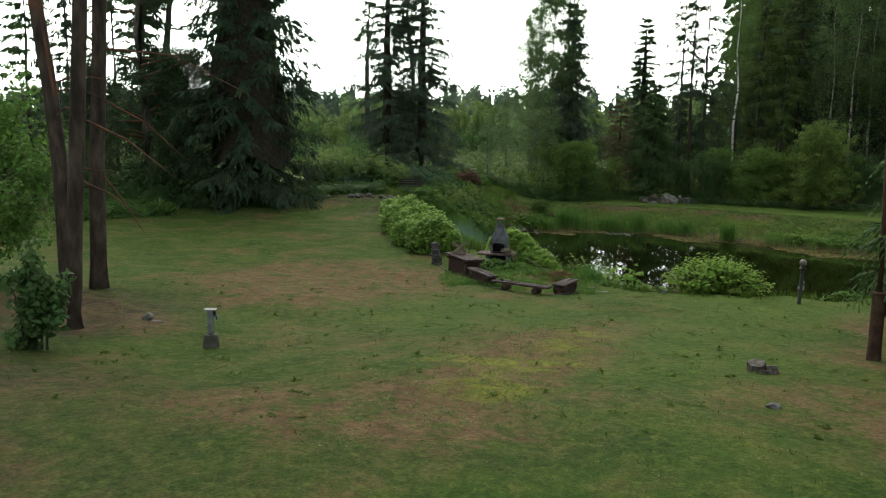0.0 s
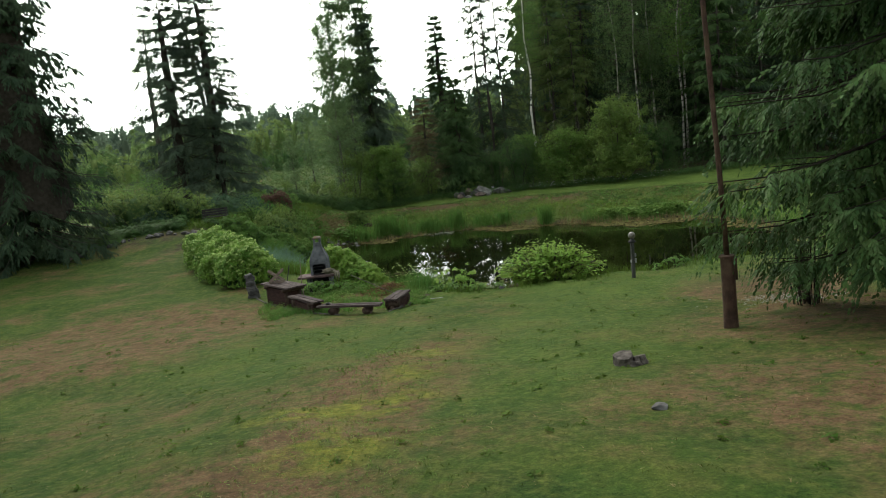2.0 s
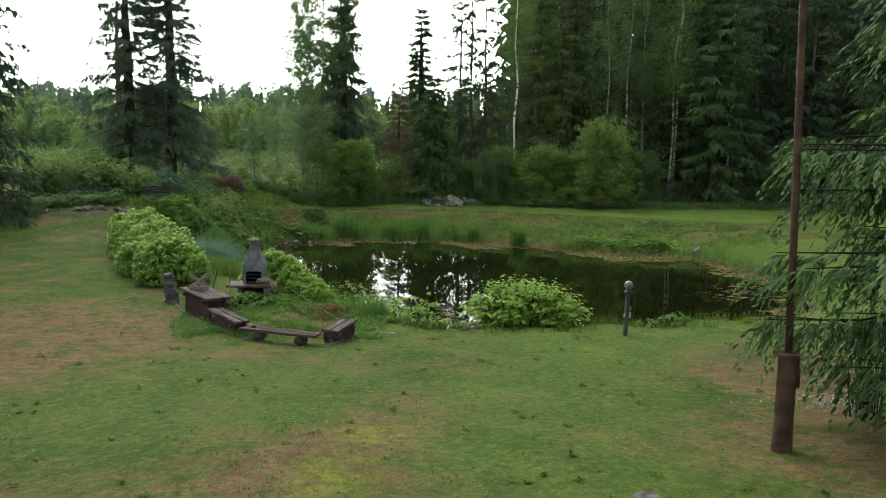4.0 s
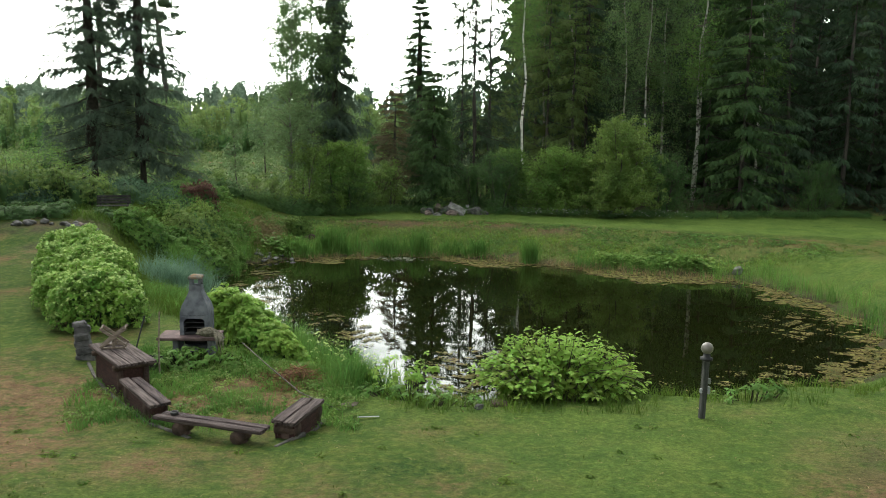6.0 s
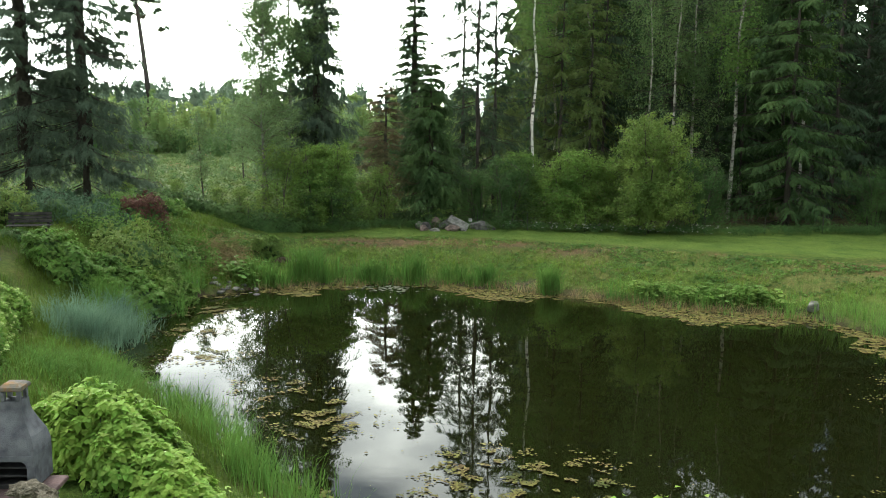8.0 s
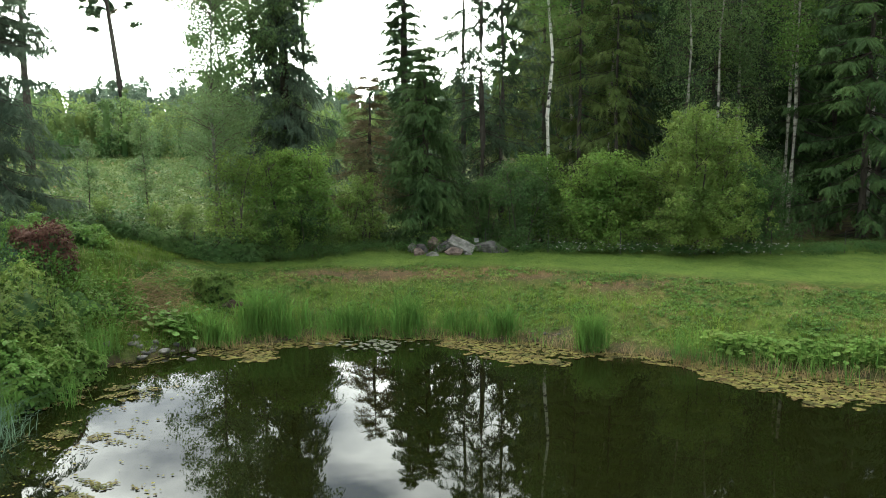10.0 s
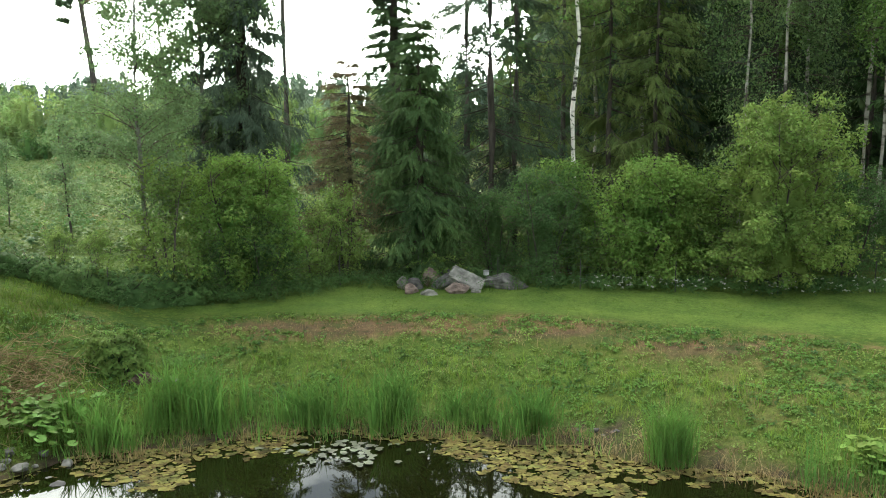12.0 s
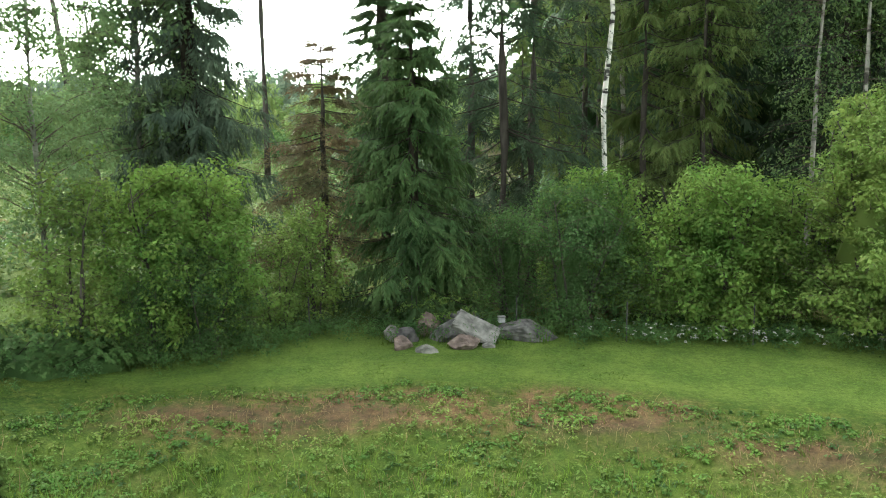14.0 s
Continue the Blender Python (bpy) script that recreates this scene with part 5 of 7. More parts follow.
# table of heavy planks on a dark red box
TZ = gz(-5.75, 25.7)
table = thing("garden_table", "weathered plank table on a dark red box base", "table", turned(-5.76, 25.75, TZ, -51))
for k in range(3):
    part("plank", box(1.72 - 0.04 * (k % 2), 0.205, 0.05, Matrix.Translation((0.01 * k, -0.216 + 0.216 * k, 0.575)), 0.008, 0.004, 4, k), M_WOOD, table)
for sx in (-0.55, 0.62):
    part("log_beam", rod([(sx, -0.34, 0.525), (sx + 0.01, 0.0, 0.527), (sx, 0.34, 0.525)], [0.05, 0.055, 0.05], 12), M_LOG, table, smooth=True)
part("side_board", box(1.2, 0.04, 0.56, Matrix.Translation((0, -0.24, -0.04)), 0.006, 0.003, 2), M_REDWOOD, table)
part("side_board", box(1.2, 0.04, 0.56, Matrix.Translation((0, 0.24, -0.04)), 0.006, 0.003, 2), M_REDWOOD, table)
part("end_board", box(0.04, 0.436, 0.56, Matrix.Translation((-0.57, 0, -0.04)), 0.006), M_REDWOOD, table)
part("end_board", box(0.04, 0.436, 0.56, Matrix.Translation((0.57, 0, -0.04)), 0.006), M_REDWOOD, table)
for sx in (-0.6, 0.6):
    for sy in (-0.22, 0.22):
        part("corner_post", rod([(sx, sy, -0.06), (sx, sy, 0.5)], [0.055, 0.05], 10), M_LOG, table, smooth=True)

# crossed wooden stand on the table
stand = thing("folding_stand", "pale wooden crossed folding stand on the table", "stand", turned(-6.0, 26.06, TZ + 0.626, 14))
for sy in (-0.13, 0.13):
    part("base_rail", box(0.40, 0.03, 0.03, Matrix.Translation((0, sy, 0)), 0.004), M_PALE_WOOD, stand)
    for sg in (-1, 1):
        part("cross_board", box(0.56, 0.022, 0.055, Matrix.Translation((0, sy + sg * 0.022, 0.20)) @ pose(0, 0, 0, 0, sg * 38, 0) @ Matrix.Translation((0, 0, -0.0275)), 0.004), M_PALE_WOOD, stand)
    part("upright", box(0.05, 0.03, 0.13, Matrix.Translation((0, sy, 0.028)), 0.004), M_PALE_WOOD, stand)
for sx, sz in ((-0.2, 0.365), (0.2, 0.365), (-0.18, 0.04), (0.18, 0.04)):
    part("dowel", rod([(sx, -0.17, sz), (sx, 0.17, sz)], [0.014, 0.014], 8), M_PALE_WOOD, stand)


# benches on logs round the inside of the kerb
def bench(label, x, y, rz, length, widths, seed, legs, boxed=False, top=0.34):
    z = gz(x, y)
    t = thing("garden_bench", label, "bench", turned(x, y, z, rz), "benches round the fire place")
    total = sum(widths) + 0.018 * (len(widths) - 1)
    o = -total / 2
    for k, w in enumerate(widths):
        part("plank", box(length - 0.05 * k, w, 0.055, Matrix.Translation((0.015 * k, o + w / 2, top - 0.055)), 0.009, 0.006, 5, seed + k), M_WOOD, t)
        o += w + 0.018
    if boxed:
        part("side_board", box(length * 0.86, 0.035, top - 0.03, Matrix.Translation((0, -total * 0.36, -0.06)), 0.005), M_REDWOOD, t)
        part("side_board", box(length * 0.86, 0.035, top - 0.03, Matrix.Translation((0, total * 0.36, -0.06)), 0.005), M_REDWOOD, t)
        for sx in (-0.4, 0.4):
            part("end_board", box(0.035, total * 0.62, top - 0.03, Matrix.Translation((sx * length, 0, -0.06)), 0.005), M_REDWOOD, t)
    for sx in legs:
        part("log_leg", rod([(sx, -total * 0.46, top - 0.16), (sx, 0, top - 0.155), (sx, total * 0.46, top - 0.16)], [0.10, 0.105, 0.10], 14), M_LOG, t, smooth=True)
        part("log_foot", rod([(sx, 0, -0.06), (sx, 0, top - 0.2)], [0.11, 0.10], 12), M_LOG, t, smooth=True)
    return t


bench("weathered two-plank bench standing below the table", -4.82, 24.27, -53, 1.62, (0.16, 0.16), 3, (-0.5, 0.5), True, 0.36)
bench("long low weathered plank bench on log feet", -3.42, 23.07, -18.5, 1.82, (0.14, 0.13), 5, (-0.48, 0.5), False, 0.27)
bench("short broad weathered bench with dark red sides", -2.22, 23.45, 76, 1.1, (0.18, 0.18), 7, (-0.38, 0.4), True, 0.34)
dish = tagged(part("ashtray", lathe([(0.05, 0.0), (0.062, 0.02), (0.06, 0.045), (0.045, 0.045), (0.04, 0.02), (0.0, 0.018)], 20), M_IRON, None, "", turned(-4.02, 23.3, gz(-3.42, 23.07) + 0.272), True), "small round metal dish on a bench", "dish")

# kerb of concrete edging stones round the place
kerb = tagged(new("kerb"), "low curved concrete kerb round the fire place", "kerb", kind="structure")
arc = [(-7.0, 27.2), (-6.5, 26.3), (-5.85, 25.3), (-5.15, 24.4), (-4.5, 23.6), (-3.7, 23.0), (-2.9, 22.62), (-2.4, 22.62), (-2.08, 23.2), (-1.92, 24.0)]
for k, ((ax, ay), (cx, cy)) in enumerate(zip(arc, arc[1:])):
    if k in (5, 6):
        continue
    ln = math.hypot(cx - ax, cy - ay)
    mx, my = (ax + cx) / 2, (ay + cy) / 2
    part("kerb_stone", box(ln - 0.012, 0.062, 0.2, turned(mx, my, gz(mx, my) - 0.175, math.degrees(math.atan2(cy - ay, cx - ax))), 0.012, 0.004, 1, int(mx * 100)), M_KERB, kerb)

# standing stone of stacked slabs
stele = thing("standing_stone", "leaning stack of dark grey stone slabs", "stone", turned(-7.14, 27.45, gz(-7.14, 27.45) - 0.03, 12, 0, -6))
zz = 0.0
for k, (hh, ww) in enumerate(((0.16, 0.36), (0.15, 0.33), (0.13, 0.31), (0.16, 0.28), (0.15, 0.27), (0.10, 0.24))):
    bm = box(ww, ww * 0.62, hh, Matrix.Translation((0.02 * math.sin(k * 2.1), 0.015 * math.cos(k * 3), zz)), 0.025, 0.014, 1, 40 + k)
    part("slab", bm, M_SLATE, stele)
    zz += hh - 0.008

# long stick and brushwood on the patch
tagged(part("long_stick", rod([(-4.02, 27.3, gz(-4.02, 27.3) + 0.42), (-3.3, 26.2, gz(-3.3, 26.2) + 0.30), (-2.5, 25.1, gz(-2.5, 25.1) + 0.16), (-1.75, 24.5, gz(-1.75, 24.5) + 0.03)], [0.008, 0.010, 0.010, 0.007], 8), M_STUMP_TOP, None, "", None, True), "long pale peeled stick lying across the brushwood", "stick")
rng = np.random.default_rng(81)
m = 420
p0 = np.column_stack([rng.normal(-2.8, 0.34, m), rng.normal(26.2, 0.26, m)])
p0 = on_ground(p0, 0.0)
p0[:, 2] += rng.uniform(0, 0.24, m) * np.exp(-((p0[:, 0] + 2.75) ** 2 + (p0[:, 1] - 26.2) ** 2) * 6)
dd = unit(np.column_stack([rng.normal(size=m), rng.normal(size=m), rng.normal(0, 0.25, m)]))
v = tubes(p0 - dd * 0.18, p0 + dd * rng.uniform(0.1, 0.3, m)[:, None], np.full(m, 0.007), np.full(m, 0.003), 3)
tagged(new("brushwood_pile", mesh_of("brushwood_pile", *v, M_BRUSH)), "heap of dry reddish brown brushwood", "brushwood", kind="stuff")
tagged(part("flat_stone", boulder((0.34, 0.22, 0.07), 91), M_ROCK_PINK, None, "", turned(-1.62, 24.85, gz(-1.62, 24.85) - 0.02, 20), True), "flat reddish stone by the pond", "stone")
tagged(part("stone", boulder((0.2, 0.16, 0.1), 92), M_ROCK, None, "", turned(0.5, 24.75, gz(0.5, 24.75) - 0.02, 20), True), "grey stone under the big-leaved bush", "stone")
log = tagged(part("log_end", rod([(0, 0, -0.08), (0, 0, 0.08)], [0.15, 0.14], 14), M_LOG, None, "", turned(0.85, 25.05, gz(0.85, 25.05), 0), True), "short old log under the big-leaved bush", "log")

tagged(part("plastic_strip", box(0.34, 0.03, 0.012, None, 0.004), M_PALE_PLASTIC, None, "", turned(-1.25, 24.15, gz(-1.25, 24.15) + 0.02, 8)), "pale bluish plastic strip lying in the grass", "strip")

# ---- lamp post at the shore ----
lamp = thing("garden_lamp", "weathered wooden lamp post with a grimy round globe", "lamp", turned(4.08, 24.5, gz(4.08, 24.5), 12, 0, 1.5))
lamp_post = part("post", box(0.088, 0.088, 1.03, Matrix.Translation((0, 0, -0.08)), 0.01, 0.003, 4, 3), M_POST, lamp)
part("collar", lathe([(0.075, 0.952), (0.098, 0.96), (0.098, 1.0), (0.06, 1.01), (0.05, 1.07)], 18), M_IRON, lamp, smooth=True)
bm = bmesh.new()
bmesh.ops.create_uvsphere(bm, u_segments=24, v_segments=14, radius=0.095)
bm.transform(Matrix.Translation((0, 0, 1.15)))
part("globe", bm, M_GLOBE, lamp, "grimy pale glass globe", smooth=True)
part("socket_box", box(0.05, 0.055, 0.13, Matrix.Translation((0.068, -0.02, 0.40)), 0.012), M_PALE_PLASTIC, lamp_post, "pale plastic socket box")
part("socket_box", box(0.035, 0.05, 0.08, Matrix.Translation((-0.06, -0.02, 0.42)), 0.01), M_PALE_PLASTIC, lamp_post, "pale plastic socket box")
part("junction", box(0.045, 0.05, 0.09, Matrix.Translation((0.066, -0.02, 0.57)), 0.008), M_ZINC, lamp_post)

# ---- on the near lawn ----
tap = thing("water_post", "grey steel water post in a concrete foot", "water post", turned(-7.3, 13.15, gz(-7.3, 13.15) - 0.02, 20))
tap.scale = (0.85, 0.85, 0.85)
part("foot", lathe([(0.185, -0.08), (0.175, 0.03), (0.15, 0.24), (0.135, 0.29), (0.07, 0.30)], 20), M_KERB, tap, "rough concrete foot", smooth=False)
tap_tube = part("tube", box(0.115, 0.115, 0.52, Matrix.Translation((0, 0, 0.295)), 0.015), M_ZINC, tap)
part("top_plate", box(0.25, 0.19, 0.03, Matrix.Translation((0, 0, 0.816)), 0.008), M_ZINC, tap)
part("tap", rod([(0.06, -0.02, 0.70), (0.13, -0.03, 0.70), (0.14, -0.03, 0.62)], [0.02, 0.02, 0.016], 8), M_BLUE, tap_tube, "small blue tap")
part("hook", box(0.05, 0.06, 0.12, Matrix.Translation((0.085, 0.02, 0.68)), 0.01), M_IRON, tap_tube)

stump = thing("tree_stump", "low grey weathered tree stump in the lawn", "stump", turned(2.12, 13.45, gz(2.12, 13.45) - 0.03, 0))
stump.scale = (0.66, 0.62, 0.6)


def lobe(r, h, seed):
    bm_ = bmesh.new()
    n_ = 22
    prev = None
    rows = []
    for z_, k_ in ((-0.05, 1.35), (0.06, 1.12), (h * 0.6, 1.0), (h, 0.93)):
        rows.append([bm_.verts.new((r * k_ * math.cos(a_ * math.tau / n_) * (1 + 0.45 * noise.noise(Vector((math.cos(a_ * math.tau / n_) * 2 + seed, math.sin(a_ * math.tau / n_) * 2, z_)))),
                                    r * k_ * math.sin(a_ * math.tau / n_) * (1 + 0.45 * noise.noise(Vector((math.sin(a_ * math.tau / n_) * 2 + seed, 3, z_)))),
                                    z_ + (0.12 * noise.noise(Vector((a_ * 1.0, seed, 0))) if z_ == h else 0))) for a_ in range(n_)])
    for a1, a2 in zip(rows, rows[1:]):
        for k_ in range(n_):
            bm_.faces.new((a1[k_], a1[(k_ + 1) % n_], a2[(k_ + 1) % n_], a2[k_]))
    top_ = bm_.faces.new(rows[-1])
    bmesh.ops.inset_region(bm_, faces=[top_], thickness=r * 0.25, depth=-0.02)
    return bm_


part("trunk_lobe", lobe(0.22, 0.30, 3), M_STUMP_TOP, stump, at=turned(-0.14, 0.02, 0, 20, 8, -12))
part("trunk_lobe", lobe(0.15, 0.24, 8), M_STUMP_TOP, stump, at=turned(0.17, -0.06, 0, 70, -10, 10))
part("trunk_lobe", lobe(0.12, 0.16, 12), M_STUMP_TOP, stump, at=turned(0.02, -0.2, 0, 140, 6, 4))
for a_ in (20, 120, 200, 300):
    part("root", rod([(0.2 * math.cos(radians(a_)), 0.14 * math.sin(radians(a_)), 0.1), (0.36 * math.cos(radians(a_)), 0.26 * math.sin(radians(a_)), 0.03), (0.5 * math.cos(radians(a_)), 0.36 * math.sin(radians(a_)), -0.04)], [0.07, 0.05, 0.02], 8), M_STUMP_TOP, stump, smooth=True)
tagged(part("stone", boulder((0.26, 0.2, 0.1), 93), M_ROCK, None, "", turned(2.0, 10.95, gz(2.0, 10.95) - 0.03, 25), True), "flat grey stone in the lawn", "stone")
tagged(part("stone", boulder((0.22, 0.16, 0.2), 94), M_ROCK_PALE, None, "", turned(-10.05, 15.2, gz(-10.05, 15.2) - 0.02, 25), True), "small pale stone in dry grass by the pines", "stone")
tagged(part("stone", boulder((0.4, 0.22, 0.08), 95), M_ROCK_PINK, None, "", turned(-9.7, 15.0, gz(-9.7, 15.0) - 0.02, -15), True), "flat reddish stone in dry grass by the pines", "stone")

pole = thing("steel_pole", "tall rusty steel pole standing in a wider pipe", "pole", turned(4.11, 15.6, gz(4.11, 15.6)))
zj = 2.04 - gz(4.11, 15.6)
pole_pipe = part("pipe", lathe([(0.125, -0.1), (0.12, 0.05), (0.112, 0.3), (0.108, zj - 0.02), (0.07, zj)], 20), M_RUST, pole, smooth=False)
part("flange", lathe([(0.118, zj - 0.03), (0.135, zj - 0.02), (0.135, zj + 0.012), (0.05, zj + 0.02)], 20), M_RUST, pole_pipe)
part("hinge", box(0.05, 0.04, 0.36, Matrix.Translation((0.12, -0.02, zj - 0.4)), 0.006), M_RUST, pole_pipe)
part("tube", rod([(0, 0, zj - 0.05), (-0.03, 0, zj + 1.2), (-0.14, 0, zj + 4.6), (-0.22, 0, zj + 8.0)], [0.045, 0.043, 0.04, 0.034], 12), M_RUST, pole, smooth=True)

# ---- boulders before the young spruce ----


def stone(label, x, y, size, seed, mat, rz=0.0, lift=-0.05, rx=0.0, ry=0.0, flat=False):
    return tagged(part("boulder", boulder((size[0], size[1], size[2] * 0.95), seed, sub=4), mat, None, "", turned(x, y, gz(x, y) + lift, rz, rx, ry), False), label, "boulder", "pile of boulders")


stone("mossy grey boulder at the end of the pile", -1.66, 59.9, (0.5, 0.5, 0.52), 1, M_ROCK_PALE, 10)
stone("dark rounded boulder wedged in the pile", -1.3, 59.75, (0.52, 0.46, 0.46), 2, M_SLATE, 40)
stone("small pink boulder before the pile", -1.36, 59.2, (0.5, 0.4, 0.36), 3, M_ROCK_PINK, 15)
stone("small pale boulder in the grass", -0.84, 58.75, (0.48, 0.32, 0.26), 4, M_ROCK_PALE, -10)
stone("pinkish round boulder on top of the pile", -0.72, 60.3, (0.66, 0.55, 0.66), 5, M_ROCK_PINK, 30)
stone("large dark angular boulder in the pile", -0.2, 59.95, (1.3, 0.75, 0.6), 6, M_ROCK, -8, ry=-8)
bm = box(1.08, 0.66, 0.13, None, 0.03, 0.035, 4, 17)
tagged(part("rock_slab", bm, M_ROCK_PALE, None, "", turned(0.26, 59.66, gz(0.3, 59.7) + 0.25, -12, 24, 24)), "pale flat rock slab leaning on a boulder", "rock slab", "pile of boulders")
stone("flat pink boulder before the pile", -0.08, 59.1, (0.8, 0.5, 0.38), 7, M_ROCK_PINK, 4)
stone("small pale boulder beside the slab", 0.55, 59.25, (0.36, 0.28, 0.2), 8, M_ROCK_PALE, 0)
stone("broad grey boulder at the end of the pile", 1.38, 59.8, (1.36, 0.8, 0.58), 9, M_ROCK, -6, ry=10)
stone("grey boulder behind the slab", 0.35, 60.5, (0.7, 0.5, 0.56), 10, M_ROCK, 60)
stone("dark boulder deep in the pile", -0.3, 60.6, (0.8, 0.5, 0.58), 11, M_SLATE, 20)
# no boulder of its own: dark stone put in for the gap's shadow
stone("dark stone added for the shadow in the gap of the pile", 0.88, 60.0, (0.6, 0.4, 0.42), 12, M_SLATE, 70)
box_ = thing("lantern", "small pale lantern on a boulder", "lantern", turned(0.88, 59.9, gz(0.9, 60) + 0.36, 10))
lantern_body = part("body", box(0.16, 0.12, 0.12, None, 0.015), M_PALE_PLASTIC, box_)
part("lid", box(0.18, 0.14, 0.03, Matrix.Translation((0, 0, 0.122)), 0.01), M_ZINC, lantern_body)

# ---- fence ----
fence = thing("wire_fence", "thin wire fence on steel posts before the bushes", "fence", kind="structure")
posts = [(-15.6, 56.7), (-12.4, 56.6), (-9.3, 56.7), (-6.6, 58.3), (-3.6, 60.3), (-1.2, 60.9), (1.25, 60.1), (3.65, 59.35), (6.4, 59.05), (9.2, 58.5), (12.0, 58.5), (15.0, 58.9), (18.0, 59.4), (21.5, 60.0)]
for px, py in posts:
    part("post", rod([(px, py, gz(px, py) - 0.2), (px, py, gz(px, py) + 0.92)], [0.015, 0.013], 8), M_POST, fence)
for hgt in (0.35, 0.65, 0.95):
    part("wire", rod([(px, py, gz(px, py) + hgt) for px, py in posts], [0.0014] * len(posts), 4), M_IRON, fence)

# ---- at the back of the lawn ----
bz = gz(-14.3, 46.7) - 0.2
seat = thing("garden_bench", "dark weathered slatted bench among junipers", "bench", turned(-14.3, 46.7, bz, 14))
for sx in (-0.55, 0.55):
    part("leg", box(0.07, 0.07, 0.42, Matrix.Translation((sx, -0.2, -0.04)), 0.008), M_GREYWOOD, seat)
    part("leg", box(0.07, 0.07, 0.84, Matrix.Translation((sx, 0.22, -0.04)), 0.008), M_GREYWOOD, seat)
for k in range(4):
    part("seat_slat", box(1.36, 0.1, 0.035, Matrix.Translation((0, -0.2 + 0.115 * k, 0.381)), 0.006, 0.002, 2, k), M_GREYWOOD, seat)
for k in range(3):
    part("back_slat", box(1.36, 0.03, 0.1, Matrix.Translation((0, 0.168, 0.47 + 0.125 * k)), 0.006, 0.002, 2, k), M_GREYWOOD, seat)
rnd = random.Random(9)
edge = [(-20.0, 41.2), (-18.2, 42.6), (-16.6, 43.4), (-15.4, 43.6), (-14.4, 43.3), (-13.4, 43.4)]
for k in range(34):
    q = rnd.uniform(0, len(edge) - 1.001)
    i_ = int(q)
    px = edge[i_][0] + (edge[i_ + 1][0] - edge[i_][0]) * (q - i_) + rnd.uniform(-0.2, 0.2)
    py = edge[i_][1] + (edge[i_ + 1][1] - edge[i_][1]) * (q - i_) + rnd.uniform(-0.25, 0.25)
    s_ = rnd.uniform(0.14, 0.36)
    tagged(part("stone", boulder((s_ * 1.2, s_, s_ * 0.75), 200 + k, sub=2), rnd.choice((M_ROCK, M_ROCK_PINK, M_ROCK)), None, "", turned(px, py, gz(px, py) - 0.03, rnd.uniform(0, 360)), True), "grey edging stone of the flower bed", "stone", "edging stones")
# mud hollow, dead wood and stones on the far bank
for k in range(8):
    px, py = rnd.gauss(2.75, 0.4), rnd.gauss(50.35, 0.2)
    s_ = rnd.uniform(0.07, 0.2)
    tagged(part("stone", boulder((s_ * 1.3, s_, s_ * 0.6), 400 + k, sub=2), rnd.choice((M_ROCK, M_ROCK_PINK)), None, "", turned(px, py, max(gz(px, py), WATER_Z - 0.05) - 0.01, rnd.uniform(0, 360))), "small stone in the muddy hollow of the bank", "stone", "mud hollow stones")
rng = np.random.default_rng(82)
m = 700
p0 = on_ground(np.column_stack([rng.normal(-9.0, 0.55, m), rng.normal(51.0, 0.8, m)]), 0.02)
p0[:, 2] += rng.uniform(0, 0.25, m)
dd = unit(np.column_stack([rng.normal(size=m), rng.normal(size=m), rng.normal(0, 0.5, m)]))
v = tubes(p0 - dd * 0.2, p0 + dd * rng.uniform(0.1, 0.45, m)[:, None], np.full(m, 0.009), np.full(m, 0.004), 3)
tagged(new("dead_stalks", mesh_of("dead_stalks", *v, M_STRAW)), "heap of dry dead stalks on the bank", "plant debris", kind="stuff")
old = thing("tree_stump", "small dark rotten stump on the far bank", "stump", turned(-6.95, 52.3, gz(-6.95, 52.3) - 0.05))
part("trunk_lobe", lobe(0.15, 0.2, 21), M_LOG, old)
part("root", rod([(0.12, 0, 0.12), (0.4, -0.05, 0.06), (0.75, -0.02, -0.02)], [0.09, 0.07, 0.03], 8), M_LOG, old, smooth=True)
part("root", rod([(-0.1, -0.05, 0.1), (-0.3, -0.2, 0.03), (-0.45, -0.3, -0.04)], [0.08, 0.05, 0.02], 8), M_LOG, old, smooth=True)
# stones at the inlet and on the far shore
for k in range(26):
    px, py = rnd.gauss(-8.2, 0.6), rnd.gauss(48.9, 0.35)
    s_ = rnd.uniform(0.09, 0.27)
    tagged(part("stone", boulder((s_ * 1.25, s_, s_ * 0.6), 300 + k, sub=2), rnd.choice((M_ROCK, M_ROCK, M_ROCK_PALE)), None, "", turned(px, py, max(gz(px, py), WATER_Z - 0.05) - 0.02, rnd.uniform(0, 360)), True), "pale stone at the pond's inlet", "stone", "inlet stones")
tagged(part("stone", boulder((0.6, 0.4, 0.42), 95), M_ROCK_PALE, None, "", turned(11.9, 46.0, gz(11.9, 46.0) - 0.04, 25), True), "pale stone on the pond's bank", "stone")
tagged(part("stone", boulder((0.5, 0.3, 0.16), 96), M_ROCK_PALE, None, "", turned(-6.3, 52.2, gz(-6.3, 52.2) - 0.03, 10), True), "pale stone on the bank", "stone")

# ---- bushes and plants round the pond ----
rng = np.random.default_rng(101)


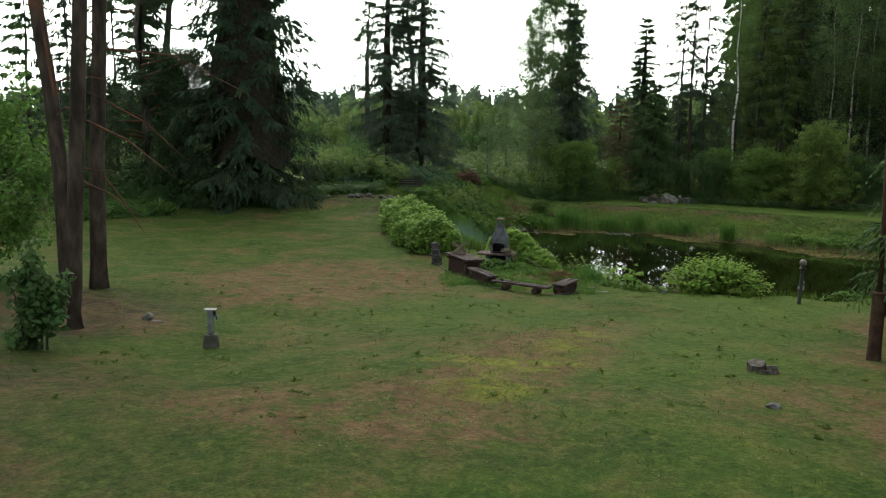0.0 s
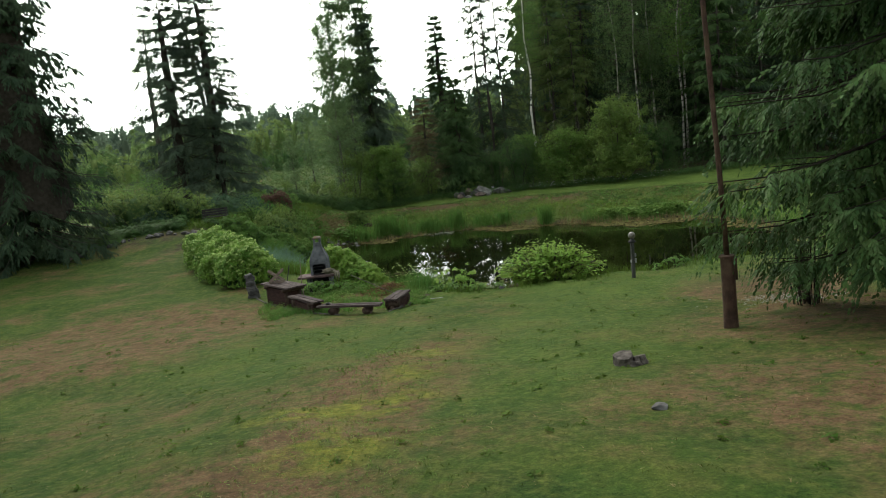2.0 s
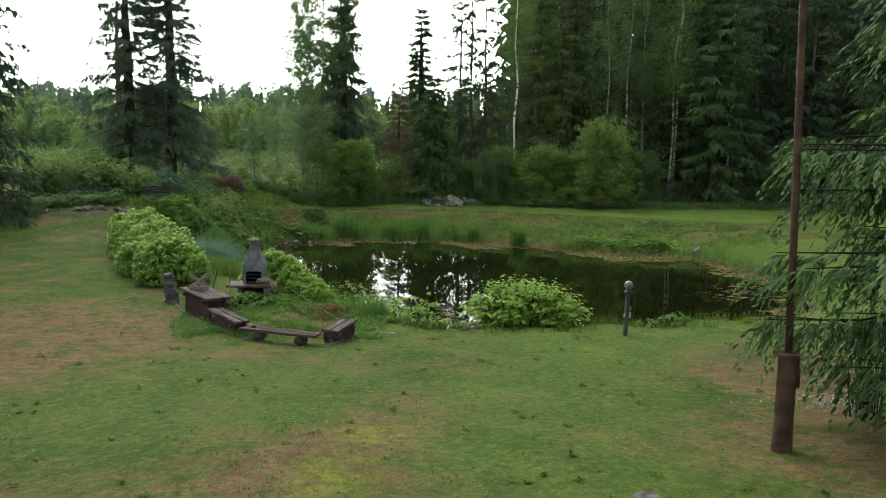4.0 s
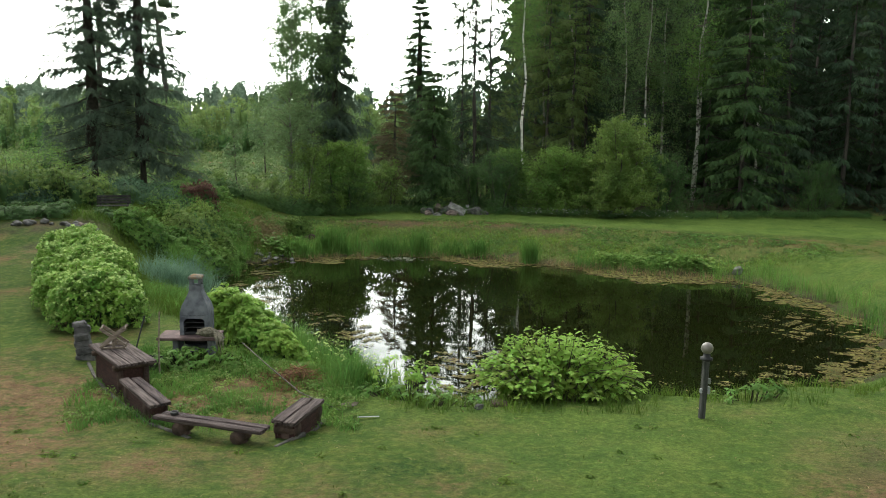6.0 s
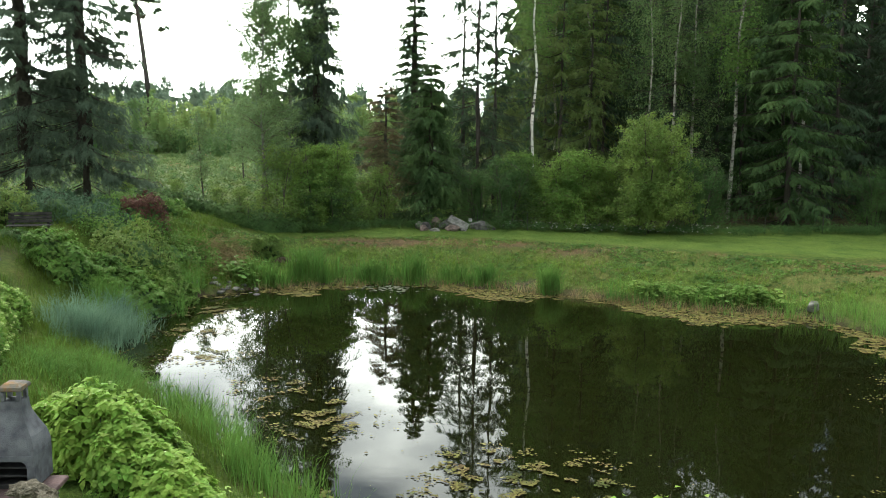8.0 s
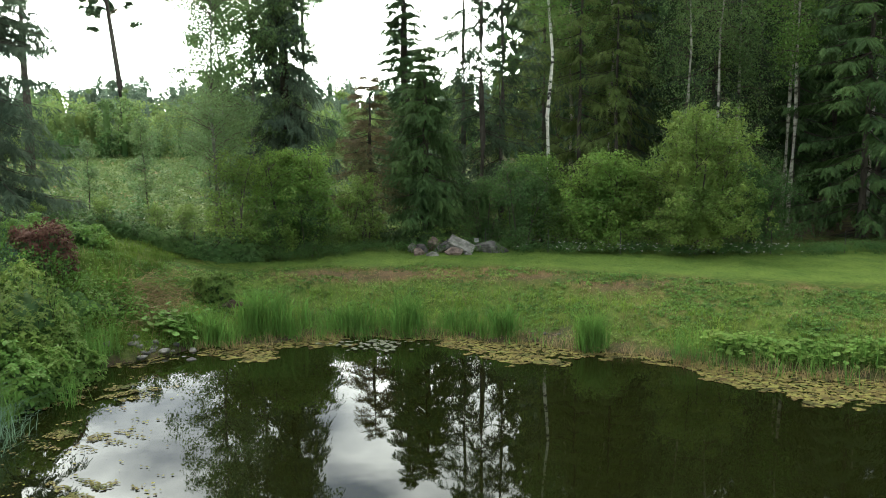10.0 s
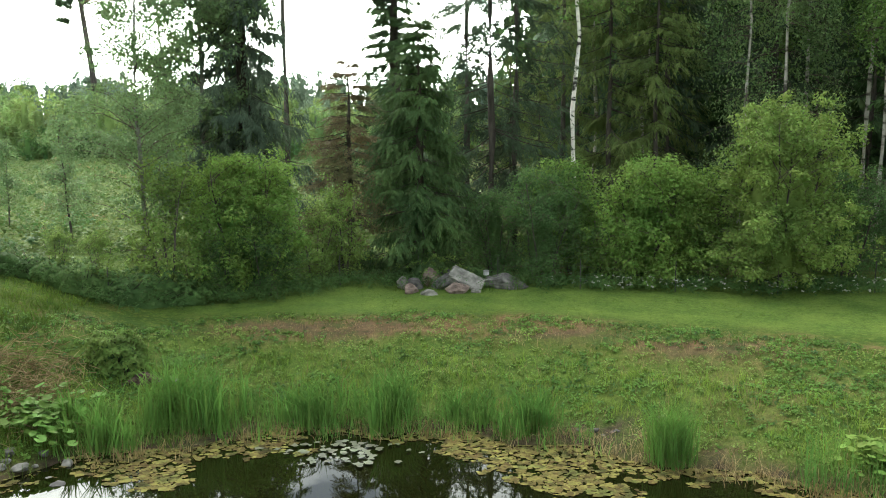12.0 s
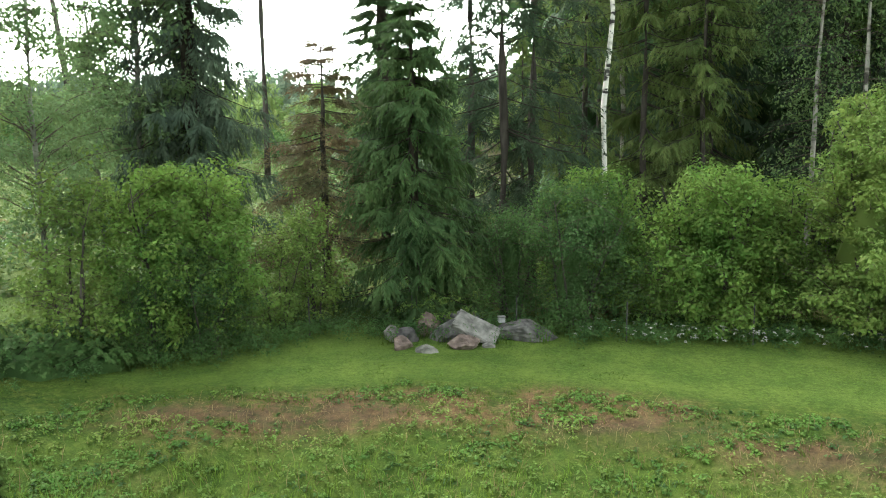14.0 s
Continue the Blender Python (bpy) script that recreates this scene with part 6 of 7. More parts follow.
def leaf_mesh(name, pos, d, nrm, size, mat):
    """Broad pointed leaves with a fold along the middle rib."""
    n_ = len(pos)
    s = unit(np.cross(d, nrm))
    up = unit(np.cross(s, d))
    L, Wd = np.asarray(size[0])[:, None], np.asarray(size[1])[:, None]
    t = pos + d * L - up * L * 0.18
    m1 = pos + d * L * 0.5 - up * Wd * 0.04
    l1, r1 = pos + d * L * 0.42 + s * Wd * 0.5 + up * Wd * 0.1, pos + d * L * 0.42 - s * Wd * 0.5 + up * Wd * 0.1
    v_ = np.stack([pos, l1, t, r1, m1], 1).reshape(-1, 3)
    i = np.arange(n_)[:, None] * 5
    f = np.concatenate([i + np.array([[0, 4, 1]]), i + np.array([[1, 4, 2]]), i + np.array([[2, 4, 3]]), i + np.array([[3, 4, 0]])])
    return mesh_of(name, v_, f, mat)


def mound_surface(path, width, height, u, th, seed, lumps, depth):
    """Points and outward normals on a lumpy long mound, at u along its line and th across it; depth sinks them in."""
    P = np.array(path, float)
    cum = np.concatenate([[0], np.cumsum(np.hypot(*np.diff(P, axis=0).T))])
    uc = np.clip(u, 0, cum[-1])
    cx, cy = np.interp(uc, cum, P[:, 0]), np.interp(uc, cum, P[:, 1])
    tang = unit(np.stack([np.interp(uc + 0.1, cum, P[:, 0]) - np.interp(uc - 0.1, cum, P[:, 0]), np.interp(uc + 0.1, cum, P[:, 1]) - np.interp(uc - 0.1, cum, P[:, 1])], 1))
    nor = np.stack([-tang[:, 1], tang[:, 0]], 1)
    over = np.clip((u - uc) / (width * 0.5), -1, 1)
    k = np.sqrt(np.maximum(0, 1 - over ** 2))
    lump = 1 + lumps * (0.55 * np.sin(u * 3.3 + 1.7 * np.sin(th * 3 + seed)) + 0.45 * np.sin(u * 1.4 + seed) + 0.5 * np.sin(u * 8.1 + th * 5 + seed) * np.sin(th * 7.0 + u * 2 + seed)) * 0.62 - depth
    off = np.sign(np.cos(th)) * np.abs(np.cos(th)) ** 0.7 * width * 0.5 * k * lump
    z = np.sin(th) ** 0.75 * height * np.sqrt(np.maximum(k, 0.0)) * lump
    x, y = cx + nor[:, 0] * off + tang[:, 0] * over * width * 0.5 * (1 - depth), cy + nor[:, 1] * off + tang[:, 1] * over * width * 0.5 * (1 - depth)
    nrm = unit(np.column_stack([nor * np.cos(th)[:, None] * k[:, None] + tang * over[:, None], np.sin(th) + 0.15]))
    return np.column_stack([x, y, ground_z(x, y) + z - 0.05]), nrm, cum[-1]


def rosettes(pos, axis_, per, leaf, rg):
    """Shoots seen from outside: per leaves round each axis, the outer ones large and hanging, the inner ones small."""
    m = len(pos)
    e1 = unit(np.cross(axis_, rg.normal(size=(m, 3))))
    e2 = np.cross(axis_, e1)
    i = np.repeat(np.arange(m), per)
    q = np.tile(np.arange(per) / per, m)
    ang = np.tile(np.arange(per) * 2.4, m) + rg.normal(0, 0.3, len(i))
    rad = e1[i] * np.cos(ang)[:, None] + e2[i] * np.sin(ang)[:, None]
    d = unit(rad + axis_[i] * (-0.25 + 0.8 * q)[:, None] - UP * 0.15 + rg.normal(0, 0.12, (len(i), 3)))
    up = unit(axis_[i] - rad * (0.35 * q)[:, None] + UP * 0.2 + rg.normal(0, 0.16, (len(i), 3)))
    sc = (1.2 - 0.6 * q) * rg.uniform(0.75, 1.2, len(i)) * rg.uniform(0.8, 1.2, m)[i]
    return pos[i] + axis_[i] * (0.035 * q)[:, None], d, up, (leaf[0] * sc, leaf[1] * sc)


def hydrangea(label, path, width, height, n_, seed, mat=None, heads=0, lumps=0.42, leaf=(0.125, 0.085), inner=0.12, name="hydrangea_bush", category="bush", core=0.2):
    """A dense leafy mound: shoots at several depths over stems and a dark mound in place of inner shade."""
    rg = np.random.default_rng(seed)
    whorled = leaf[1] > 0.45 * leaf[0]
    m = n_ // 6 if whorled else n_
    length = float(np.hypot(*np.diff(np.array(path, float), axis=0).T).sum())
    u, th = rg.uniform(-width * 0.5, length + width * 0.5, m), np.pi * (0.5 - 0.5 * np.cos(np.pi * rg.uniform(0, 1, m))) * 0.6 + rg.uniform(0, np.pi, m) * 0.4
    pos, nrm, _ = mound_surface(path, width, height, u, th, seed, lumps, inner * rg.uniform(0, 1, m) ** 1.5)
    t = thing(name, label, category)
    if whorled:
        leaves = rosettes(pos, unit(nrm * 0.75 + UP * 0.65 + rg.normal(0, 0.25, (m, 3))), 6, leaf, rg)
    else:
        sc = rg.uniform(0.6, 1.3, m)
        leaves = (pos, unit(nrm * 0.6 + np.cross(nrm, rg.normal(size=(m, 3))) * 0.9 - UP * 0.1), unit(nrm + UP * 0.6 + rg.normal(0, 0.35, (m, 3))), (leaf[0] * sc, leaf[1] * sc))
    tagged(child("foliage", leaf_mesh("foliage", *leaves, mat or M_HYDRANGEA), t), kind="stuff")
    k = rg.choice(m, 60)
    foot = pos[k].copy()
    foot[:, :2] += (np.mean(np.array(path, float), axis=0) - foot[:, :2]) * 0.3
    foot[:, 2] = ground_z(foot[:, 0], foot[:, 1]) - 0.05
    wood = tubes(foot, pos[k], np.full(60, 0.01), np.full(60, 0.005), 4)
    tagged(child("branchwork", mesh_of("branchwork", *wood, M_TWIG_AND_SHADE), t), kind="stuff")
    # dark green surface under the leaves, put in for the shade between them
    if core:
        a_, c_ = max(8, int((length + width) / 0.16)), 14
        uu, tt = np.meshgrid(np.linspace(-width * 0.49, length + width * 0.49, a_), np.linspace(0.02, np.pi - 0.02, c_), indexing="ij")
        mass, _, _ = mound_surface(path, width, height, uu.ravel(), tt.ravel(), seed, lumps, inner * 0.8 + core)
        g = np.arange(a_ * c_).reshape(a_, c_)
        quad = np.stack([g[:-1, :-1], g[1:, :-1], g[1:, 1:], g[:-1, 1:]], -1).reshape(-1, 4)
        tagged(child("shade_mound", mesh_of("shade_mound", mass, quad, M_BUSH_DARK), t), kind="stuff")
    # flower heads on the top only, their paleness also standing in for light there
    if heads:
        top = np.where(nrm[:, 2] > 0.35)[0]
        c_ = pos[rg.choice(top, heads)] + UP * 0.04
        v_ = leaf_cloud(c_, np.full(heads, 0.055), 9, (0.062, 0.052), rg, up=1.2, flat=0.5)
        tagged(child("bloom", mesh_of("bloom", *v_, M_FLOWER), t, "pale greenish flower heads"), kind="stuff")
    return t


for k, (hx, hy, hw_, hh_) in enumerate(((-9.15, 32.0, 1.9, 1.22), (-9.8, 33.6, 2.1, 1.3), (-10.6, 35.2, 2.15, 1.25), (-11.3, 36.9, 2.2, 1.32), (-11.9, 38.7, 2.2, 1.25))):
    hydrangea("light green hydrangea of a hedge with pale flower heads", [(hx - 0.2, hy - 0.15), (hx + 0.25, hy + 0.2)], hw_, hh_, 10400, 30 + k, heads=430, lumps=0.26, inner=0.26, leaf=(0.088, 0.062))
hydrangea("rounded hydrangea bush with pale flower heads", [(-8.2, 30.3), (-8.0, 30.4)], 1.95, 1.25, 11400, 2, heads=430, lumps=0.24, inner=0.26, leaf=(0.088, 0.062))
for k, (hx, hy, hw_, hh_) in enumerate(((-5.1, 29.6, 1.2, 0.85), (-4.5, 29.4, 1.6, 1.15), (-3.75, 28.75, 1.4, 0.95))):
    hydrangea("light green leafy bush behind the barbecue", [(hx - 0.2, hy + 0.05), (hx + 0.2, hy - 0.05)], hw_, hh_, 7600, 40 + k, mat=M_LIME_LEAF, lumps=0.32, leaf=(0.105, 0.074), inner=0.3)
hydrangea("dark green hydrangea bush in the bed", [(-12.4, 44.4), (-11.0, 44.7)], 1.8, 1.2, 6000, 4, mat=M_BUSH)
hydrangea("dark green hydrangea bush in the bed", [(-10.5, 44.6), (-9.9, 44.8)], 1.6, 1.15, 5000, 5, mat=M_BUSH, heads=14)
hydrangea("weedy green thicket on the bank", [(-9.9, 45.4), (-9.5, 46.6)], 1.6, 1.05, 4200, 6, mat=M_BUSH_TOP, leaf=(0.14, 0.08), inner=0.5, name="thicket")
hydrangea("low green groundcover bed behind edging stones", [(-19.4, 43.0), (-17.6, 44.4), (-16.0, 45.0)], 1.8, 0.55, 4000, 7, mat=M_BUSH_DARK, leaf=(0.1, 0.06), name="groundcover", category="plants")
hydrangea("yellow-green spiraea bush at the lawn's back", [(-20.0, 48.5), (-18.0, 48.2)], 3.0, 1.9, 6000, 8, mat=M_BUSH_LIGHT, leaf=(0.12, 0.06), inner=0.3, name="spiraea_bush")
hydrangea("yellow-green spiraea bush at the lawn's back", [(-16.9, 48.3), (-15.8, 48.0)], 2.4, 1.6, 4600, 9, mat=M_BUSH_LIGHT, leaf=(0.12, 0.06), inner=0.3, name="spiraea_bush")
hydrangea("feathery tall shrub at the lawn's back", [(-22.0, 50.5), (-20.0, 52.0)], 3.2, 2.6, 6000, 10, mat=M_BUSH, leaf=(0.12, 0.05), inner=0.4, name="shrub")
hydrangea("low spreading blue-green juniper", [(-17.2, 49.4), (-15.0, 49.8), (-13.0, 49.4)], 2.3, 1.0, 7000, 11, mat=M_JUNIPER, leaf=(0.16, 0.035), inner=0.3, name="juniper_bush", category="juniper")
hydrangea("low spreading blue-green juniper", [(-18.6, 47.6), (-17.6, 47.4)], 1.5, 0.7, 2400, 12, mat=M_JUNIPER, leaf=(0.14, 0.035), inner=0.3, name="juniper_bush", category="juniper")
hydrangea("low plants round the old bench", [(-14.2, 45.4), (-12.4, 45.5)], 0.8, 0.4, 2200, 24, mat=M_BUSH_DARK, leaf=(0.09, 0.05), inner=0.4, name="plants", category="plants")
hydrangea("green weedy growth behind the thicket", [(-12.6, 48.6), (-10.6, 49.2), (-9.8, 50.2)], 2.0, 0.9, 4200, 25, mat=M_BUSH, leaf=(0.12, 0.05), inner=0.6, name="thicket")
hydrangea("reddish brown barberry bush", [(-12.1, 50.6), (-11.6, 50.8)], 1.3, 1.1, 5500, 13, mat=M_RED, leaf=(0.08, 0.05), inner=0.25, name="barberry_bush")
hydrangea("low leafy shrub at the meadow's edge", [(-13.6, 52.6), (-12.0, 53.6)], 2.0, 0.8, 3600, 14, mat=M_BUSH, leaf=(0.11, 0.06), inner=0.4, name="shrub")
hydrangea("yellow-green rounded shrub in the bed", [(-11.1, 46.8), (-10.4, 47.0)], 2.3, 1.6, 7000, 26, mat=M_BUSH_LIGHT, leaf=(0.09, 0.055), inner=0.35, name="shrub")
hydrangea("dark low hedge of brambles and nettles along the fence", [(-14.5, 56.6), (-11.5, 56.7), (-9.3, 56.9), (-7.4, 57.8)], 1.2, 0.85, 11000, 31, mat=M_BUSH_DARK, leaf=(0.085, 0.055), inner=0.3, name="hedge", category="hedge")
hydrangea("small yellow-green shrub on the far bank", [(-7.75, 52.6), (-7.4, 52.6)], 0.95, 0.68, 3600, 15, mat=M_BUSH_LIGHT, leaf=(0.085, 0.055), inner=0.25, name="shrub")
broadleaf("young oak shrub with dark leaves below the pines", -9.35, 11.2, broadleaf_meshes(1.5, 16, crown=(0.08, 1.0), width=0.62, limbs=30, per=22, size=(0.12, 0.07), mat=M_BUSH_DARK, trunk=0.02, clump=0.16, stems=4, spread=0.3, profile=(0.9, 1.0, 0.8, 0.4)), name="shrub", category="shrub")
hydrangea("small leafy shrub at the pond's near edge", [(-1.0, 26.3), (-0.5, 26.2)], 1.2, 0.95, 420, 17, mat=M_LIME_LEAF, leaf=(0.11, 0.07), inner=0.7, core=0.0, name="shrub")
hydrangea("small leafy plants at the pond's near edge", [(-1.5, 25.6), (-0.4, 25.1), (0.4, 25.0)], 0.6, 0.26, 380, 18, mat=M_BUSH, leaf=(0.09, 0.06), inner=0.4, core=0.0, name="plants", category="plants")
hydrangea("low leafy plants beside the lamp post", [(4.9, 25.6), (5.6, 25.8)], 0.6, 0.32, 170, 19, mat=M_BUSH, leaf=(0.11, 0.07), inner=0.4, core=0.0, name="plants", category="plants")
hydrangea("weeds under the barbecue worktop", [(-5.4, 26.95), (-4.2, 27.0)], 0.7, 0.34, 900, 20, mat=M_BUSH, leaf=(0.09, 0.06), inner=0.5, core=0.0, name="weeds", category="plants")
hydrangea("leafy sapling at the pole spruce's foot", [(5.95, 17.25), (6.0, 17.3)], 0.7, 1.5, 500, 21, mat=M_BUSH_DARK, leaf=(0.09, 0.05), inner=0.6, core=0.0, name="sapling", category="sapling")
hydrangea("dark shrubs behind the pines", [(-24, 40.5), (-26.5, 38.5), (-29, 36.5)], 3.0, 2.2, 7000, 22, mat=M_BUSH_DARK, leaf=(0.14, 0.08), inner=0.4, name="shrub")
hydrangea("ferns and shrubs at the lawn's edge", [(-24.5, 36.8), (-27, 33.5)], 2.0, 0.8, 3000, 23, mat=M_BUSH, leaf=(0.18, 0.05), inner=0.4, name="ferns", category="ferns")


# the big-leaved knotweed bush at the near shore: stems with leaves one by one
def knotweed(x, y, rx, ry, h, stems_, seed, single):
    rg = np.random.default_rng(seed)
    t = thing("knotweed_bush", "large bright green knotweed bush with broad leaves at the shore", "bush")
    a, r_ = rg.uniform(0, 2 * np.pi, stems_), np.sqrt(rg.uniform(0, 1, stems_))
    fx, fy = x + np.cos(a) * r_ * rx * 0.42, y + np.sin(a) * r_ * ry * 0.42
    foot = np.column_stack([fx, fy, ground_z(fx, fy) - 0.05])
    top_z = gz(x, y) + h * (1 - 0.62 * r_ ** 2.2) * rg.uniform(0.8, 1.08, stems_)
    tip = np.column_stack([x + np.cos(a) * r_ * rx * 1.02, y + np.sin(a) * r_ * ry * 1.02, top_z])
    mid = foot + (tip - foot) * 0.55 + UP * (0.16 * h * (0.4 + r_))[:, None]
    tagged(child("branchwork", mesh_of("branchwork", *join(tubes(foot, mid, np.full(stems_, 0.013), np.full(stems_, 0.009), 5), tubes(mid, tip, np.full(stems_, 0.009), np.full(stems_, 0.003), 4)), M_TWIG), t), kind="stuff")
    per = 26
    i = np.repeat(np.arange(stems_), per)
    q = np.tile(np.linspace(0.22, 1.02, per), stems_)[:, None] + rg.normal(0, 0.015, (len(i), 1))
    p = (1 - q) ** 2 * foot[i] + 2 * q * (1 - q) * mid[i] + q ** 2 * tip[i]
    ang = rg.uniform(0, 2 * np.pi, len(i))
    d = unit(np.column_stack([np.cos(ang), np.sin(ang), rg.uniform(-0.35, 0.25, len(i))]))
    p = p + d * rg.uniform(0.02, 0.10, len(i))[:, None]
    up = unit(UP[None] + rg.normal(0, 0.3, (len(i), 3)) + d * 0.15)
    sc = rg.uniform(0.65, 1.2, len(i)) * np.interp(q[:, 0], [0.2, 0.7, 1.0], [1.0, 1.1, 0.6])
    order = np.argsort(-(p[:, 2] - 0.35 * (p[:, 1] - y)))
    near, rest = order[:single], order[single:]
    tagged(child("foliage", leaf_mesh("foliage", p[rest], d[rest], up[rest], (0.15 * sc[rest], 0.1 * sc[rest]), M_KNOT), t), kind="stuff")
    one = leaf_mesh("leaf", np.zeros((1, 3)), np.array([[0, 1.0, 0]]), np.array([[0, 0, 1.0]]), (np.array([0.15]), np.array([0.1])), M_KNOT)
    for k in near:
        s = np.cross(d[k], up[k])
        s /= np.linalg.norm(s)
        u_ = np.cross(s, d[k])
        ob = child("leaf", one, t)
        mt = Matrix(((s[0], d[k][0], u_[0], p[k][0]), (s[1], d[k][1], u_[1], p[k][1]), (s[2], d[k][2], u_[2], p[k][2]), (0, 0, 0, 1)))
        ob.matrix_basis = mt @ Matrix.Diagonal((sc[k], sc[k], sc[k], 1))
    return t


# ---- grasses, reeds and floating leaves ----


def grass(name, label, category, xy, length, width, lean, mat, rg, spread=0.25, sink=0.02, floor=None):
    g = ground_z(xy[:, 0], xy[:, 1])
    if floor is not None:
        g = np.maximum(g, floor)
    pos = np.column_stack([xy, g - sink])
    n_ = len(xy)
    d = unit(np.column_stack([rg.normal(0, spread, n_), rg.normal(0, spread, n_), np.ones(n_)]))
    v_, f_ = blades(pos, d, length * rg.uniform(0.55, 1.25, n_), width * rg.uniform(0.7, 1.3, n_), lean * rg.uniform(0, 1.6, n_), rg)
    return tagged(new(name, mesh_of(name, v_, f_, mat)), label, category, kind="stuff")


def clumps(centres, per, radius, rg):
    i = np.repeat(np.arange(len(centres)), per)
    return centres[i] + rg.normal(0, radius, (len(i), 2))


def scatter(n_, x0, x1, y0, y1, rg, keep=None):
    xy = np.column_stack([rg.uniform(x0, x1, n_), rg.uniform(y0, y1, n_)])
    return xy if keep is None else xy[keep(xy[:, 0], xy[:, 1])]


rg = np.random.default_rng(111)
# mown lawn: short tufts and leafy weeds near the camera's way
xy = clumps(scatter(7500, -14, 9, 7.5, 25, rg, lambda x, y: shore_distance(x, y) > 3.2), 5, 0.035, rg)
grass("lawn_tufts", "short green tufts in the mown lawn", "grass", xy, 0.055, 0.011, 0.5, M_LAWN_BLADE, rg, 0.55)
xy = clumps(scatter(2600, -14, 9, 7.5, 25, rg, lambda x, y: shore_distance(x, y) > 3.2), 4, 0.03, rg)
grass("dry_lawn_tufts", "dry straw-coloured tufts in the lawn", "grass", xy, 0.05, 0.009, 0.7, M_STRAW, rg, 0.7)
c = on_ground(scatter(220, -14, 8, 7.5, 24, rg, lambda x, y: shore_distance(x, y) > 3.4), 0.02)
v = leaf_cloud(c, rg.uniform(0.04, 0.13, len(c)), 14, (0.06, 0.035), rg, up=1.6, flat=0.2)
tagged(new("lawn_weeds", mesh_of("lawn_weeds", *v, M_GRASS)), "flat leafy weeds and clover in the lawn", "weeds", kind="stuff")
xy = clumps(np.column_stack([rg.normal(-1.5, 0.55, 1100), rg.uniform(9, 17, 1100)]), 6, 0.04, rg)
grass("mossy_lawn_tufts", "yellow-green tufts and moss in the worn lawn", "grass", xy, 0.05, 0.012, 0.5, M_BUSH_LIGHT, rg, 0.6)
# the near bank
xy = clumps(scatter(2600, -9, 9, 23.5, 33, rg, lambda x, y: (shore_distance(x, y) > 0.05) & (shore_distance(x, y) < 3.7)), 8, 0.07, rg)
grass("near_bank_grass", "long green grass on the near bank", "grass", xy, 0.3, 0.011, 0.35, M_GRASS, rg, 0.25)
xy = clumps(scatter(1900, -6.3, -1.4, 23.4, 28.2, rg, lambda x, y: np.sin(x * 3.1 + y) * np.sin(y * 2.7 - x) + 0.35 * np.maximum(y - 25.6, 0) > -0.1), 9, 0.06, rg)
grass("patio_weeds", "light green weeds growing through the sandy fire place", "weeds", xy, 0.19, 0.012, 0.3, M_REED, rg, 0.3)
c = on_ground(scatter(900, -6.0, -1.4, 23.6, 28.0, rg, lambda x, y: np.sin(x * 2.3 - y) * np.sin(y * 1.9 + x) + 0.3 * np.maximum(y - 25.2, 0) > rg.normal(0.0, 0.3, len(x))), 0.06)
v = leaf_cloud(c, rg.uniform(0.06, 0.16, len(c)), 16, (0.05, 0.034), rg, up=1.0, flat=0.7)
tagged(new("patio_herbs", mesh_of("patio_herbs", *v, M_BUSH_LIGHT)), "light green leafy herbs in the sandy fire place", "herbs", kind="stuff")
# the bank below the hedge and the left shore
xy = clumps(scatter(2600, -13, -4, 31, 50, rg, lambda x, y: (shore_distance(x, y) > 0) & (shore_distance(x, y) < 3.6)), 10, 0.09, rg)
grass("left_bank_grass", "tall green grass on the bank below the hedge", "grass", xy, 0.5, 0.012, 0.5, M_GRASS, rg, 0.22)
xy = clumps(np.column_stack([rg.normal(-9.8, 0.5, 80), rg.normal(41.7, 0.7, 80)]), 46, 0.15, rg)
grass("bluish_grass", "bluish green ornamental grass on the bank", "grass", xy, 1.05, 0.016, 0.45, M_SEDGE, rg, 0.2)
xy = clumps(np.column_stack([rg.normal(-1.75, 0.3, 26), rg.normal(26.6, 0.5, 26)]), 30, 0.1, rg)
grass("bluish_grass", "long green grass beside the brushwood", "grass", xy, 0.8, 0.015, 0.4, M_REED, rg, 0.2)
xy = clumps(np.column_stack([rg.normal(-7.6, 0.7, 120), rg.normal(35.9, 1.5, 120)]), 34, 0.16, rg)
grass("bank_tussocks", "long fresh green grass tussocks below the hedge", "grass", xy, 0.6, 0.014, 0.5, M_REED, rg, 0.28)
xy = clumps(strip([(-10.6, 43.5), (-10.4, 45.2), (-10.0, 46.6), (-9.4, 47.4)], 1.0, 60, rg), 44, 0.14, rg)
grass("sedge", "tall arching sedge at the water's edge", "sedge", xy, 1.15, 0.016, 0.45, M_REED, rg, 0.16, floor=WATER_Z)
xy = clumps(scatter(5200, -21, -9.5, 43.0, 56, rg, lambda x, y: (shore_distance(x, y) > 1.2) & (y > 43.5 - 0.35 * (x + 13)) & (np.sin(x * 1.7 + y) * np.sin(y * 1.3 - x) > rg.normal(-0.45, 0.3, len(x)))), 7, 0.1, rg)
grass("bed_grass", "uneven green grass and weeds between the garden shrubs", "grass", xy, 0.3, 0.016, 0.5, M_GRASS, rg, 0.35)
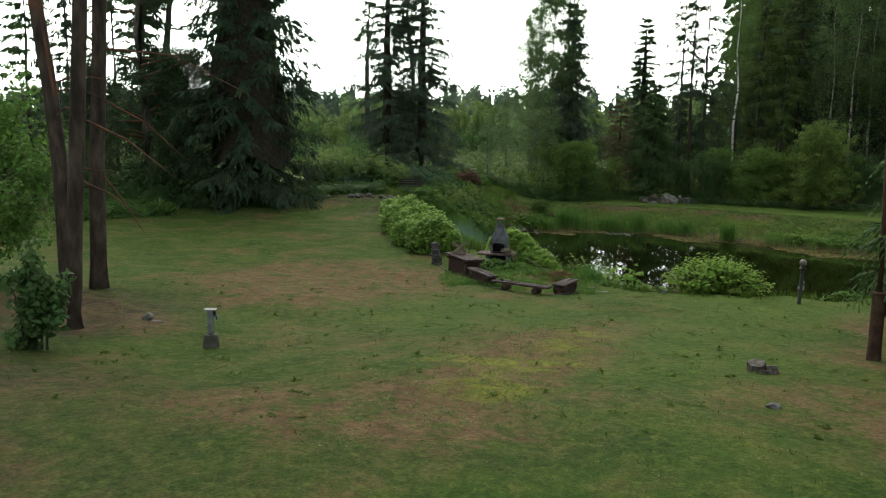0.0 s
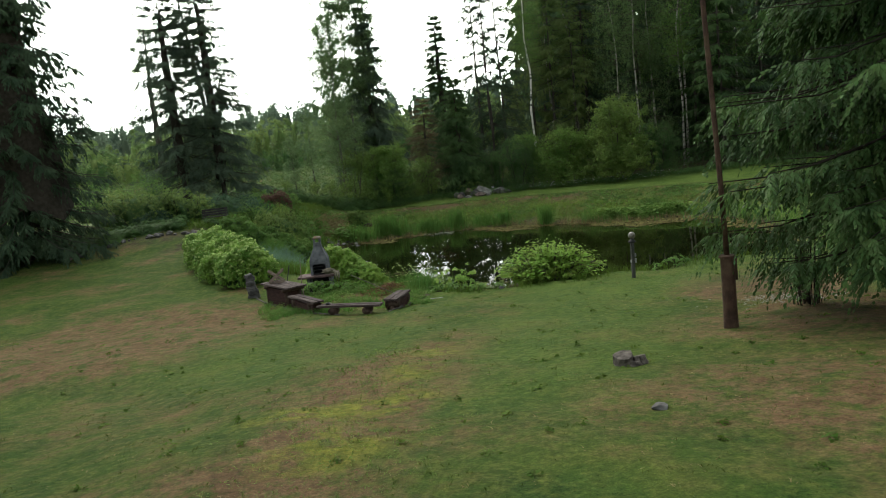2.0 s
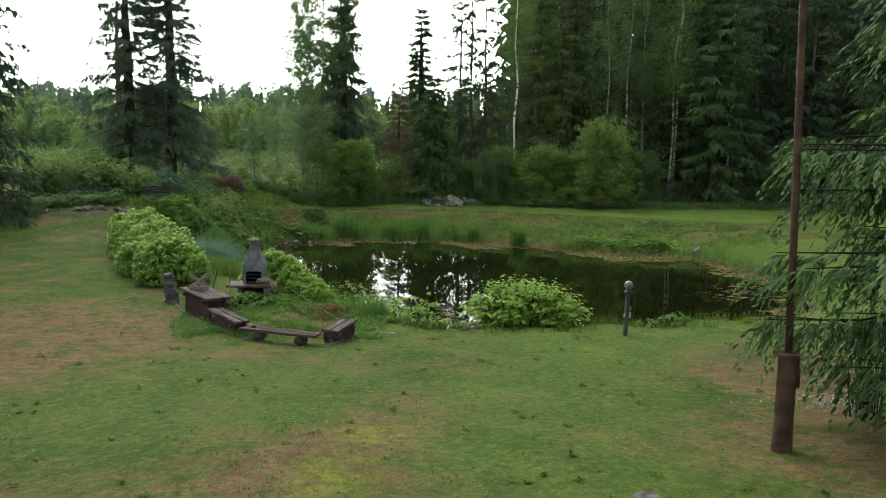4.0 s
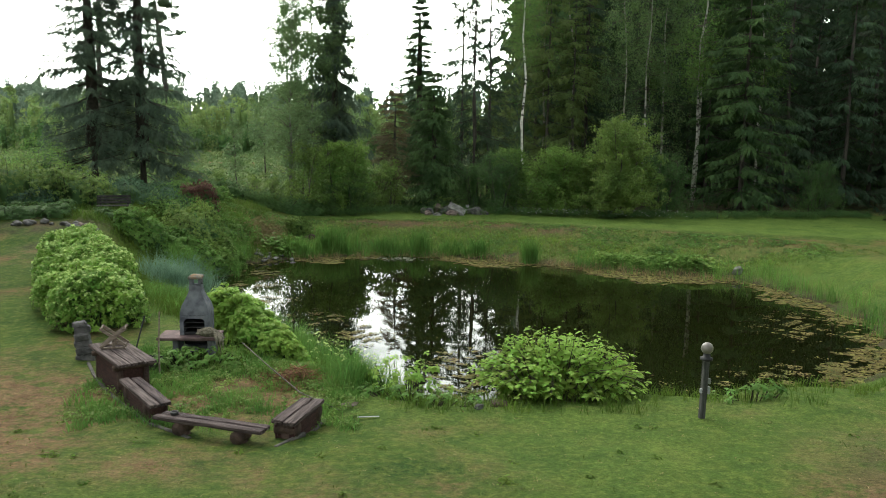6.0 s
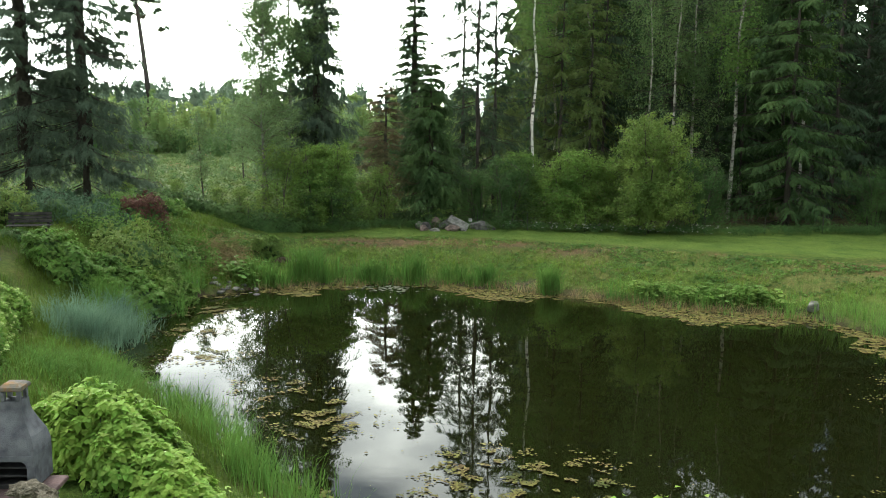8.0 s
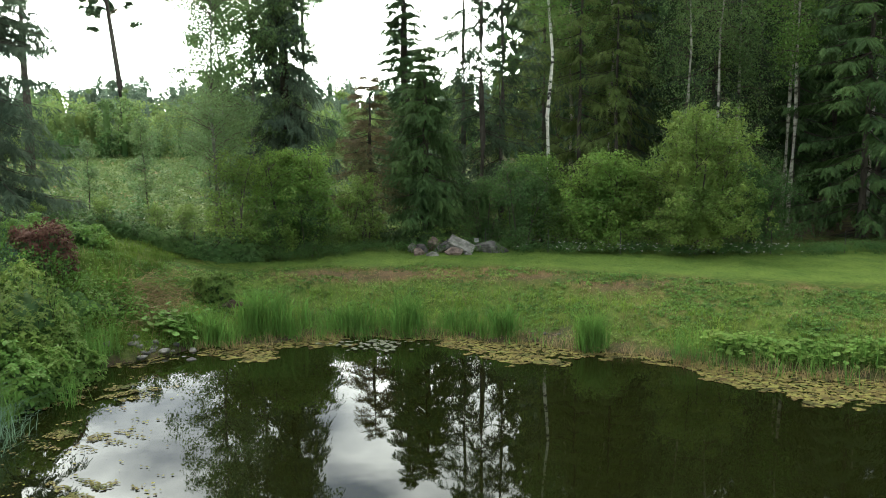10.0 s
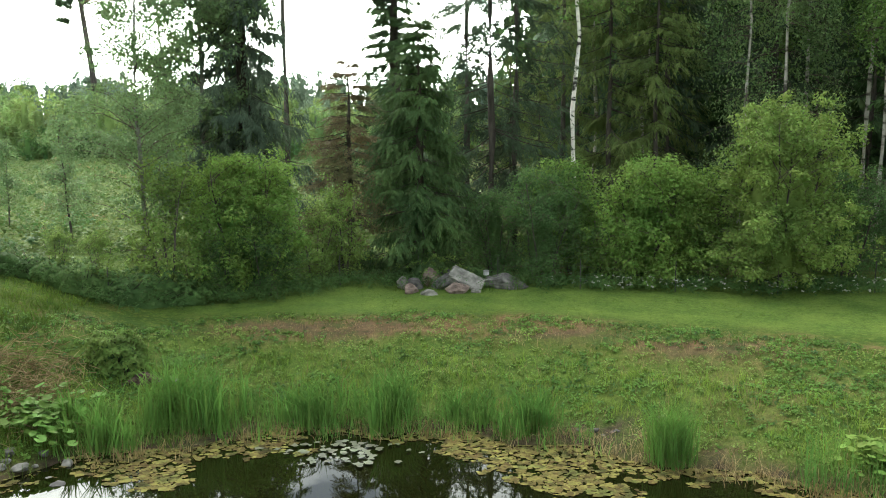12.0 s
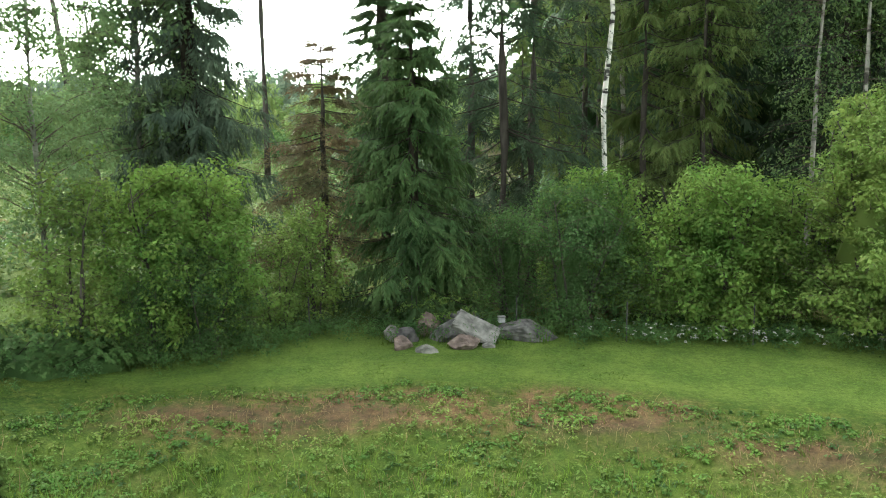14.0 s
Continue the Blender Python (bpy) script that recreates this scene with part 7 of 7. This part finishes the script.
# reeds along the near and far shores
xy = clumps(strip([(-5.7, 35.4), (-4.2, 33.4), (-2.7, 31.3), (-1.7, 29.8)], 0.6, 110, rg), 16, 0.12, rg)
grass("near_reeds", "sparse thin reeds in the water", "reeds", xy, 0.85, 0.012, 0.25, M_REED, rg, 0.14, floor=WATER_Z)
for label, cx, cy, sx, sy, n_, hgt in (("tall dense cattail clump on the far shore", -5.5, 50.75, 0.5, 0.28, 26, 1.35), ("cattails beside the inlet", -7.0, 49.95, 0.26, 0.2, 11, 0.95),
                                       ("dense cattail clump on the far shore", -3.1, 51.1, 0.34, 0.2, 15, 0.95), ("dense cattail clump on the far shore", -1.65, 50.95, 0.26, 0.18, 16, 1.15),
                                       ("thinner cattail clump on the far shore", 0.1, 50.75, 0.4, 0.2, 9, 0.8), ("thinner cattail clump on the far shore", 1.15, 50.4, 0.24, 0.16, 9, 0.9)):
    xy = clumps(np.column_stack([rg.normal(cx, sx, n_), rg.normal(cy, sy, n_)]), 18, 0.1, rg)
    grass("cattails", label, "cattails", xy, hgt, 0.032, 0.3, M_REED, rg, 0.12, floor=WATER_Z)
xy = clumps(strip([(-7.3, 49.8), (-5.4, 50.7), (-3.2, 51.0), (-1.0, 51.0), (0.6, 50.7), (2.0, 50.2)], 0.6, 200, rg), 9, 0.16, rg)
grass("thin_reeds", "sparse thin reeds between cattail clumps", "reeds", xy, 0.62, 0.013, 0.3, M_REED, rg, 0.18, floor=WATER_Z)
xy = clumps(np.array([(3.35, 49.1), (3.55, 49.05), (3.75, 49.0), (3.5, 48.9)]), 150, 0.12, rg)
grass("cattail_clump", "dense clump of upright reed leaves", "reeds", xy, 1.1, 0.016, 0.2, M_REED, rg, 0.12, floor=WATER_Z)
xy = clumps(strip([(5.6, 48.0), (8.0, 47.0), (10.5, 46.2), (12.4, 44.6), (13.4, 41), (13.6, 37), (12.6, 34)], 0.8, 75, rg), 18, 0.14, rg)
grass("right_shore_reeds", "thin reeds along the shore", "reeds", xy, 0.95, 0.014, 0.3, M_REED, rg, 0.18, floor=WATER_Z)
xy = clumps(strip([(-7.2, 49.5), (-4.5, 50.4), (-1.0, 50.7), (2.2, 49.9), (5.6, 47.8), (9, 46.5), (11.5, 45.3)], 0.5, 240, rg), 8, 0.12, rg)
grass("dead_reeds", "dry brown reed stalks at the water's edge", "reeds", xy, 0.34, 0.012, 0.6, M_STRAW, rg, 0.35, floor=WATER_Z)
# the far bank, in patches: bare, long grass, leafy herbs
def bank_patch(x, y):
    return np.sin(x * 0.8 + 1.3 * np.sin(y * 1.1)) * np.sin(y * 1.4 - 0.5 * x) + 0.5 * np.sin(x * 2.3 + y) * np.sin(y * 3.1 + 1)


def bare(x, y):
    one = lambda cx, cy, rx, ry: np.exp(-((x - cx) / rx) ** 2 - ((y - cy) / ry) ** 2)
    return one(-2.5, 55.0, 1.9, 0.7) + one(2.8, 54.0, 1.5, 0.6) + one(5.3, 52.9, 1.3, 0.5) + one(-5.0, 55.4, 1.1, 0.5) + one(2.7, 50.3, 0.7, 0.35) + one(-9.0, 51.0, 0.9, 1.1) + one(13, 48, 2.0, 0.8)


xy = clumps(scatter(4600, -13, 18, 45, 57, rg, lambda x, y: (shore_distance(x, y) > 0.3) & (shore_distance(x, y) < 5.6) & (y > 44) & (bare(x, y) < rg.uniform(0.15, 1.1, len(x)))), 8, 0.09, rg)
grass("far_bank_grass", "uneven green grass on the far bank", "grass", xy, 0.13, 0.013, 0.5, M_GRASS, rg, 0.45)
c = on_ground(scatter(9000, -12, 16, 46, 56.5, rg, lambda x, y: (shore_distance(x, y) > 0.4) & (shore_distance(x, y) < 5.4) & (bank_patch(x, y) > rg.normal(0.1, 0.3, len(x))) & (bare(x, y) < 0.45)), 0.04)
v = leaf_cloud(c, rg.uniform(0.06, 0.2, len(c)), 20, (0.06, 0.04), rg, up=1.4, flat=0.3)
tagged(new("far_bank_herbs", mesh_of("far_bank_herbs", *v, M_BUSH)), "low leafy herbs on the far bank", "herbs", kind="stuff")
xy = clumps(scatter(1500, -13, 18, 48, 57, rg, lambda x, y: (shore_distance(x, y) > 2.2) & (shore_distance(x, y) < 5.4)), 5, 0.1, rg)
grass("dry_bank_grass", "dry brown grass on the far bank", "grass", xy, 0.12, 0.012, 0.7, M_STRAW, rg, 0.6)
xy = clumps(scatter(3400, -9, 16, 46, 54, rg, lambda x, y: (shore_distance(x, y) > 0.8) & (shore_distance(x, y) < 2.9) & (bare(x, y) < 0.4)), 7, 0.08, rg)
grass("long_bank_grass", "long light green grass above the reeds", "grass", xy, 0.26, 0.011, 0.45, M_BRIGHT_GRASS, rg, 0.3)
c = on_ground(scatter(6000, -12, 16, 46, 56.5, rg, lambda x, y: (shore_distance(x, y) > 0.4) & (shore_distance(x, y) < 5.2) & (bank_patch(x, y) < rg.normal(0.0, 0.25, len(x))) & (bare(x, y) < 0.5)), 0.05)
v = leaf_cloud(c, rg.uniform(0.05, 0.16, len(c)), 14, (0.06, 0.036), rg, up=1.3, flat=0.7)
tagged(new("light_bank_herbs", mesh_of("light_bank_herbs", *v, M_BUSH_LIGHT)), "light green herbs on the far bank", "herbs", kind="stuff")
c = on_ground(scatter(5200, -12, 16, 46, 57, rg, lambda x, y: (shore_distance(x, y) > 1.2) & (shore_distance(x, y) < 5.6) & (bank_patch(x, y) > rg.normal(-0.1, 0.35, len(x))) & (bare(x, y) < rg.uniform(0.5, 1.2, len(x)))), 0.03)
v = leaf_cloud(c, rg.uniform(0.04, 0.13, len(c)), 12, (0.055, 0.034), rg, up=1.3, flat=0.4)
tagged(new("dark_bank_weeds", mesh_of("dark_bank_weeds", *v, M_BUSH_DARK)), "dark green leafy weeds on the far bank", "weeds", kind="stuff")
xy = clumps(scatter(1300, -10, 14, 50, 57, rg, lambda x, y: bare(x, y) > 0.2), 4, 0.1, rg)
grass("bare_patch_straw", "dry stalks on the bare patches of the bank", "grass", xy, 0.14, 0.012, 0.9, M_STRAW, rg, 0.8)
xy = scatter(2600, -12, 16, 46, 56, rg, lambda x, y: (shore_distance(x, y) > 0.5) & (shore_distance(x, y) < 5.0))
grass("bank_stalks", "thin dry stalks standing in the bank grass", "grass", xy, 0.36, 0.008, 0.25, M_STRAW, rg, 0.2)
xy = clumps(scatter(3600, -12, 12, 55.5, 61.5, rg), 4, 0.05, rg)
grass("far_lawn_tufts", "short bright green tufts of the far lawn", "grass", xy, 0.06, 0.014, 0.4, M_GRASS, rg, 0.45)
# big round leaves on the far shore and at the inlet
def disc_leaves(name, pos, d, nrm, size, mat):
    """Round leaves with a lobed rim and a sunken middle."""
    n_, k_ = len(pos), 9
    s = unit(np.cross(d, nrm))
    up = unit(np.cross(s, d))
    ang = np.linspace(0.25, 2 * np.pi - 0.25, k_)
    rim = np.where(np.arange(k_) % 2 == 0, 1.0, 0.92)
    ring = pos[:, None] + (s[:, None] * np.sin(ang)[None, :, None] - d[:, None] * np.cos(ang)[None, :, None]) * (size[:, None] * rim)[:, :, None] * 0.55 + up[:, None] * (size * 0.1)[:, None, None]
    v_ = np.concatenate([pos[:, None], ring], 1).reshape(-1, 3)
    i = np.arange(n_)[:, None] * (k_ + 1)
    f = np.concatenate([i + np.array([[0, a_ + 1, a_ + 2]]) for a_ in range(k_ - 1)])
    return mesh_of(name, v_, f, mat)


def round_leaves(name, label, xy, hgt, size, rg_):
    n_ = len(xy)
    z = np.maximum(ground_z(xy[:, 0], xy[:, 1]), WATER_Z) + hgt * rg_.uniform(0.4, 1.1, n_)
    ang = rg_.uniform(0, 2 * np.pi, n_)
    d = unit(np.column_stack([np.cos(ang), np.sin(ang), rg_.uniform(-0.4, 0.1, n_)]))
    up = unit(UP[None] + rg_.normal(0, 0.3, (n_, 3)))
    sc = rg_.uniform(0.6, 1.25, n_)
    t = thing(name, label, "plants")
    tagged(child("foliage", disc_leaves("foliage", np.column_stack([xy, z]), d, up, size * sc, M_BUSH_TOP if name == "butterbur" else M_BUSH), t), kind="stuff")
    top = np.column_stack([xy, z])
    low = top.copy()
    low[:, 2] = z - hgt * 1.2
    tagged(child("stem_growth", mesh_of("stem_growth", *tubes(low, top, np.full(n_, 0.008), np.full(n_, 0.006), 3), M_REED), t), kind="stuff")


round_leaves("butterbur", "broad round butterbur leaves on the far shore", strip([(6.7, 48.3), (8.3, 47.6), (11.0, 46.6)], 0.6, 900, rg), 0.34, 0.15, rg)
round_leaves("burdock", "broad burdock leaves by the inlet stones", np.column_stack([rg.normal(-8.1, 0.45, 230), rg.normal(50.0, 0.35, 230)]), 0.42, 0.17, rg)
# white and yellow blossoms by the near reeds
c = on_ground(np.column_stack([rg.normal(-1.9, 0.5, 120), rg.normal(27.6, 0.7, 120)]), 0.0)
c[:, 2] += rg.uniform(0.4, 0.8, len(c))
v = leaf_cloud(c, np.full(len(c), 0.04), 6, (0.03, 0.028), rg, up=1.4, flat=0.4)
tagged(new("pale_blossoms", mesh_of("pale_blossoms", *v, M_FLOWER)), "tiny pale blossoms above the bank grass", "flowers", kind="stuff")
c = on_ground(np.column_stack([rg.normal(5.9, 0.5, 260), rg.normal(18.0, 0.35, 260)]), 0.05)
v = leaf_cloud(c, np.full(len(c), 0.03), 5, (0.022, 0.02), rg, up=1.6, flat=0.4)
tagged(new("white_ground_flowers", mesh_of("white_ground_flowers", *v, M_WHITE_FLOWER)), "tiny white flowers under the spruce", "flowers", kind="stuff")


# floating leaves and algae
def pads(name, label, xy, sizes, mat, rg_, lift):
    n_, k = len(xy), 9
    ang = np.arange(k) * 2 * np.pi / k
    rad = sizes[:, None] * rg_.uniform(0.5, 1.3, (n_, k))
    turn = rg_.uniform(0, 2 * np.pi, (n_, 1))
    z = WATER_Z + lift + rg_.uniform(0, 0.012, n_)
    v_ = np.stack([xy[:, :1] + np.cos(ang + turn) * rad, xy[:, 1:] + np.sin(ang + turn) * rad * 0.9, np.repeat(z[:, None], k, 1) + rg_.normal(0, 0.002, (n_, k))], -1).reshape(-1, 3)
    f = np.arange(n_ * k).reshape(n_, k)
    return tagged(new(name, mesh_of(name, v_, f, mat)), label, "water plants", kind="stuff")


xy = scatter(330000, -11, 14.5, 27.5, 52, rg)
xy = xy[(xy[:, 1] > 44) | (xy[:, 0] > 8) | (rg.uniform(size=len(xy)) < 0.4)]
d = shore_distance(xy[:, 0], xy[:, 1])
far_side = np.clip(smooth(40, 46, xy[:, 1]) * smooth(-7.5, -5.5, xy[:, 0]) + smooth(8.5, 11.0, xy[:, 0]) + 0.45 * smooth(2.5, 4.5, xy[:, 0]) * smooth(33, 31, xy[:, 1]), 0, 1)
x_, y_ = xy[:, 0], xy[:, 1]
patchy = (np.sin(x_ * 1.3 + 1.1 * np.sin(y_ * 0.9)) * np.sin(y_ * 1.7 + x_ * 0.6) + 0.6 * np.sin(x_ * 4.1 + 1.7 * np.sin(y_ * 3.3)) * np.sin(y_ * 4.9 - x_ * 1.2) + 0.35 * np.sin(x_ * 9.3 + y_ * 3.1) * np.sin(y_ * 11.0))
reach = 0.3 + far_side * (0.7 + 0.5 * np.sin(x_ * 0.9 + 0.4)) + 0.3 * smooth(9.5, 11.5, x_) * far_side + 0.7 * smooth(3.0, 6.5, x_) * smooth(11.0, 8.5, x_) * smooth(40, 43, y_) * far_side
keep = (d < 0.1) & (-d + 0.7 * -patchy * (0.35 + far_side) < reach) & (rg.uniform(size=len(xy)) < 0.2 + 0.45 * far_side)
pads("algae_mats", "yellowish brown algae mats along the shore", xy[keep], 0.016 + 0.075 * rg.uniform(0, 1, keep.sum()) ** 2, M_ALGAE, rg, 0.004)
centre = np.array([(0.2, 31.6), (1.2, 32.0), (-0.3, 30.3), (1.0, 30.6), (2.0, 32.6), (-3.0, 36.2), (-2.6, 35.0), (-4.3, 37.4), (2.6, 31.6), (0.4, 33.2), (6.3, 30.6), (8.0, 31.4), (9.6, 32.6), (10.6, 36.6), (11.3, 38.2), (-6.6, 40.2), (-7.6, 43.0), (-7.9, 45.6)])
xy = clumps(centre, 1700, 0.55, rg)
x_, y_ = xy[:, 0], xy[:, 1]
keep = (shore_distance(x_, y_) < -0.15) & (np.sin(x_ * 4.3 + 1.9 * np.sin(y_ * 3.1)) * np.sin(y_ * 5.2 + 1.3 * np.sin(x_ * 3.7)) + 0.5 * np.sin(x_ * 11 + y_ * 4) * np.sin(y_ * 13) > 0.33)
pads("lily_pads", "floating lily pads, green and brown", xy[keep], rg.uniform(0.012, 0.038, keep.sum()), M_PAD, rg, 0.018)
xy = np.column_stack([rg.normal(-2.3, 0.7, 70), rg.normal(49.75, 0.3, 70)])
keep = shore_distance(xy[:, 0], xy[:, 1]) < -0.1
pads("pale_lily_pads", "pale round lily pads before the cattails", xy[keep], rg.uniform(0.05, 0.095, keep.sum()), M_LILY, rg, 0.03)

knotweed(1.95, 26.05, 1.62, 1.15, 1.42, 190, 5, 300)

# grass and small plants between the boulders
xy = clumps(np.array([(-0.95, 60.0), (-1.6, 59.75), (-0.4, 59.6), (0.75, 59.55), (0.9, 60.6), (-0.3, 60.95), (1.7, 59.6), (-1.2, 60.8)]), 60, 0.16, rg)
grass("pile_grass", "grass growing between the boulders", "grass", xy, 0.34, 0.012, 0.4, M_GRASS, rg, 0.25)
c = on_ground(np.column_stack([rg.normal(-0.7, 0.5, 60), rg.normal(60.5, 0.25, 60)]), 0.0)
c[:, 2] += rg.uniform(0.2, 0.95, len(c))
v = leaf_cloud(c, np.full(len(c), 0.1), 16, (0.07, 0.04), rg, up=0.8)
tagged(new("pile_weeds", mesh_of("pile_weeds", *v, M_BUSH_LIGHT)), "leafy weeds growing out of the boulder pile", "weeds", kind="stuff")
